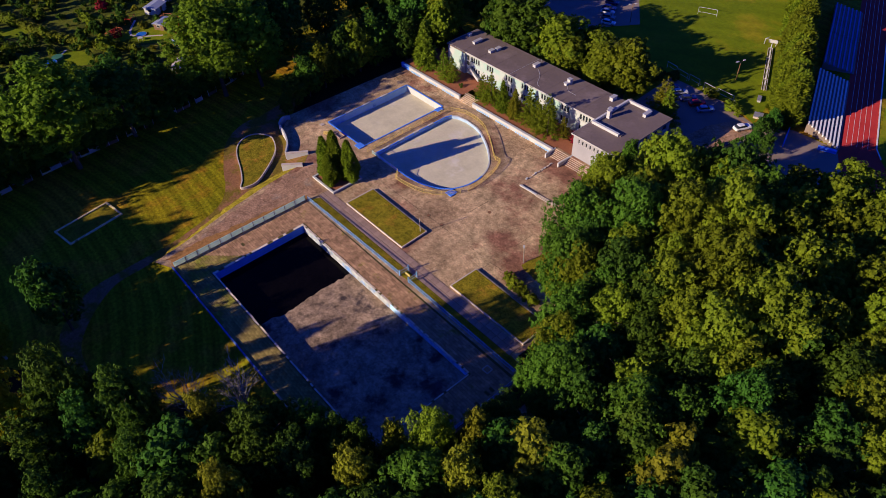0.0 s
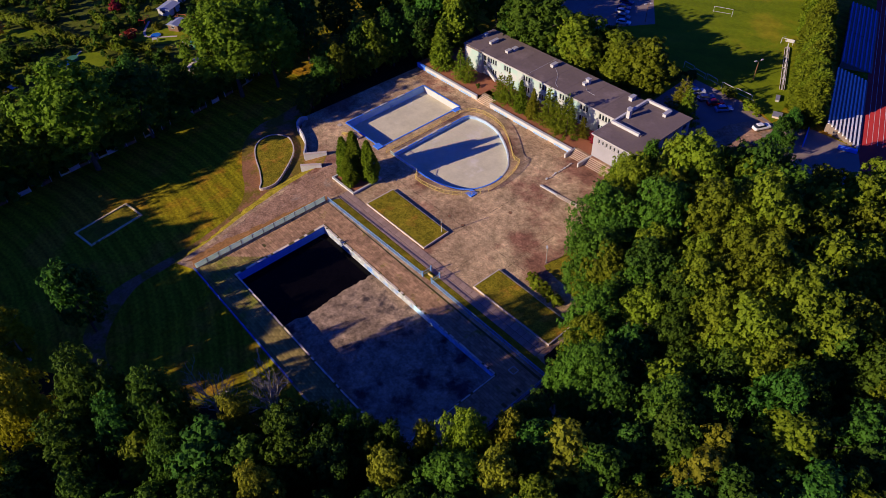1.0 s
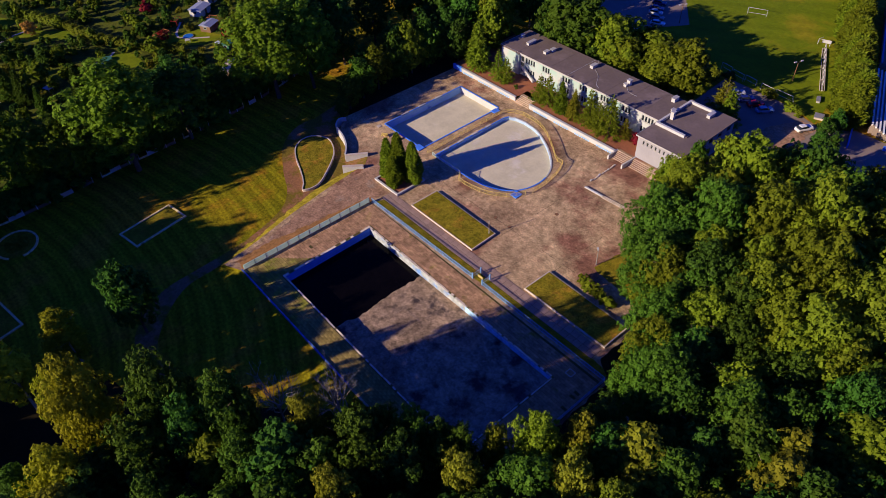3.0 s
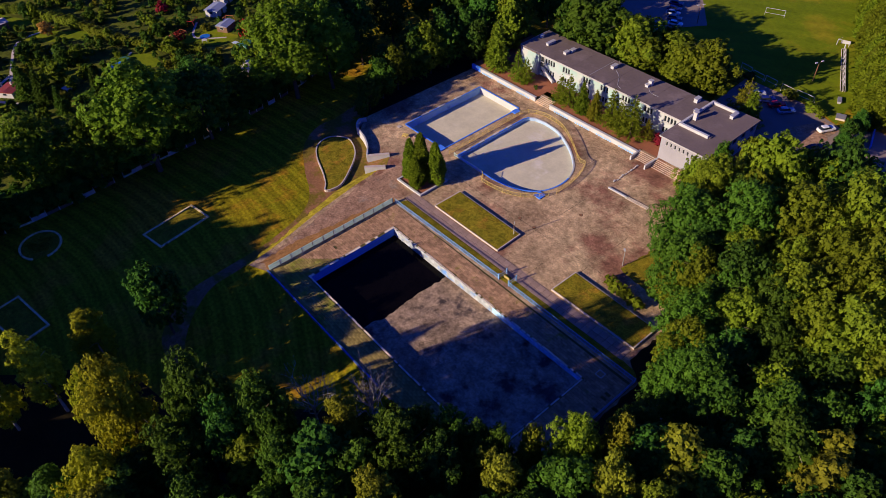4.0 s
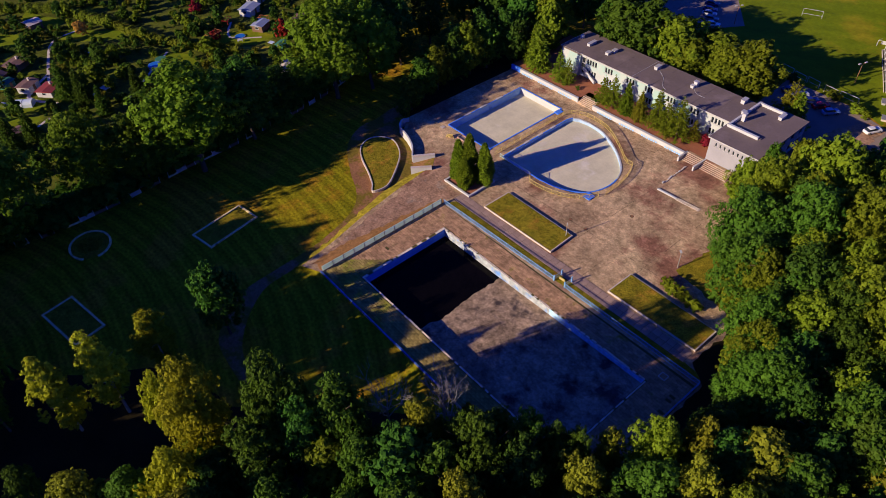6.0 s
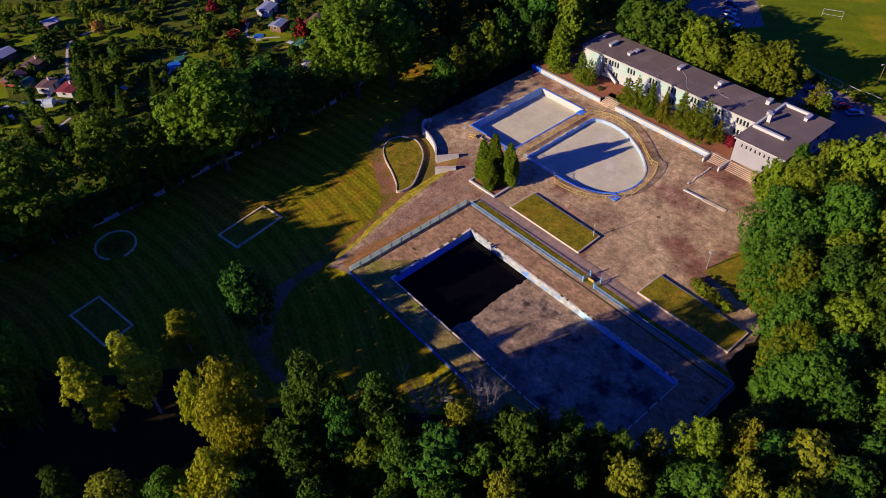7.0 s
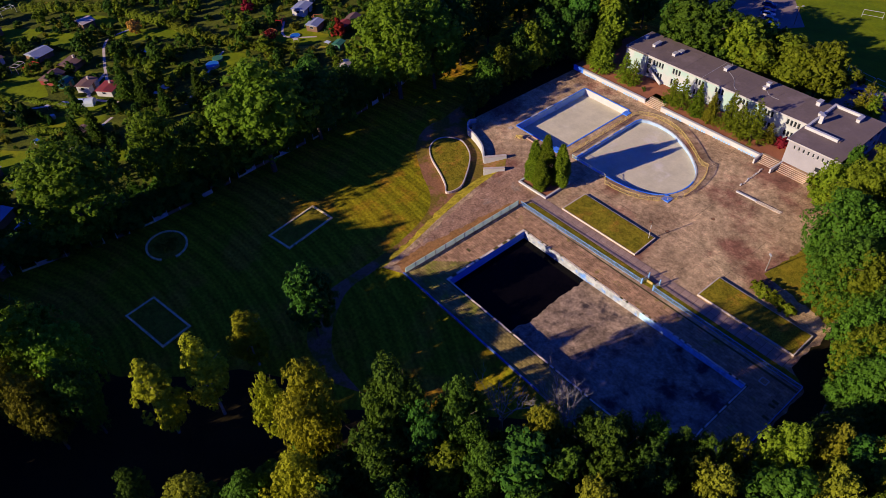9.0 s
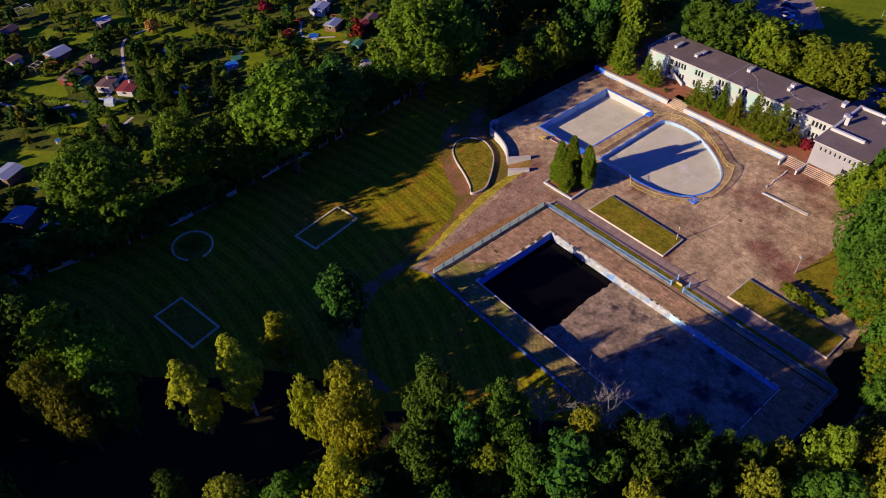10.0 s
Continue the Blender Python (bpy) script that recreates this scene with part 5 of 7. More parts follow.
for args in (("white-walled garden hut with a dark flat roof", -122.8, -46.4, 40, 3.8, 4.6, 2.1, HUTWHITE, ROOFBROWN, 0.3, True),
             ("small hut with a dark red awning roof", -117.0, -42.6, 40, 4.6, 5.0, 1.7, HUTWHITE, HUTRED, 0.35, True),
             ("garden hut with a brown roof and red fence", -134.4, -52.4, 35, 4.4, 5.2, 1.6, HUTRED, ROOFBROWN, 0.9),
             ("green-walled shed beside a brown hut", -128.8, -50.6, 35, 3.2, 3.0, 1.9, HUTGREEN, HUTGREEN, 0.4),
             ("hut with a blue-grey tarpaulin roof in shade", -151.4, -50.8, 20, 5.4, 5.4, 1.7, HUTWOOD, ROOFBLUE, 0.9),
             ("hut with a flat dark roof and two chimneys", -138.6, -45.4, 35, 4.6, 5.4, 1.8, HUTWOOD, ROOFBROWN, 0.4, True),
             ("pale roofed shed among fruit trees", -161.6, -33.4, 10, 4.5, 4.0, 2.2, HUTWOOD, KERB, 0.6),
             ("garden house with a light roof among trees", -103.4, 29.0, 30, 3.4, 4.0, 2.0, HUTWOOD, ROOFBROWN, 0.7),
             ("garden hut with a blue-grey roof", -108.8, 18.6, 30, 3.6, 4.4, 2.0, HUTWOOD, ROOFBLUE, 0.5),
             ("dark garden hut beside tall trees", -96.6, 33.0, 30, 4.0, 4.0, 2.4, HUTWOOD, ROOFBLUE, 0.7),
             ("long shed with a pale sloping roof at the fence", -80.6, 10.4, 40, 3.0, 6.0, 1.8, HUTWOOD, KERB, 0.5),
             ("shed with a blue-grey sheet roof in shade", -79.8, -81.2, 40, 4.6, 5.0, 2.2, HUTWOOD, ROOFBLUE, 0.4),
             ("open shed with a light sheet roof by the fence", -70.4, -78.4, 40, 3.2, 5.4, 2.2, HUTWOOD, ROOFBLUE, 0.5),
             ("shed with a broad blue sheet roof by the fence", -63.6, -85.4, 40, 5.0, 5.0, 2.3, HUTWOOD, ROOFBLUE, 0.35),
             ("blue-roofed shed in deep shade", -98.4, -78.8, 30, 4.5, 5.0, 2.2, HUTWOOD, ROOFBLUE, 0.5),
             ("white-roofed garden house among trees", -126.9, 27.0, 30, 4.2, 4.6, 2.3, HUTWHITE, POLY, 0.6),
             ("garden house with a pale blue sheet roof", -121.1, 21.6, 30, 4.4, 5.4, 2.2, HUTWHITE, ROOFBLUE, 0.5),
             ("hut with a deep red awning roof", -102.0, 24.6, 20, 3.2, 3.2, 2.0, HUTRED, HUTRED, 0.6),
             ("small green shed by a bed", -93.2, 16.9, 25, 2.4, 2.8, 1.8, HUTGREEN, HUTGREEN, 0.4),
             ("grey-roofed shed between fruit trees", -172.0, -12.0, 20, 4.0, 4.6, 2.2, HUTWOOD, KERB, 0.7),
             ("brown-roofed hut between hedges", -176.0, -58.0, 30, 4.2, 4.8, 2.3, HUTWOOD, ROOFBROWN, 0.9),
             ("small pale shed on a garden plot", -156.0, -62.0, 25, 3.0, 3.4, 2.0, HUTWHITE, ROOFBROWN, 0.5),
             ("small brown-roofed shed between hedges", -100.6, -55.6, 20, 2.8, 3.0, 1.9, HUTWOOD, ROOFBROWN, 0.5)):
    hut(*args)

gh = thing("greenhouse", "low white polythene greenhouse tunnel", "greenhouse")
ridge = Shape()
prof = [(-1.5, 0), (-1.35, 0.9), (-0.8, 1.45), (0, 1.65), (0.8, 1.45), (1.35, 0.9), (1.5, 0)]
ridge.add([(x, y, z) for y in (-2.6, 2.6) for x, z in prof], [(i, i + 1, 7 + i + 1, 7 + i) for i in range(6)] + [tuple(range(6, -1, -1)), tuple(range(7, 14))])
part("cover", ridge, POLY, gh)
for y in (-2.6, 0.0, 2.6):
    part("hoop", Shape().tube([(x * 1.02, y, z * 1.02) for x, z in prof], [0.05] * 7, 5), STEEL, gh)
gh.matrix_world = pose(-115.4, -50.0, G + 0.012, 0, 0, -35)


def tub(name, label, x, y, r, h, wall_mat, fill_mat, cat):
    ob = thing(name, label, cat)
    part("wall", Shape().tube([(0, 0, 0), (0, 0, h)], [r, r], 20), wall_mat, ob)
    part("fill", Shape().tube([(0, 0, h), (0, 0, h + 0.03)], [r - 0.12, r - 0.12], 20), fill_mat, ob)
    ob.location = (x, y, G + 0.012)


POOLWATER = gloss("blue_garden_pool_water", (0.02, 0.14, 0.42), 0.1)
tub("garden_pool", "round blue garden pool", -109.8, -15.4, 1.9, 0.8, ROOFBLUE, POOLWATER, "garden pool")
tub("trampoline", "round turquoise trampoline beside a pool", -112.2, -12.6, 1.6, 0.7, HUTGREEN, HUTGREEN, "trampoline")
tub("garden_pool", "small round garden pond on a sunny lawn", -109.0, 11.4, 1.6, 0.25, KERB, POOLWATER, "pond")
tub("water_tank", "small white water tank in a garden", -114.4, -58.8, 0.7, 1.0, HUTWHITE, HUTWHITE, "tank")
tub("water_tank", "blue plastic water butt", -105.6, -65.4, 0.7, 0.9, ROOFBLUE, POOLWATER, "tank")
def bench_table(label, x, y, turn, l, w, mat, leg_mat):
    ob = thing("garden_table", label, "table")
    part("top", Shape().box(-l / 2, -w / 2, 0.70, l / 2, w / 2, 0.76), mat, ob)
    for sx in (-1, 1):
        for sy in (-1, 1):
            part("leg", Shape().box(sx * (l / 2 - 0.1) - 0.04, sy * (w / 2 - 0.1) - 0.04, 0, sx * (l / 2 - 0.1) + 0.04, sy * (w / 2 - 0.1) + 0.04, 0.70), leg_mat, ob)
    ob.matrix_world = pose(x, y, G + 0.03, 0, 0, turn)


def frame_stand(name, label, category, x, y, turn, w, l, h, mat):
    """An open frame of bars: a swing, an arbour or a plant support."""
    ob = thing(name, label, category)
    for sx in (-w / 2, w / 2):
        for sy in (-l / 2, l / 2):
            part("post", Shape().tube([(sx, sy, 0), (sx * 0.85, sy, h)], [0.07, 0.06], 6), mat, ob)
        part("side_rail", Shape().box(sx * 0.85 - 0.05, -l / 2, h - 0.08, sx * 0.85 + 0.05, l / 2, h), mat, ob)
    for sy in (-l / 2, 0.0, l / 2):
        part("cross_bar", Shape().box(-w * 0.42, sy - 0.05, h, w * 0.42, sy + 0.05, h + 0.08), mat, ob)
    ob.matrix_world = pose(x, y, G + 0.02, 0, 0, turn)


PLAYRED = surface("red_garden_paint", (0.55, 0.035, 0.03), (0.38, 0.025, 0.02), 5.0, 0.8, 0.5, 0.05)
PLAYORANGE = surface("orange_brown_boards", (0.50, 0.16, 0.05), (0.32, 0.10, 0.035), 5.0, 0.8, 0.7, 0.1)
frame_stand("garden_swing", "red painted garden swing frame", "swing", -144.4, -55.0, 30, 3.0, 3.6, 1.9, PLAYRED)
frame_stand("garden_arbour", "pale timber arbour frame beside a hedge", "arbour", -147.5, -58.0, 30, 2.6, 3.4, 2.0, KERB)
frame_stand("garden_arbour", "orange-brown timber arbour on a sunny lawn", "arbour", -113.7, 5.2, 20, 3.0, 4.4, 1.8, PLAYORANGE)
frame_stand("garden_arbour", "orange-brown timber arbour beside a hut", "arbour", -111.5, 20.6, 35, 3.2, 3.6, 2.0, PLAYORANGE)
frame_stand("garden_swing", "white painted swing frame under fruit trees", "swing", -190.7, -49.8, 15, 3.0, 5.0, 2.0, HUTWHITE)
frame_stand("garden_swing", "red swing frame in front of a hut", "swing", -118.9, 12.4, 40, 2.2, 3.2, 2.0, PLAYRED)
bench_table("white garden table on a paved spot", -107.5, -30.8, 20, 2.6, 1.6, HUTWHITE, HUTWHITE)
bench_table("white garden table beside a spruce", -106.2, -33.6, 50, 1.6, 1.2, HUTWHITE, HUTWHITE)
bench_table("pale timber table among shrubs", -128.4, -24.6, 35, 3.4, 1.8, KERB, HUTWOOD)
bench_table("pale timber bench table among shrubs", -131.6, -26.4, 15, 2.4, 1.4, POLY, HUTWOOD)
bench_table("dark blue covered table on a lawn", -118.5, -54.4, 35, 2.4, 2.0, ROOFBLUE, HUTWOOD)
bench_table("white folding table on a lawn", -120.6, -58.2, 20, 1.3, 1.0, HUTWHITE, HUTWHITE)
bench_table("green covered table beside a spruce", -111.3, -36.2, 10, 3.0, 2.2, HUTGREEN, HUTWOOD)
bench_table("white garden table by a pond", -105.8, 9.8, 60, 1.5, 1.0, HUTWHITE, HUTWHITE)
bench_table("pale garden table beside a hut", -97.6, 15.8, 15, 1.8, 1.4, POLY, HUTWOOD)
LAWNS = (("sunny garden lawn with worn patches", [(-141, -68), (-128, -62), (-127, -56), (-137, -55), (-146, -60)]), ("lawn round a white hut", [(-121, -50), (-113, -44), (-108, -46), (-112, -54), (-118, -57)]),
         ("small lawn between hedges", [(-118, -62), (-106, -48), (-101, -52), (-112, -64)]), ("sunlit lawn with a pond", [(-117, 6), (-111, 16), (-102, 20), (-101, 12), (-109, 4)]),
         ("shaded garden lawn", [(-112, -76), (-101, -66), (-95, -72), (-104, -82)]), ("garden lawn beside a pool", [(-116, -10), (-110, -5), (-102, -5), (-104, -14), (-112, -18)]),
         ("long strip of garden lawn", [(-152, -26), (-138, -12), (-134, -16), (-146, -32)]), ("shaded vegetable plot", [(-166, -44), (-156, -34), (-150, -38), (-158, -48)]),
         ("far garden lawn", [(-186, -60), (-170, -44), (-164, -50), (-178, -66)]), ("far garden lawn", [(-176, -32), (-160, -24), (-156, -28), (-168, -38)]), ("garden lawn by the fence", [(-92, -48), (-84, -36), (-78, -42), (-84, -54)]))
for lab, pts in LAWNS:
    setting("garden_lawn", Shape().sheet(rough(pts, 0.8, 2.0), G + 0.03), PITCH, lab, "lawn")
LANES = (("pale garden path of slabs", [(-128, -40), (-119, -48), (-110, -43)], 1.0), ("mown lane between the gardens", [(-190, -38), (-168, -21), (-141, -11), (-122, -4.5), (-102, 8), (-84, 30)], 2.0),
         ("narrow garden path", [(-140, -73), (-132, -69.5), (-126, -66), (-118, -50)], 0.8), ("narrow garden path beside hedges", [(-150, -24), (-147.7, -32.4), (-134, -38), (-120, -42)], 0.8),
         ("narrow garden path", [(-120, 14), (-111, 9), (-104, 16)], 0.7), ("narrow garden path", [(-116, -9), (-104, -22), (-96, -30)], 0.7), ("narrow garden path", [(-104, -47), (-96, -62), (-90, -76)], 0.8))
for lab, pts, w in LANES:
    setting("garden_path", band(smooth_line(pts, 4), w, G, G + 0.045), KERB if w < 1.5 else BANK, lab, "path")

fence_line = smooth_line([(-62.0, -92.0), (-59.2, -76.0), (-56.6, -61.0), (-56.8, -44.0), (-58.2, -30.0), (-58.8, -16.0), (-60.2, -2.0), (-62.0, 10.0), (-66.0, 24.0)], 3)
gf = thing("garden_fence", "sagging wire and board fence between meadow and allotments", "fence")
pts = [Vector(p) for p in fence_line]
for i, (a, b) in enumerate(zip(pts, pts[1:])):
    n = max(1, round((b - a).length / 2.4))
    for k in range(n):
        p, q = a.lerp(b, k / n), a.lerp(b, (k + 0.96) / n)
        j = (i * 7 + k * 5) % 11
        part("post", Shape().tube([(p.x, p.y, G), (p.x + 0.1 * math.sin(j), p.y + 0.1 * math.cos(j * 2), G + 1.6)], [0.09, 0.07], 6), PALESTONE if j % 3 else KERB, gf)
        if j not in (2, 6, 9):
            part("fence_panel", Shape().bar(p, q, 0.05, G, G + (0.5, 0.8, 1.1)[j % 3]), (MOSSKERB, HUTWOOD, KERB)[j % 3], gf)
for lab, a, b in (("long pale concrete slab lying by the fence", (-61.0, -21.0), (-61.4, -13.0)), ("pale concrete slab lying by the fence", (-60.8, -30.0), (-60.9, -25.0)), ("pale concrete slab under the trees", (-59.4, -41.0), (-59.5, -37.0))):
    ob = thing("concrete_slab", lab, "slab")
    part("slab", Shape().bar(a, b, 1.2, G, G + 0.35), SLAB, ob)


# ---------------------------------------------------------------- trees
def leaf_mesh(name, centres, outs, sizes, rng, droop=0.0, narrow=0.5):
    """Many small pointed leaf sprays at the given places, pointing roughly outwards."""
    n = len(centres)
    normal = outs * 0.35 + rng.normal(0, 0.6, (n, 3)) + (0, 0, 0.55)
    normal /= np.linalg.norm(normal, axis=1)[:, None]
    other = rng.normal(0, 0.55, (n, 3)) + outs * 1.1 - np.array((0, 0, droop))
    along = other - normal * (other * normal).sum(1)[:, None]
    along /= np.linalg.norm(along, axis=1)[:, None]
    side = np.cross(normal, along)
    s = sizes[:, None]
    tri = np.stack([centres - side * s * narrow, centres + side * s * narrow + normal * s * 0.12, centres + along * s], 1)
    return leaves_mesh(name, tri), tri


def leaves_mesh(name, tri):
    n = len(tri)
    me = bpy.data.meshes.new(name)
    me.vertices.add(3 * n)
    me.vertices.foreach_set("co", tri.reshape(-1).astype(np.float32))
    me.loops.add(3 * n)
    me.loops.foreach_set("vertex_index", np.arange(3 * n, dtype=np.int32))
    me.polygons.add(n)
    me.polygons.foreach_set("loop_start", np.arange(0, 3 * n, 3, dtype=np.int32))
    me.update(calc_edges=True)
    return me


def lobes_crown(seed, height, radius, base, lobes, count, size, lobe_r, per=10):
    """A lumpy crown: lobes set about an uneven body, each carrying tufts of leaf sprays on its outer and upper side."""
    rng = np.random.default_rng(seed)
    mid = np.array((0, 0, (height + base) / 2))
    half = (height - base) / 2
    cs = []
    while len(cs) < lobes:
        d = rng.normal(0, 1, 3)
        d /= np.linalg.norm(d)
        u = rng.uniform(0.45, 1.0) ** 0.6
        wide = radius * (1.0 - 0.35 * max(d[2], 0) ** 2) * rng.uniform(0.7, 1.14) * (1 + 0.14 * math.sin(3 * math.atan2(d[1], d[0]) + seed))
        p = mid + d * u * (wide - lobe_r * 0.6, wide - lobe_r * 0.6, half - lobe_r * 0.5)
        if all(np.linalg.norm(p - q) > lobe_r * 0.62 for q, _ in cs) or rng.random() < 0.1:
            cs.append((p, lobe_r * rng.uniform(0.65, 1.25)))
    centres, normals, weights = [], [], np.array([r * r for _, r in cs])
    shares = np.maximum(per, (count * weights / weights.sum()).astype(int))
    for (p, r), k in zip(cs, shares):
        axis = p - mid * (1, 1, 0.8)
        axis /= np.linalg.norm(axis) + 1e-6
        axis = axis * 0.8 + np.array((0, 0, 0.4))
        tufts = max(3, k // per)
        d = rng.normal(0, 1, (tufts * 5, 3))
        d /= np.linalg.norm(d, axis=1)[:, None]
        d = d[(d @ axis) > rng.uniform(-0.4, 0.45, tufts * 5)][:tufts]
        tip = p + d * (r * rng.uniform(0.70, 1.25, len(d)))[:, None]
        spread = r * rng.uniform(0.26, 0.48, len(d))
        pick = np.repeat(np.arange(len(d)), per)
        e = rng.normal(0, 1, (len(pick), 3)) + d[pick] * 0.8 + (0, 0, 0.35)
        e /= np.linalg.norm(e, axis=1)[:, None]
        centres.append(tip[pick] + e * (spread[pick] * rng.uniform(0.55, 1.1, len(pick)))[:, None])
        normals.append(e * 0.85 + d[pick] * 0.55 + rng.normal(0, 0.30, (len(pick), 3)) + (0, 0, 0.2))
    sizes = [size * rng.uniform(0.65, 1.3, sum(len(c) for c in centres))]
    fill = count // 14
    d = rng.normal(0, 1, (fill, 3))
    d /= np.linalg.norm(d, axis=1)[:, None]
    d[:, 2] = np.abs(d[:, 2]) * 0.9 + d[:, 2] * 0.1
    centres.append(mid + d * rng.uniform(0.50, 0.74, (fill, 1)) * (radius * 0.9, radius * 0.9, half * 0.95))
    normals.append(d + rng.normal(0, 0.4, (fill, 3)))
    sizes.append(size * rng.uniform(1.3, 2.2, fill))
    return np.concatenate(centres), np.concatenate(normals), np.concatenate(sizes), rng


def spray_mesh(name, centres, normals, sizes, rng, broadness):
    """One small spray of leaves at each place, lying across its normal."""
    n = len(centres)
    normals = normals / np.linalg.norm(normals, axis=1)[:, None]
    other = rng.normal(0, 1, (n, 3)) + (0, 0, 0.25)
    along = other - normals * (other * normals).sum(1)[:, None]
    along /= np.linalg.norm(along, axis=1)[:, None]
    side = np.cross(normals, along)
    s = sizes[:, None]
    tri = np.stack([centres - along * s * 0.4 - side * s * broadness, centres - along * s * 0.4 + side * s * broadness, centres + along * s * 0.6 - normals * s * 0.1], 1)
    return leaves_mesh(name, tri), tri


def trunk_shape(seed, height, girth, limbs, spread, from_z):
    rng = random.Random(seed)
    s = Shape()
    lean = [(rng.uniform(-0.3, 0.3) * k, rng.uniform(-0.3, 0.3) * k) for k in range(5)]
    s.tube([(lean[k][0], lean[k][1], height * 0.85 * k / 4) for k in range(5)], [girth * (1.25, 0.9, 0.7, 0.45, 0.12)[k] for k in range(5)], 8)
    for i in range(limbs):
        a = math.tau * (i + rng.random() * 0.7) / limbs
        z = from_z + (height * 0.7 - from_z) * rng.random()
        r = spread * rng.uniform(0.55, 0.9)
        s.tube([(0.3 * math.cos(a) * 0.2, 0.3 * math.sin(a) * 0.2, z), (r * 0.5 * math.cos(a), r * 0.5 * math.sin(a), z + r * 0.35), (r * math.cos(a + 0.2), r * math.sin(a + 0.2), z + r * 0.75)],
               [girth * 0.4, girth * 0.24, girth * 0.08], 5)
    return s


class Kind:
    """A prototype tree's meshes, which its copies share."""

    def __init__(self, crown, trunk, height, radius):
        (self.crown, self.quads), self.trunk, self.height, self.radius = crown, trunk, height, radius


def broad(seed, height, radius, base, lobes, count, size, lobe_r, girth=0.32, bark=None, narrow=0.5):
    c, o, s, rng = lobes_crown(seed, height, radius, base, lobes, count, size, lobe_r)
    tr = bpy.data.meshes.new("trunk")
    sh = trunk_shape(seed, height, girth, 7, radius, base + 0.5)
    tr.from_pydata(sh.v, [], sh.f)
    tr.materials.append(bark or BARK)
    me = spray_mesh("crown", c, o, s, rng, narrow)
    me[0].materials.append(OAK)
    return Kind(me, tr, height, radius)


def conifer(seed, height, radius, count, size, tiers, girth=0.18, ragged=0.25, point=1.0, droop=0.30, full=9):
    """Whorls of drooping boughs, wide below and narrow above."""
    rng = np.random.default_rng(seed)
    cs, os_ = [], []
    per = count // tiers
    for i in range(tiers):
        u = i / (tiers - 1)
        z = height * (0.1 + 0.9 * u)
        r = radius * (1 - u) ** point * rng.uniform(1 - ragged, 1 + ragged) + 0.12
        boughs = max(4, int(full * (1 - u) + 3))
        a0 = rng.uniform(0, math.tau)
        k = max(8, int(per * 2 * (1 - u) + 8))
        b = rng.integers(0, boughs, k)
        a = a0 + b * math.tau / boughs + rng.normal(0, 0.10, k) + 0.25 * np.sin(b * 7.7)
        f = rng.random(k) ** 0.6
        rr = r * f * (0.8 + 0.4 * np.sin(b * 12.9 + i) ** 2)
        p = np.stack([rr * np.cos(a), rr * np.sin(a), np.maximum(z - droop * rr + 0.05 * rr * rr * (droop < 0.2) + rng.normal(0, 0.11, k), 0.3)], 1)
        cs.append(p)
        os_.append(np.stack([np.cos(a), np.sin(a), np.full(k, 0.5)], 1))
    c, o = np.concatenate(cs), np.concatenate(os_)
    me = leaf_mesh("crown", c, o, size * rng.uniform(0.7, 1.3, len(c)), rng, 0.6, 0.22)
    me[0].materials.append(NEEDLE)
    tr = bpy.data.meshes.new("trunk")
    sh = Shape().tube([(0, 0, 0), (0, 0, height * 0.5), (0, 0, height * 0.97)], [girth, girth * 0.6, 0.03], 7)
    tr.from_pydata(sh.v, [], sh.f)
    tr.materials.append(BARK)
    return Kind(me, tr, height, radius)


def column(seed, height, radius, count, size, mat_narrow=0.4, point=False):
    """A dense upright thuja or poplar: sprays over a tapering, lumpy column."""
    rng = np.random.default_rng(seed)
    u = rng.random(count)
    a = rng.uniform(0, math.tau, count)
    prof = np.clip(np.minimum(0.72 + 1.6 * u, 1.0) * 1.06 * (1 - u ** 1.7) ** 0.8, 0.03, 1) if point else np.clip(1.15 * np.sin(np.pi * np.clip(u * 0.86 + 0.10, 0, 1)) ** 0.7, 0.05, 1)
    r = radius * prof * (0.86 + 0.16 * np.sin(a * 3 + u * 7) + 0.12 * np.sin(a * 5 - u * 13)) * (0.8 + 0.25 * rng.random(count) ** 0.5)
    c = np.stack([r * np.cos(a), r * np.sin(a), 0.2 + u * (height - 0.3)], 1)
    o = np.stack([np.cos(a), np.sin(a), np.full(count, 0.7)], 1)
    me = leaf_mesh("crown", c, o, size * rng.uniform(0.7, 1.3, count), rng, -0.8, mat_narrow)
    me[0].materials.append(THUJA)
    tr = bpy.data.meshes.new("trunk")
    sh = Shape().tube([(0, 0, 0), (0, 0, height * 0.8)], [0.16, 0.04], 7)
    tr.from_pydata(sh.v, [], sh.f)
    tr.materials.append(BARK)
    return Kind(me, tr, height, radius)


NEAR = [broad(11 + i, 20.0, 6.4, 3.0, 140, 15000, 0.43, 1.25, narrow=0.42) for i in range(5)]
TALL = [broad(11 + i, 20.0, 6.4, 3.0, 130, 9000, 0.58, 1.35, narrow=0.42) for i in range(5)]
FAR = [broad(21 + i, 20.0, 6.4, 2.0, 60, 4600, 0.95, 1.9, narrow=0.42) for i in range(4)]
ROW = [broad(41 + i, 20.0, 6.4, 3.6, 120, 11000, 0.50, 1.30, narrow=0.42) for i in range(4)]
WOOD = [broad(61 + i, 19.0, 3.7, 5.0, 66, 8000, 0.41, 1.05, 0.2, narrow=0.42) for i in range(5)]
MEDIUM = [broad(31 + i, 13.0, 4.4, 1.2, 75, 7000, 0.46, 1.1, 0.22, narrow=0.42) for i in range(4)]
SLIM = [broad(51 + i, 16.0, 3.2, 2.0, 52, 7600, 0.40, 1.0, 0.2, BIRCH, 0.40) for i in range(3)]
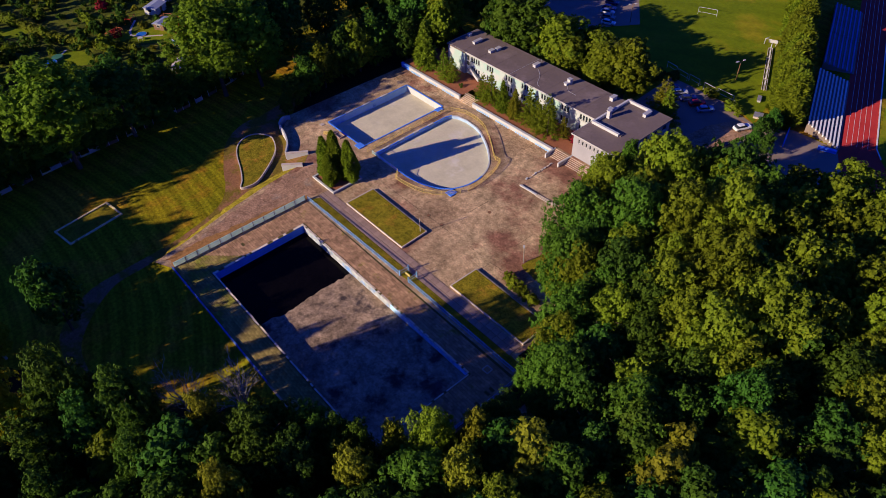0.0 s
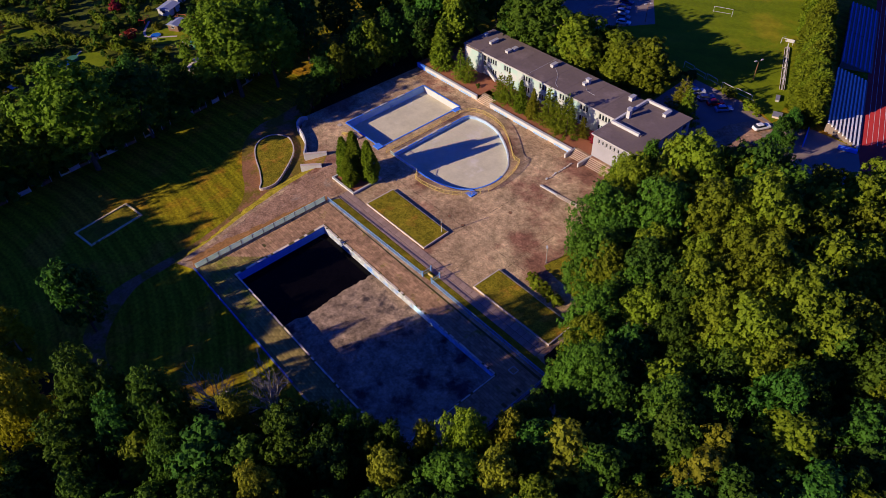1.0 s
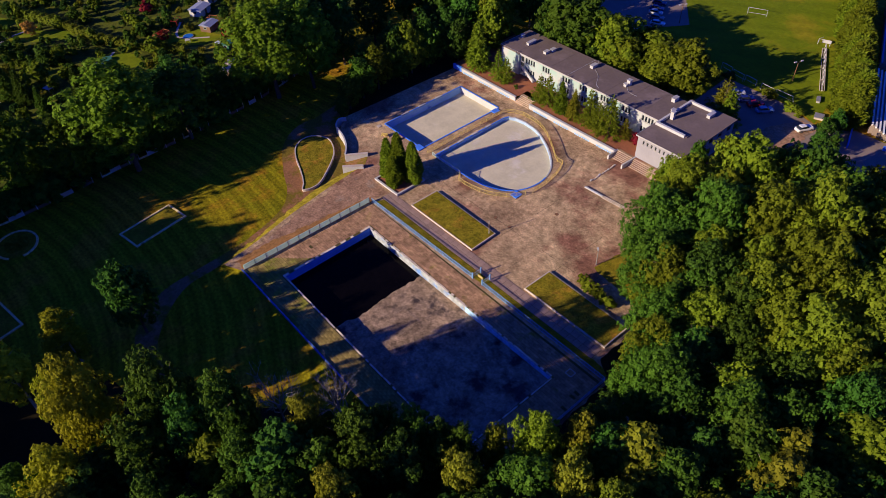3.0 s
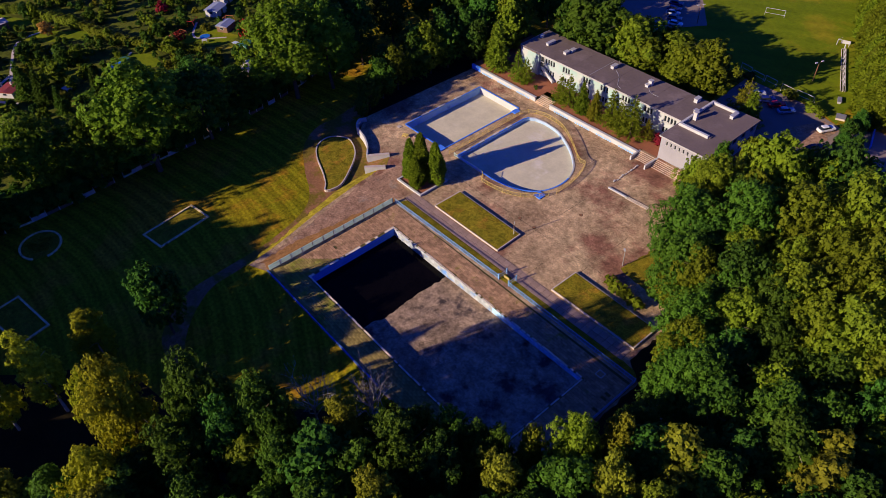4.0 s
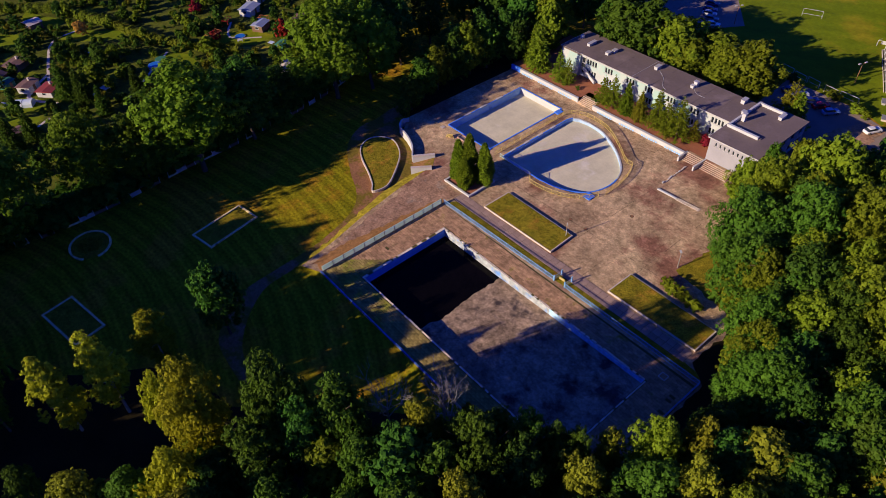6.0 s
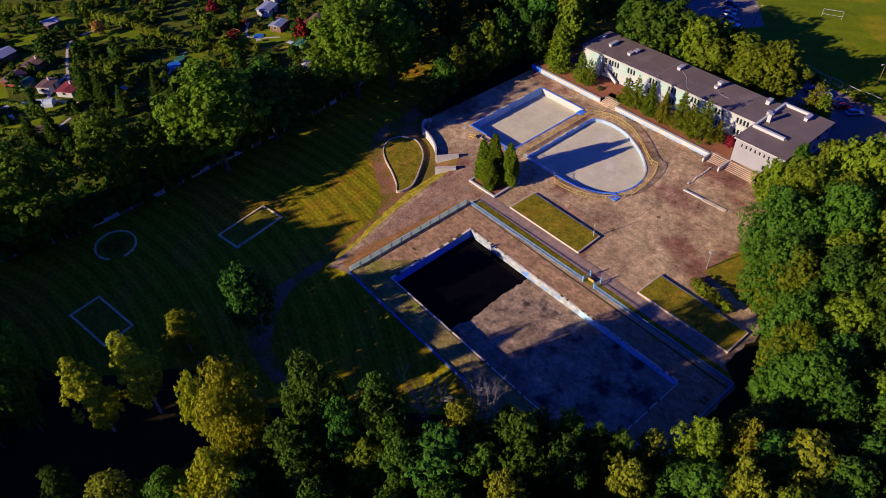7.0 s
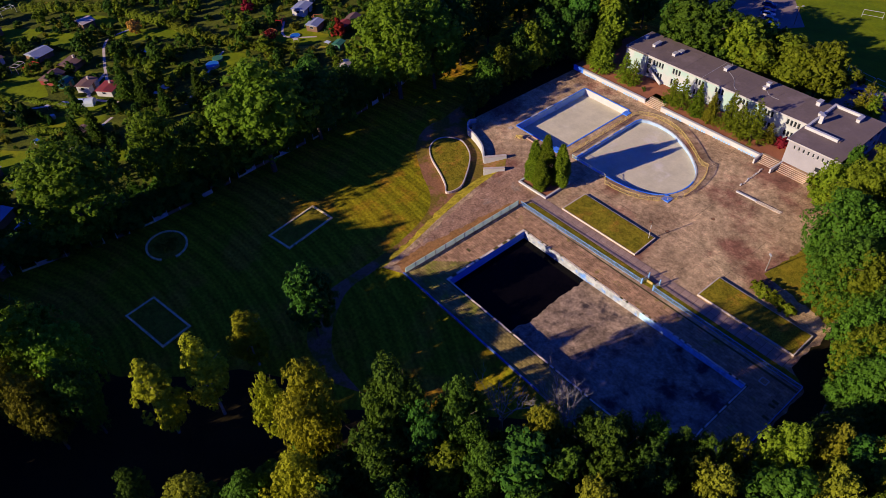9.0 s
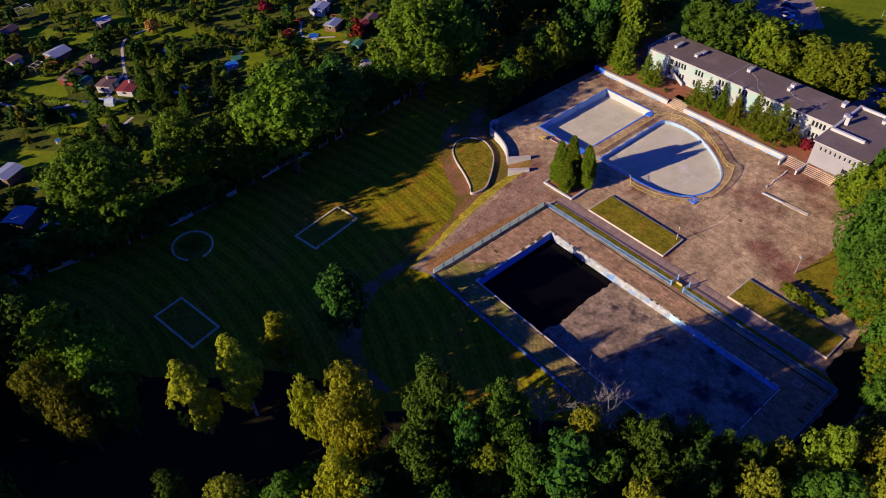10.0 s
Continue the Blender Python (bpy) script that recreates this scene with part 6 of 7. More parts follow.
SMALL = [broad(71 + i, 6.0, 2.3, 0.4, 24, 340, 0.74, 0.8, 0.12, narrow=0.42) for i in range(4)]
SHRUB = [broad(91 + i, 2.2, 1.4, 0.0, 11, 140, 0.56, 0.6, 0.05, narrow=0.42) for i in range(3)]
SPRUCE = [conifer(111 + i, 10.0, 2.5, 5600, 0.46, 19, ragged=0.22) for i in range(3)]
PINE = [conifer(121 + i, 9.0, 2.5, 4300, 0.38, 12, ragged=0.35, point=0.7, droop=0.12, full=7) for i in range(3)]
CYPRESS = [column(131 + i, 11.0, 1.7, 8000, 0.42, 0.24, True) for i in range(2)]
POPLAR = [column(141 + i, 12.0, 2.6, 3600, 0.85, 0.34) for i in range(2)]


def thicket(name, label, entries, foliage):
    """Uncounted growth joined into one mesh: entries of (kind, x, y, height, width factor)."""
    out = []
    for kind, x, y, h, w in entries:
        k = h / kind.height
        a = x * 3.7 + y * 1.9
        q = kind.quads * (k * w, k * w, k)
        c, t = math.cos(a), math.sin(a)
        out.append(np.stack([q[..., 0] * c - q[..., 1] * t + x, q[..., 0] * t + q[..., 1] * c + y, q[..., 2] + G], -1))
    me = leaves_mesh(name, np.concatenate(out))
    me.materials.append(foliage)
    return tagged(new(name, me), label, "greenery", kind="stuff")


def plant(kind, x, y, height, foliage, label, z=G, wide=1.0, name="tree", category="tree", group=""):
    turn = (x * 37.1 + y * 17.7) % 360
    s = height / kind.height
    ob = thing(name, label, category, group)
    for part_name, me in (("trunk", kind.trunk), ("crown", kind.crown)):
        o = new(part_name, me)
        o.parent = ob
        if part_name == "crown":
            o.material_slots[0].link = "OBJECT"
            o.material_slots[0].material = foliage
    ob.matrix_world = pose(x, y, z, 0, 0, turn) @ Matrix.Diagonal((s * wide, s * wide, s, 1))
    return ob


# the wood before the pool: tall crowns that shade its near half
edge = ((9.4, -61.6, 18.0, 0.45, GOLD), (17.8, -58.9, 26.8, 0.50, GOLD), (24.6, -65.4, 20.8, 0.62, GOLD), (25.2, -50.4, 27.0, 0.54, OAK), (31.8, -44.8, 25.6, 0.50, OAK), (28.0, -56.0, 21.6, 0.72, OAK), (30.2, -49.4, 22.6, 0.52, DEEP), (38.8, -46.4, 20.9, 0.60, OAK), (40.2, -37.6, 21.8, 0.42, TAN),
        (47.4, -34.2, 22.8, 0.66, OAK), (52.2, -31.2, 20.6, 0.55, DEEP), (51.4, -40.8, 22.8, 0.42, TAN), (59.0, -27.0, 19.8, 0.58, TAN), (62.2, -17.0, 21.2, 0.56, LIME), (65.6, -12.4, 21.2, 0.42, TAN), (68.6, -18.0, 21.4, 0.52, TAN),
        (74.0, -16.8, 20.2, 0.66, LIME), (34.8, -57.2, 18.8, 0.66, OAK), (29.8, -43.6, 17.5, 0.6, DEEP), (36.2, -41.4, 15.0, 0.5, OAK), (44.2, -34.0, 19.4, 0.48, OAK), (49.6, -27.4, 19.6, 0.52, OAK), (53.0, -25.8, 18.8, 0.48, OAK), (46.4, -29.8, 18.8, 0.46, OAK), (42.6, -31.4, 17.6, 0.42, TAN), (55.6, -24.2, 18.8, 0.48, OAK), (57.6, -20.2, 17.2, 0.42, TAN), (39.0, -34.2, 13.5, 0.5, DEEP))
for i, (x, y, h, w, m) in enumerate(edge):
    plant(NEAR[i % 5], x, y, h - G, m, "tall leafy tree with yellowing crown" if m is TAN else "tall tree with a golden yellow crown" if m is GOLD else "tall green broadleaf tree at the wood's edge", wide=w)
random.seed(21)
count = 0
for row in range(-1, 9):
    for col in range(25):
        x = 19.0 + col * 3.45 + row * 3.1 + random.uniform(-1.4, 1.4)
        y = -61.0 + col * 3.5 - row * 3.1 + random.uniform(-1.4, 1.4)
        if y > 2.0 + (x - 70.0) * 0.6 or (y > x - 75.0 - 0.12 * max(0, 52 - x) and x < 72) or y < -107.0 + 1.12 * x or x < 24 and y > -62:
            continue
        if any(math.hypot(x - e[0], y - e[1]) < 2.2 + 2.4 * e[3] for e in edge) or random.random() < 0.08:
            continue
        h = random.choice((17.5, 19, 20, 21, 22)) + random.uniform(-0.9, 0.9) - (1.5 if row < 0 else 0)
        m = random.choice((OAK, OAK, OAK, DEEP, DEEP, LIME, TAN))
        slim = count % 4 == 3
        plant(SLIM[count % 3] if slim else WOOD[count % 5], x, y, h, m, "slim leafy tree in the wood" if slim else "leafy broadleaf tree in the wood", wide=random.uniform(0.8, 1.05) if slim else random.uniform(0.85, 1.2), group="trees of the wood")
        count += 1

# young growth between the trunks
random.seed(63)
young = {"green": [], "dark": [], "tan": []}
for i in range(420):
    x, y = random.uniform(12, 104), random.uniform(-92, 60)
    wood = -104.0 + 1.12 * x < y < min(-66.0 + (x - 14.0) * 1.02, -29.0 + max(0, x - 62) * 1.2) and x > 14
    clump = x > 50 + max(0, 26 - y) * 0.6 and 8 < y < 60 and y > -74 + x * 0.95
    if not wood and not clump:
        continue
    young[random.choice(("green", "green", "dark", "tan"))].append((SMALL[i % 4], x, y, random.uniform(8.0, 12.5) if clump else random.uniform(6.5, 11.0), random.uniform(0.9, 1.2)))
for tint, m, lab in (("green", OAK, "young green trees growing between taller trunks"), ("dark", DEEP, "young dark green trees growing between taller trunks"), ("tan", TAN, "young yellowing trees growing between taller trunks")):
    thicket("undergrowth", lab, young[tint], m)

# tall trees added out of view, placed so that their shadows cross the meadow
for i, (x, y, h, w) in enumerate(((-34.5, -104.0, 30.0, 0.7), (-59.5, -98.0, 26.0, 0.6), (-8.2, -100.5, 27.0, 0.34), (-4.2, -102.8, 27.0, 0.34), (-63.0, -101.0, 26.0, 0.6), (-55.0, -100.0, 25.0, 0.75), (-51.5, -101.0, 27.0, 0.75), (-47.5, -100.0, 29.0, 0.75), (-43.5, -101.0, 30.5, 0.75), (-39.5, -104.0, 30.0, 0.75), (-53.0, -104.0, 27.5, 0.8), (-45.5, -105.0, 31.0, 0.8),
                                  (-54.0, -108.0, 27.0, 0.7), (-49.5, -109.0, 30.0, 0.7), (-44.5, -109.0, 32.0, 0.7), (-36.5, -109.0, 29.0, 0.7), (-57.0, -112.0, 27.0, 0.7), (-48.0, -115.0, 32.0, 0.7))):
    plant(FAR[i % 4], x, y, h, DEEP, "tall tree added out of view to shade the meadow", wide=w, group="trees at the meadow's corner")
# unseen trees, added only to throw shade on the garden sheds
for i, (x, y, h) in enumerate(((-62.0, -99.0, 17.0), (-68.0, -101.0, 16.0), (-74.0, -99.0, 15.0), (-80.0, -97.0, 15.0), (-87.0, -96.0, 14.0))):
    plant(FAR[i % 4], x, y, h, OAK, "leafy tree added out of view to shade the garden sheds", wide=0.95, group="trees by the garden sheds")
# back row out of view, added for the shade it lays on the near ground
for i in range(16):
    plant(FAR[i % 4], -84.0 + 7.2 * i, -128.0 - 5 * (i % 2), 25.0 + 1.5 * (i % 3), DEEP, "tall tree in an unseen row added to shade the near ground", wide=0.85, group="belt along the park's edge")

# unseen trees, crowns set high so that only chosen ground is shaded
LOFTY = broad(171, 30.0, 4.4, 24.0, 60, 4200, 0.6, 1.2)
for x, y, h, w in ((-67.0, -104.0, 26.0, 1.2), (-70.5, -108.0, 29.5, 1.2), (-64.0, -103.0, 25.0, 1.2), (-26.6, -106.0, 32.0, 0.5), (-26.2, -111.0, 32.5, 0.5), (-25.4, -101.5, 30.5, 0.3), (-18.2, -106.0, 32.5, 0.34), (-19.2, -110.0, 32.5, 0.34), (-17.4, -102.0, 31.5, 0.3),
                   (-8.6, -106.0, 32.5, 0.58), (-10.0, -111.0, 32.5, 0.6), (-6.4, -110.0, 31.5, 0.6), (-9.8, -101.5, 31.5, 0.4)):
    plant(LOFTY, x, y, h, DEEP, "high-crowned tree added out of view to shade meadow and deck", wide=w)

# the great clump beside the terrace
for i, (x, y, h, w, m) in enumerate(((35.5, 60.0, 10.0, 0.7, OAK), (40.0, 62.5, 12.6, 0.75, LIME), (36.0, 50.5, 11.0, 0.95, LIME), (33.6, 53.0, 7.0, 0.9, LIME), (46.0, 30.5, 21.0, 0.95, OAK), (43.8, 41.5, 20.5, 0.85, LIME), (47.5, 50.5, 21.5, 0.8, LIME), (54.0, 34.2, 24.5, 0.85, OAK), (59.2, 13.4, 18.2, 0.9, OAK),
                                     (50.0, 50.0, 24.0, 0.9, LIME), (58.0, 58.0, 23.0, 0.9, DEEP), (66.0, 44.5, 27.0, 0.85, LIME), (68.0, 25.0, 23.0, 0.9, LIME), (66.5, 3.5, 20.0, 0.95, OAK), (77.0, 5.0, 21.5, 0.9, OAK),
                                     (78.0, 22.0, 24.0, 0.95, LIME), (80.5, 31.0, 26.0, 0.95, LIME), (61.0, 38.5, 25.5, 0.85, LIME), (72.5, 33.0, 26.0, 0.8, LIME), (65.0, -7.0, 17.0, 0.8, DEEP), (51.5, 22.5, 19.5, 0.95, OAK), (50.5, 40.5, 20.0, 0.9, OAK), (59.5, 24.0, 21.5, 0.9, DEEP), (61.0, 8.6, 15.5, 0.85, OAK))):
    plant((MEDIUM if h < 14 else NEAR if y < 45 else TALL)[i % 4], x, y, h - G, m, "tall broadleaf tree in the dense clump beside the terrace", wide=w * (0.9 if h > 14 else 1.0), group="clump by the terrace")
random.seed(12)
for i in range(9):
    for j in range(10):
        x, y = 45.0 + 6.6 * i + 2.6 * (j % 2) + random.uniform(-1.5, 1.5), 3.0 + 6.6 * j + random.uniform(-1.5, 1.5)
        if x < 48.0 + abs(y - 34) * 0.18 + max(0, 24 - y) * 0.45 or y < -74 + x * 0.95 or y > 73 or (y > 64 and x < 50):
            continue
        h = 19.2 + 4.6 * math.exp(-((x - 72) ** 2 + (y - 31) ** 2) / 380) - 2.4 * math.exp(-((x - 57) ** 2 + (y - 15) ** 2) / 120) + (1.5 if 42 < y < 60 else 0) - (1.0 if y > 60 else 0)
        plant((NEAR if y < 36 else TALL)[(i + j) % 5], x, y, h + random.uniform(-1.2, 1.0), random.choice((OAK, LIME, LIME, LIME) if y > 22 and x > 58 or y > 44 else (OAK, OAK, OAK, LIME, DEEP)), "broadleaf tree in the dense clump beside the terrace", wide=random.uniform(0.72, 0.92), group="clump by the terrace")

# single trees on the meadow
plant(MEDIUM[0], -6.2, -45.8, 18.0, DEEP, "dark broadleaf tree standing alone beside the path", wide=0.72)
plant(SLIM[0], -7.6, -57.0, 13.8, GOLD, "slim yellowing tree on the meadow", wide=1.15)
plant(SLIM[1], -2.6, -66.2, 20.0, GOLD, "slim yellowing tree on the meadow", wide=0.85)
plant(SLIM[2], -4.4, -73.4, 19.0, GOLD, "tall yellowing birch on the meadow's edge", wide=0.85)
# the last two stand out of view, added to shade the meadow
for i, (x, y, h, m, w) in enumerate(((-17.0, -82.8, 21.8, SUNNY, 0.78), (-22.6, -84.4, 22.8, SUNNY, 0.8), (-28.0, -87.4, 23.6, OAK, 0.8), (-13.4, -88.0, 19.8, TAN, 0.6), (-12.2, -82.4, 19.8, OAK, 0.55), (-19.6, -90.0, 18.6, TAN, 0.6), (-33.6, -90.5, 24.5, OAK, 0.8), (-40.0, -93.0, 25.0, OAK, 0.8))):
    plant(NEAR[i % 5], x, y, h, m, "broad tree turning brown at the meadow's edge" if m is TAN else "broad green tree at the meadow's edge", wide=w)
for i, (x, y, h, m) in enumerate(((18.5, -70.5, 15.0, OAK), (13.0, -76.5, 14.6, TAN), (5.2, -82.4, 11.8, OAK), (24.0, -73.0, 17.0, DEEP))):
    plant(WOOD[i], x, y, h, m, "leafy tree standing apart before the wood", wide=1.05, group="trees of the wood")

# leafless trees at the wood's edge
def bare_tree(x, y, h, seed):
    ob = thing("bare_tree", "tall nearly leafless pale tree at the wood's edge", "tree")
    rng = random.Random(seed)
    s = Shape().tube([(0, 0, 0), (0.1, 0.05, h * 0.3), (0.05, 0.1, h * 0.66)], [0.24, 0.20, 0.14], 7)

    def limb(p, d, length, thick, depth):
        bend = Vector((rng.uniform(-0.25, 0.25), rng.uniform(-0.25, 0.25), 0.35))
        mid, end = p + d * length * 0.5, p + (d + bend).normalized() * length
        s.tube([tuple(p), tuple(mid), tuple(end)], [thick, thick * 0.8, thick * 0.5], 5 if depth < 2 else 3)
        if depth < 3:
            for k in range(3 if depth < 2 else 4):
                start = p.lerp(end, rng.uniform(0.45, 1.0))
                turn = Vector((rng.gauss(0, 0.5), rng.gauss(0, 0.5), rng.gauss(0.15, 0.3)))
                limb(start, (d + turn).normalized(), length * rng.uniform(0.5, 0.72), thick * 0.55, depth + 1)
    for k in range(7):
        a = k * math.tau / 7 + rng.uniform(-0.4, 0.4)
        limb(Vector((0.05, 0.1, h * rng.uniform(0.54, 0.66))), Vector((0.62 * math.cos(a), 0.62 * math.sin(a), 1.0)).normalized(), h * rng.uniform(0.15, 0.21), 0.09, 0)
    part("trunk", s, BIRCH, ob)
    ob.matrix_world = pose(x, y, G, 0, 0, 0)


bare_tree(33.4, -38.6, 21.5, 5)
bare_tree(37.2, -31.6, 20.5, 6)
bare_tree(40.0, -32.6, 21.0, 7)

# thujas in the planter
for x, y, h, w in ((-10.4, 13.2, 10.3, 1.22), (-8.6, 14.8, 11.8, 1.15), (-7.5, 12.2, 7.6, 1.55), (-5.4, 16.2, 10.4, 1.22)):
    plant(CYPRESS[int(x) % 2], x, y, h, THUJA, "dense dark green columnar thuja in a planter", 0.2, w, "thuja", "tree", "thujas in the planter")
# low hedge beside the second bed
for x in range(5):
    plant(SHRUB[x % 3], 39.6 + 1.7 * x, 19.9 - 0.15 * x, 1.9, LIME, "bright green clipped shrub beside a raised bed", 0.0, 1.1, "shrub", "shrub", "shrubs by the bed")

# trees before the building
for i, (x, y, h, k, m) in enumerate(((-30.0, 58.4, 13.8, SPRUCE, NEEDLE), (-33.5, 60.5, 11.0, SPRUCE, THUJA), (-22.6, 58.4, 8.4, PINE, NEEDLE), (-20.0, 58.8, 7.2, PINE, NEEDLE), (-7.8, 58.4, 7.4, PINE, THUJA), (-5.2, 58.6, 8.4, PINE, THUJA), (-0.9, 58.4, 8.6, SPRUCE, SUNNY),
                                     (2.9, 58.6, 7.8, SPRUCE, TAN), (7.6, 58.8, 10.0, PINE, NEEDLE), (10.4, 58.4, 8.4, PINE, NEEDLE), (13.4, 58.8, 10.6, PINE, THUJA), (16.6, 60.6, 5.6, PINE, TAN))):
    plant(k[i % len(k)], x, y, h, m, "conifer growing in red soil before the building", UP, 0.95 if k is PINE else 1.0, "conifer", "tree", "conifers before the building")
plant(SHRUB[0], 19.6, 61.0, 2.4, CRIMSON, "dark red leafed shrub by the entrance", UP, 1.2, "shrub", "shrub")
random.seed(5)
for i in range(14):
    plant(SHRUB[i % 3], random.uniform(-30, 17), random.uniform(57.3, 58.8), random.uniform(0.6, 1.1), random.choice((DEEP, TAN, OAK)), "low shrub on the raised bed of red soil", UP, 1.0, "shrub", "shrub", "shrubs on the raised bed")

# trees behind the building
for i, (x, y, h, m, w) in enumerate(((-20.0, 80.0, 17.4, OAK, 1.0), (-14.0, 82.0, 17.0, OAK, 0.95), (-5.5, 83.6, 14.9, LIME, 1.1), (-1.5, 82.0, 11.5, LIME, 1.1), (4.8, 88.5, 11.5, LIME, 1.1), (8.6, 85.0, 11.6, LIME, 1.1), (13.7, 86.2, 14.4, LIME, 0.95), (-1.0, 92.0, 10.0, OAK, 1.0), (-24.0, 84.0, 16.0, DEEP, 1.0))):
    plant(MEDIUM[i % 4], x, y, h + 1.4 - G, m, "round broadleaf tree behind the long building", wide=w * 1.2, group="trees behind the building")
plant(PINE[1], 25.6, 86.0, 11.0, TAN, "reddish pine by the car park", wide=1.2, name="conifer")
plant(PINE[2], 28.0, 84.0, 10.5, THUJA, "ragged pine by the car park", wide=1.0, name="conifer")
for x, y, h in ((29.0, 102.4, 2.4), (35.0, 101.0, 2.2), (37.4, 100.4, 1.8), (14.0, 100.5, 2.6), (17.0, 103.0, 2.2), (10.0, 100.0, 3.4)):
    plant(SHRUB[int(x) % 3], x, y, h, LIME if x > 20 else DEEP, "green shrub at the edge of the car park", wide=1.3, name="shrub", category="shrub")

# the hedge of trees along the terrace and the far park
for i, (x, y, h, m) in enumerate(((-41.0, 24.0, 8.5, OAK), (-43.0, 29.5, 10.5, OAK), (-43.8, 35.0, 11.5, LIME), (-44.8, 41.0, 12.5, OAK), (-44.0, 46.5, 13.5, LIME), (-43.2, 52.0, 13.0, OAK), (-39.0, 59.0, 12.0, DEEP), (-47.0, 34.0, 11.0, DEEP), (-48.0, 44.0, 13.0, DEEP), (-47.0, 53.0, 13.5, DEEP), (-43.0, 60.0, 14.0, DEEP), (-39.5, 20.6, 5.0, DEEP))):
    plant(MEDIUM[i % 4], x, y, h - G, m, "dense broadleaf tree in the hedge along the terrace", wide=0.95, group="hedge of trees")
for i, (x, y, h, m) in enumerate(((-36.0, 69.0, 15.0, LIME), (-38.0, 73.0, 17.0, LIME), (-46.0, 68.0, 17.0, DEEP), (-56.0, 66.0, 18.0, DEEP), (-66.0, 64.0, 20.0, DEEP), (-50.0, 80.0, 18.0, DEEP), (-62.0, 82.0, 19.0, DEEP), (-74.0, 78.0, 20.0, DEEP), (-40.0, 88.0, 16.0, DEEP), (-54.0, 96.0, 18.0, DEEP),
                                  (-68.0, 96.0, 19.0, DEEP), (-84.0, 90.0, 20.0, DEEP), (-76.0, 110.0, 20.0, DEEP), (-60.0, 112.0, 19.0, DEEP), (-92.0, 106.0, 19.0, DEEP), (-44.0, 112.0, 16.0, DEEP), (-30.0, 96.0, 13.0, DEEP))):
    plant(FAR[i % 4], x, y, h - G, m, "tall dark tree in the far park", wide=0.85, group="far park trees")
random.seed(77)
grow = []
for i in range(44):
    x, y = random.uniform(-230, -60), random.uniform(60, 230)
    if y < 62 - (x + 60) * 0.35 or (x > -100 and y > 150):
        continue
    grow.append((FAR[i % 4], x, y, random.uniform(15, 20), 0.9))
thicket("far_wood", "dark wood of tall trees in the far park", grow, DEEP)

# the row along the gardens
# every crown but the deep green ones takes the sun-brightened leaf colour
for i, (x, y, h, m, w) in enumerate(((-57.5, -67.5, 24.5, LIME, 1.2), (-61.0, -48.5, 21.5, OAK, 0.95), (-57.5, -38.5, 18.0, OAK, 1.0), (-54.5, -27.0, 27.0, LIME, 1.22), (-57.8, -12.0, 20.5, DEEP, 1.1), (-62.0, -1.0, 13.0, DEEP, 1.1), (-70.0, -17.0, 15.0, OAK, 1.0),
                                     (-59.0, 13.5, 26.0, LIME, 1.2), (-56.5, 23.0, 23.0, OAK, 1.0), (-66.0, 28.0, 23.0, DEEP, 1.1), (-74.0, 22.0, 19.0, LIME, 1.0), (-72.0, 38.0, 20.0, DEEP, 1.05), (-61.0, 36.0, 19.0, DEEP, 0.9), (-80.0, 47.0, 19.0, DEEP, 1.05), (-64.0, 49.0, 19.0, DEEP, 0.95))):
    plant((ROW if i < 9 else TALL)[i % 4], x, y, h - G, DEEP if m is DEEP else SUNNY, "tall broadleaf tree in the row between meadow and allotments", wide=w, group="row along the allotments")

under = []
random.seed(14)
for i in range(230):
    y = -95.0 + 0.52 * i
    x = float(np.interp(y, [-92, -76, -61, -44, -30, -16, -2, 10, 24], [-62.0, -59.2, -56.6, -56.8, -58.2, -58.8, -60.2, -62.0, -66.0])) - 3.0
    under.append(((SMALL, SHRUB)[i % 2][i % 3], x + random.uniform(-2.5, 0.8), y, random.uniform(3.2, 6.0), random.uniform(1.0, 1.4)))
thicket("undergrowth", "dense green undergrowth along the garden fence", under, OAK)

# allotment planting
random.seed(33)
for x, y, h in ((-110.9, -39.5, 11.0), (-105.0, -37.0, 10.0), (-93.0, -57.8, 11.0), (-97.0, -53.0, 9.0), (-96.0, -35.0, 8.0), (-97.0, -25.0, 9.0), (-88.0, -44.0, 8.0)):
    plant(SPRUCE[int(x) % 3], x, y, h, OAK, "olive green spruce in the allotments", wide=1.1, name="conifer", group="allotment conifers")
plant(SMALL[0], -145.6, -24.0, 4.6, AMBER, "round orange-leaved shrub in the allotments", wide=1.3)
plant(SMALL[1], -99.0, 20.8, 5.4, CRIMSON, "crimson-leaved small tree in the allotments", wide=1.1)
plant(SHRUB[1], -113.6, 5.6, 2.2, CRIMSON, "red shrub in a garden bed", wide=1.2, name="shrub", category="shrub")
plant(SHRUB[2], -135.0, 9.5, 3.0, CRIMSON, "dark red shrub among fruit trees", wide=1.2, name="shrub", category="shrub")
keep = ((-103.4, 29.0, 4), (-118.0, -44.0, 9), (-143.0, -20.0, 5), (-107.0, -9.0, 5), (-122.8, -46.4, 7), (-116.4, -41.0, 6), (-134.4, -52.4, 6), (-138.6, -45.4, 5), (-151.4, -50.8, 6), (-161.6, -33.4, 5), (-114.2, 20.6, 6), (-108.8, 18.6, 4), (-115.4, -50.0, 6), (-110.6, -14.6, 4), (-79.8, -81.2, 5), (-70.4, -78.4, 5), (-63.6, -85.4, 6), (-136.0, -62.0, 8), (-109.0, 11.4, 7), (-112.0, -56.0, 5), (-98.4, -78.8, 5))
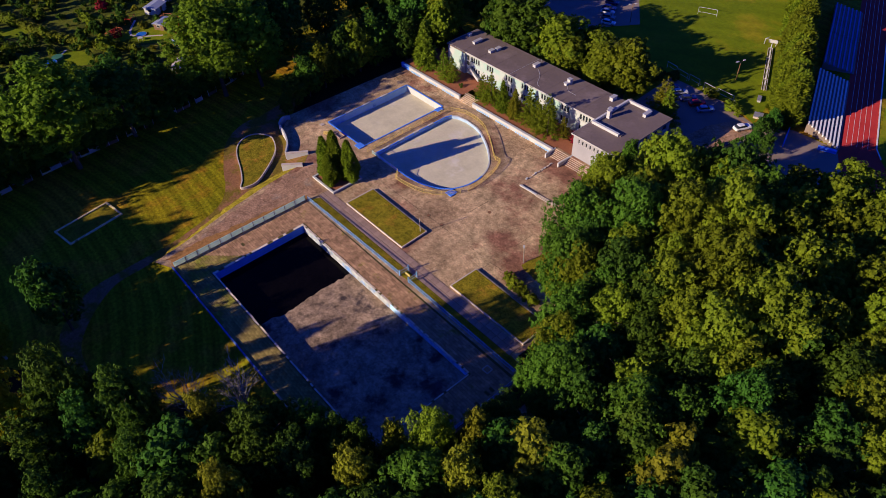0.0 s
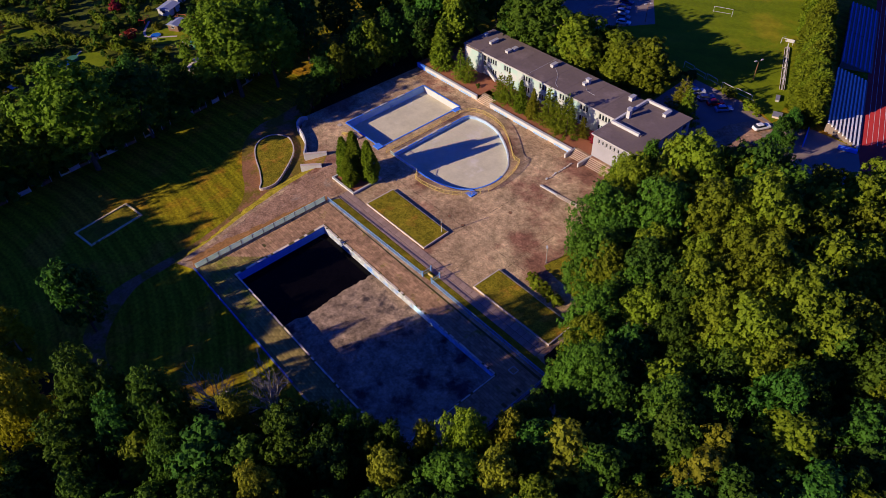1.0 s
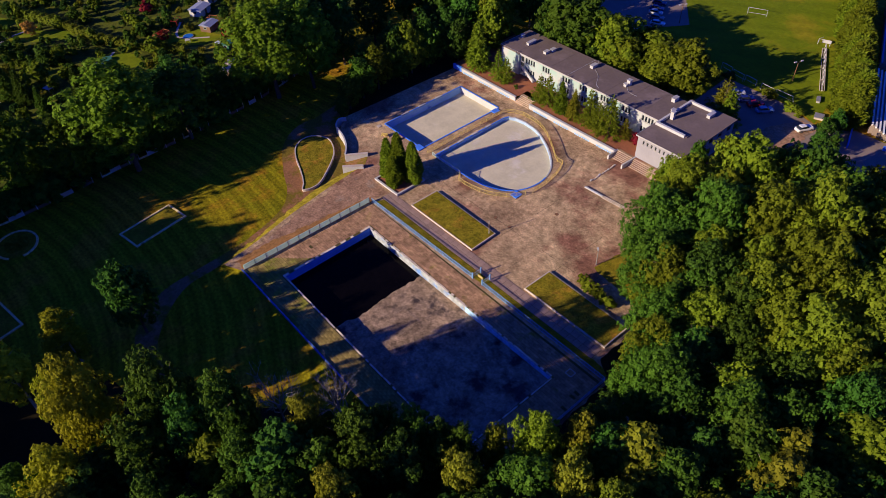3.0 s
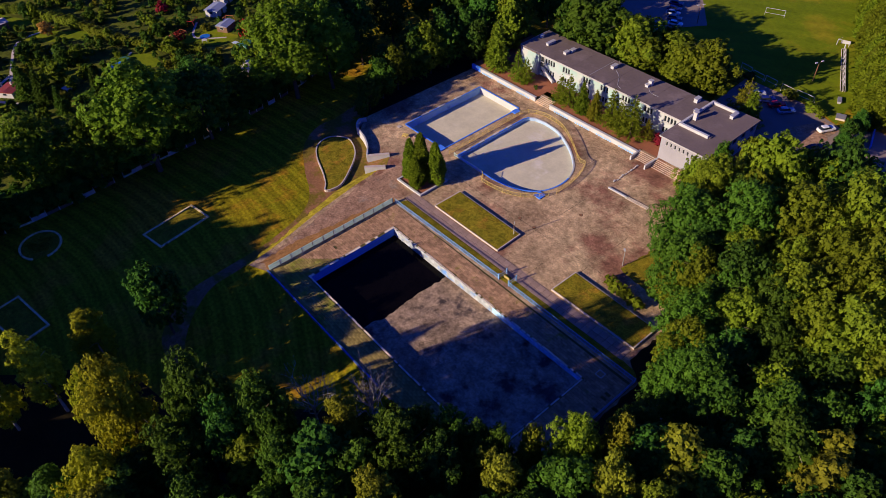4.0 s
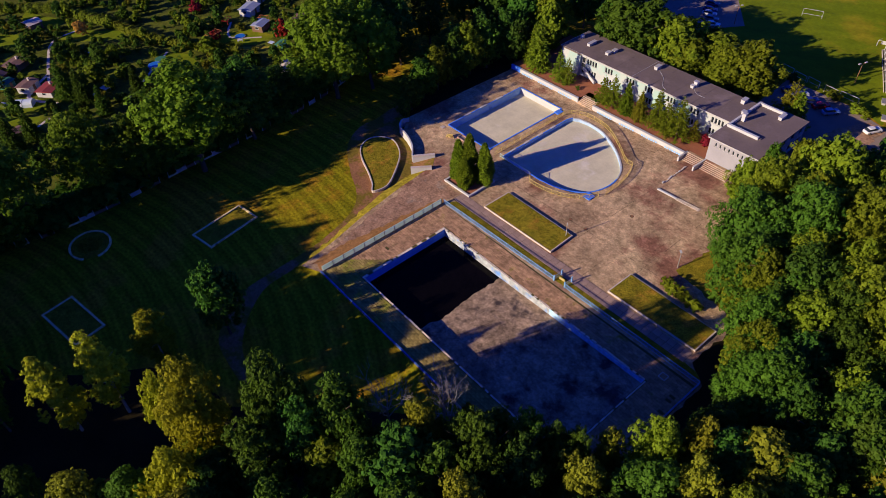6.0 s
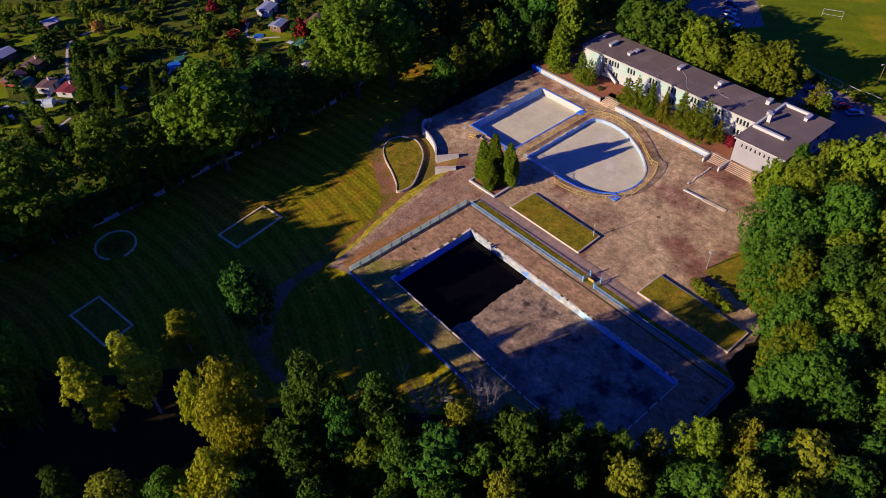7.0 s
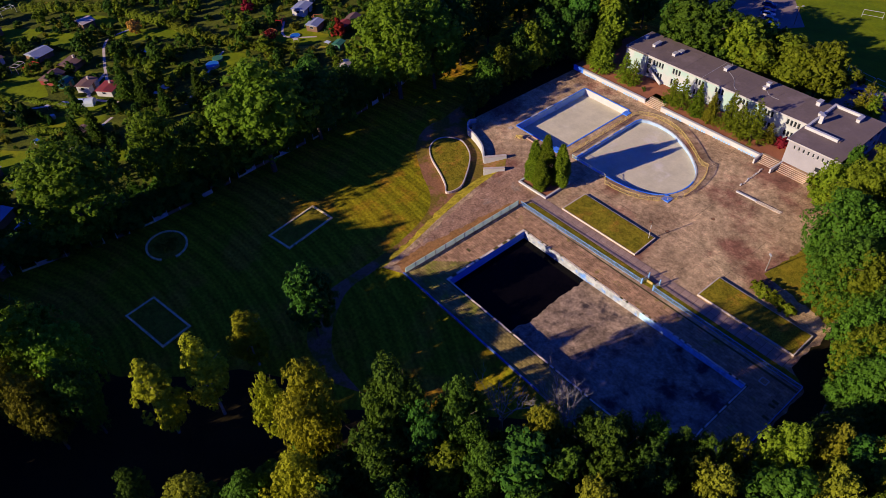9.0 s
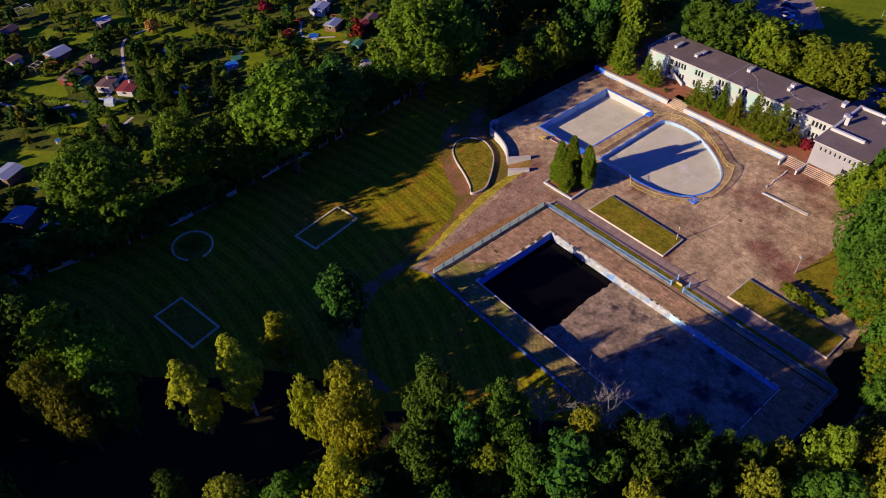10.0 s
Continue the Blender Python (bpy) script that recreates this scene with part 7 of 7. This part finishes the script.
def inside(x, y, poly):
    hit = False
    for (ax, ay), (bx, by) in zip(poly, poly[1:] + poly[:1]):
        if (ay > y) != (by > y) and x < ax + (y - ay) * (bx - ax) / (by - ay):
            hit = not hit
    return hit


def near_line(x, y, line, gap):
    for a, b in zip(line, line[1:]):
        a, b, p = Vector(a), Vector(b), Vector((x, y))
        u = min(1.0, max(0.0, (p - a).dot(b - a) / (b - a).length_squared))
        if (a + (b - a) * u - p).length < gap:
            return True
    return False


beds = {"oak": [], "deep": [], "lime": [], "tan": []}
for i in range(3700):
    x, y = random.uniform(-260, -64), random.uniform(-125, 70)
    if y > (-x - 62) * 0.62 + 22 or (x < -175 and i % 2) or any(math.hypot(x - a, y - b) < r * 0.6 for a, b, r in keep) or (x > -74 and y < -74):
        continue
    if any(inside(x, y, pts) for _, pts in LAWNS) or any(near_line(x, y, pts, w * 0.5 + 1.1) for _, pts, w in LANES):
        continue
    tint = random.choice(("oak", "oak", "oak", "oak", "lime", "lime", "lime", "deep", "deep", "deep", "tan"))
    small = i % 4 < 1
    beds[tint].append(((SMALL if small else SHRUB)[i % 3], x, y, random.choice((2.4, 3.2, 4.0, 5.4)) if small else random.uniform(0.7, 2.1), random.uniform(0.8, 1.3)))
for tint, m, lab in (("oak", OAK, "green garden shrubs and small fruit trees of the allotments"), ("deep", DEEP, "dark green garden shrubs of the allotments"), ("lime", LIME, "yellow-green garden shrubs of the allotments"), ("tan", TAN, "yellowing garden shrubs of the allotments")):
    thicket("garden_shrubs", lab, beds[tint], m)
# clipped hedges of the gardens
def hedge(label, line, height, width, foliage, seed):
    """A clipped hedge along a plan line: sprays over its top and two sides."""
    rng = np.random.default_rng(seed)
    line = [np.array(p, float) for p in line]
    cs, ns = [], []
    for a, b in zip(line, line[1:]):
        length = np.linalg.norm(b - a)
        d = (b - a) / length
        k = int(length * 26 * (height + width))
        u, q = rng.random(k), rng.uniform(-1, 1, k)
        side, top = np.clip(q * 1.8, -1, 1), np.clip(1.9 - 1.9 * np.abs(q), 0.0, 1.0)
        lump = 1 + 0.14 * np.sin(u * length * 1.9 + seed) + 0.08 * np.sin(u * length * 4.7)
        x = a[0] + d[0] * u * length - d[1] * side * width / 2 * lump
        y = a[1] + d[1] * u * length + d[0] * side * width / 2 * lump
        cs.append(np.stack([x, y, G + height * top * lump], 1) + rng.normal(0, 0.06, (k, 3)))
        ns.append(np.stack([-d[1] * side, d[0] * side, 0.3 + top], 1) + rng.normal(0, 0.35, (k, 3)))
    c, nrm = np.concatenate(cs), np.concatenate(ns)
    me = spray_mesh("hedge", c, nrm, 0.5 * rng.uniform(0.6, 1.3, len(c)), rng, 0.42)[0]
    me.materials.append(foliage)
    tagged(new("hedge", me), label, "hedge", "garden hedges")


for i, (pts, h, w, m) in enumerate((([(-190, -45), (-168.8, -23.6), (-141.7, -13.5)], 2.3, 2.6, LIME), ([(-141.7, -13.5), (-125.4, -9.4), (-114, -3), (-100, 7)], 2.1, 2.4, LIME), ([(-127, -61), (-117, -54)], 1.2, 1.0, LIME),
                                    ([(-112, -66), (-100, -54)], 1.5, 1.1, LIME), ([(-152, -70), (-141, -70.5), (-130, -64.5)], 1.5, 1.3, LIME), ([(-121, 6), (-110, 2.4)], 1.5, 1.1, OAK), ([(-158, -52), (-147, -40)], 1.4, 1.0, OAK),
                                    ([(-134, -53), (-129, -50)], 2.2, 1.6, LIME), ([(-100, -18), (-90, -6)], 1.5, 1.1, OAK), ([(-136, -34), (-126, -28)], 1.5, 1.0, LIME))):
    hedge("clipped yellow-green hedge between garden plots" if m is LIME else "clipped green hedge between garden plots", pts, h, w, m, i)
for i in range(13):
    plant(CYPRESS[i % 2], -124.6 + 1.05 * i, -64.0 + 0.36 * i + 0.2 * math.sin(i * 2.0), 2.3 + 0.4 * math.sin(i * 1.7), DEEP, "small clipped thuja in a garden row", G + 0.01, 2.0, "thuja", "tree", "garden thuja row")

# poplar hedge between pitch and stand
for i in range(30):
    t = i / 29
    x, y = 47.5 - 32.5 * t + 0.8 * math.sin(i * 2.1), 103.0 + 69.0 * t + 0.7 * math.cos(i * 1.7)
    plant(POPLAR[i % 2], x, y, 11.5 + 0.8 * math.sin(i * 1.3) - G, LIME, "dense clipped poplar in the hedge beside the stand", wide=1.1, name="poplar", group="poplar hedge")
for i, (x, y, h) in enumerate(((68.0, 66.0, 19.0), (74.0, 64.0, 21.5), (80.5, 69.0, 20.5), (74.0, 72.0, 20.0), (83.0, 61.0, 22.0))):
    plant(TALL[i % 4], x, y, h, LIME, "yellow-green tree beside the road", wide=0.9)
for i, (x, y, h) in enumerate(((48.0, 88.0, 6.4), (50.6, 89.5, 6.6), (46.6, 93.6, 6.8), (47.2, 97.6, 7.6))):
    plant(MEDIUM[i % 4], x, y, h, DEEP, "dark low tree between car park and stand", wide=0.85, group="trees by the stand")
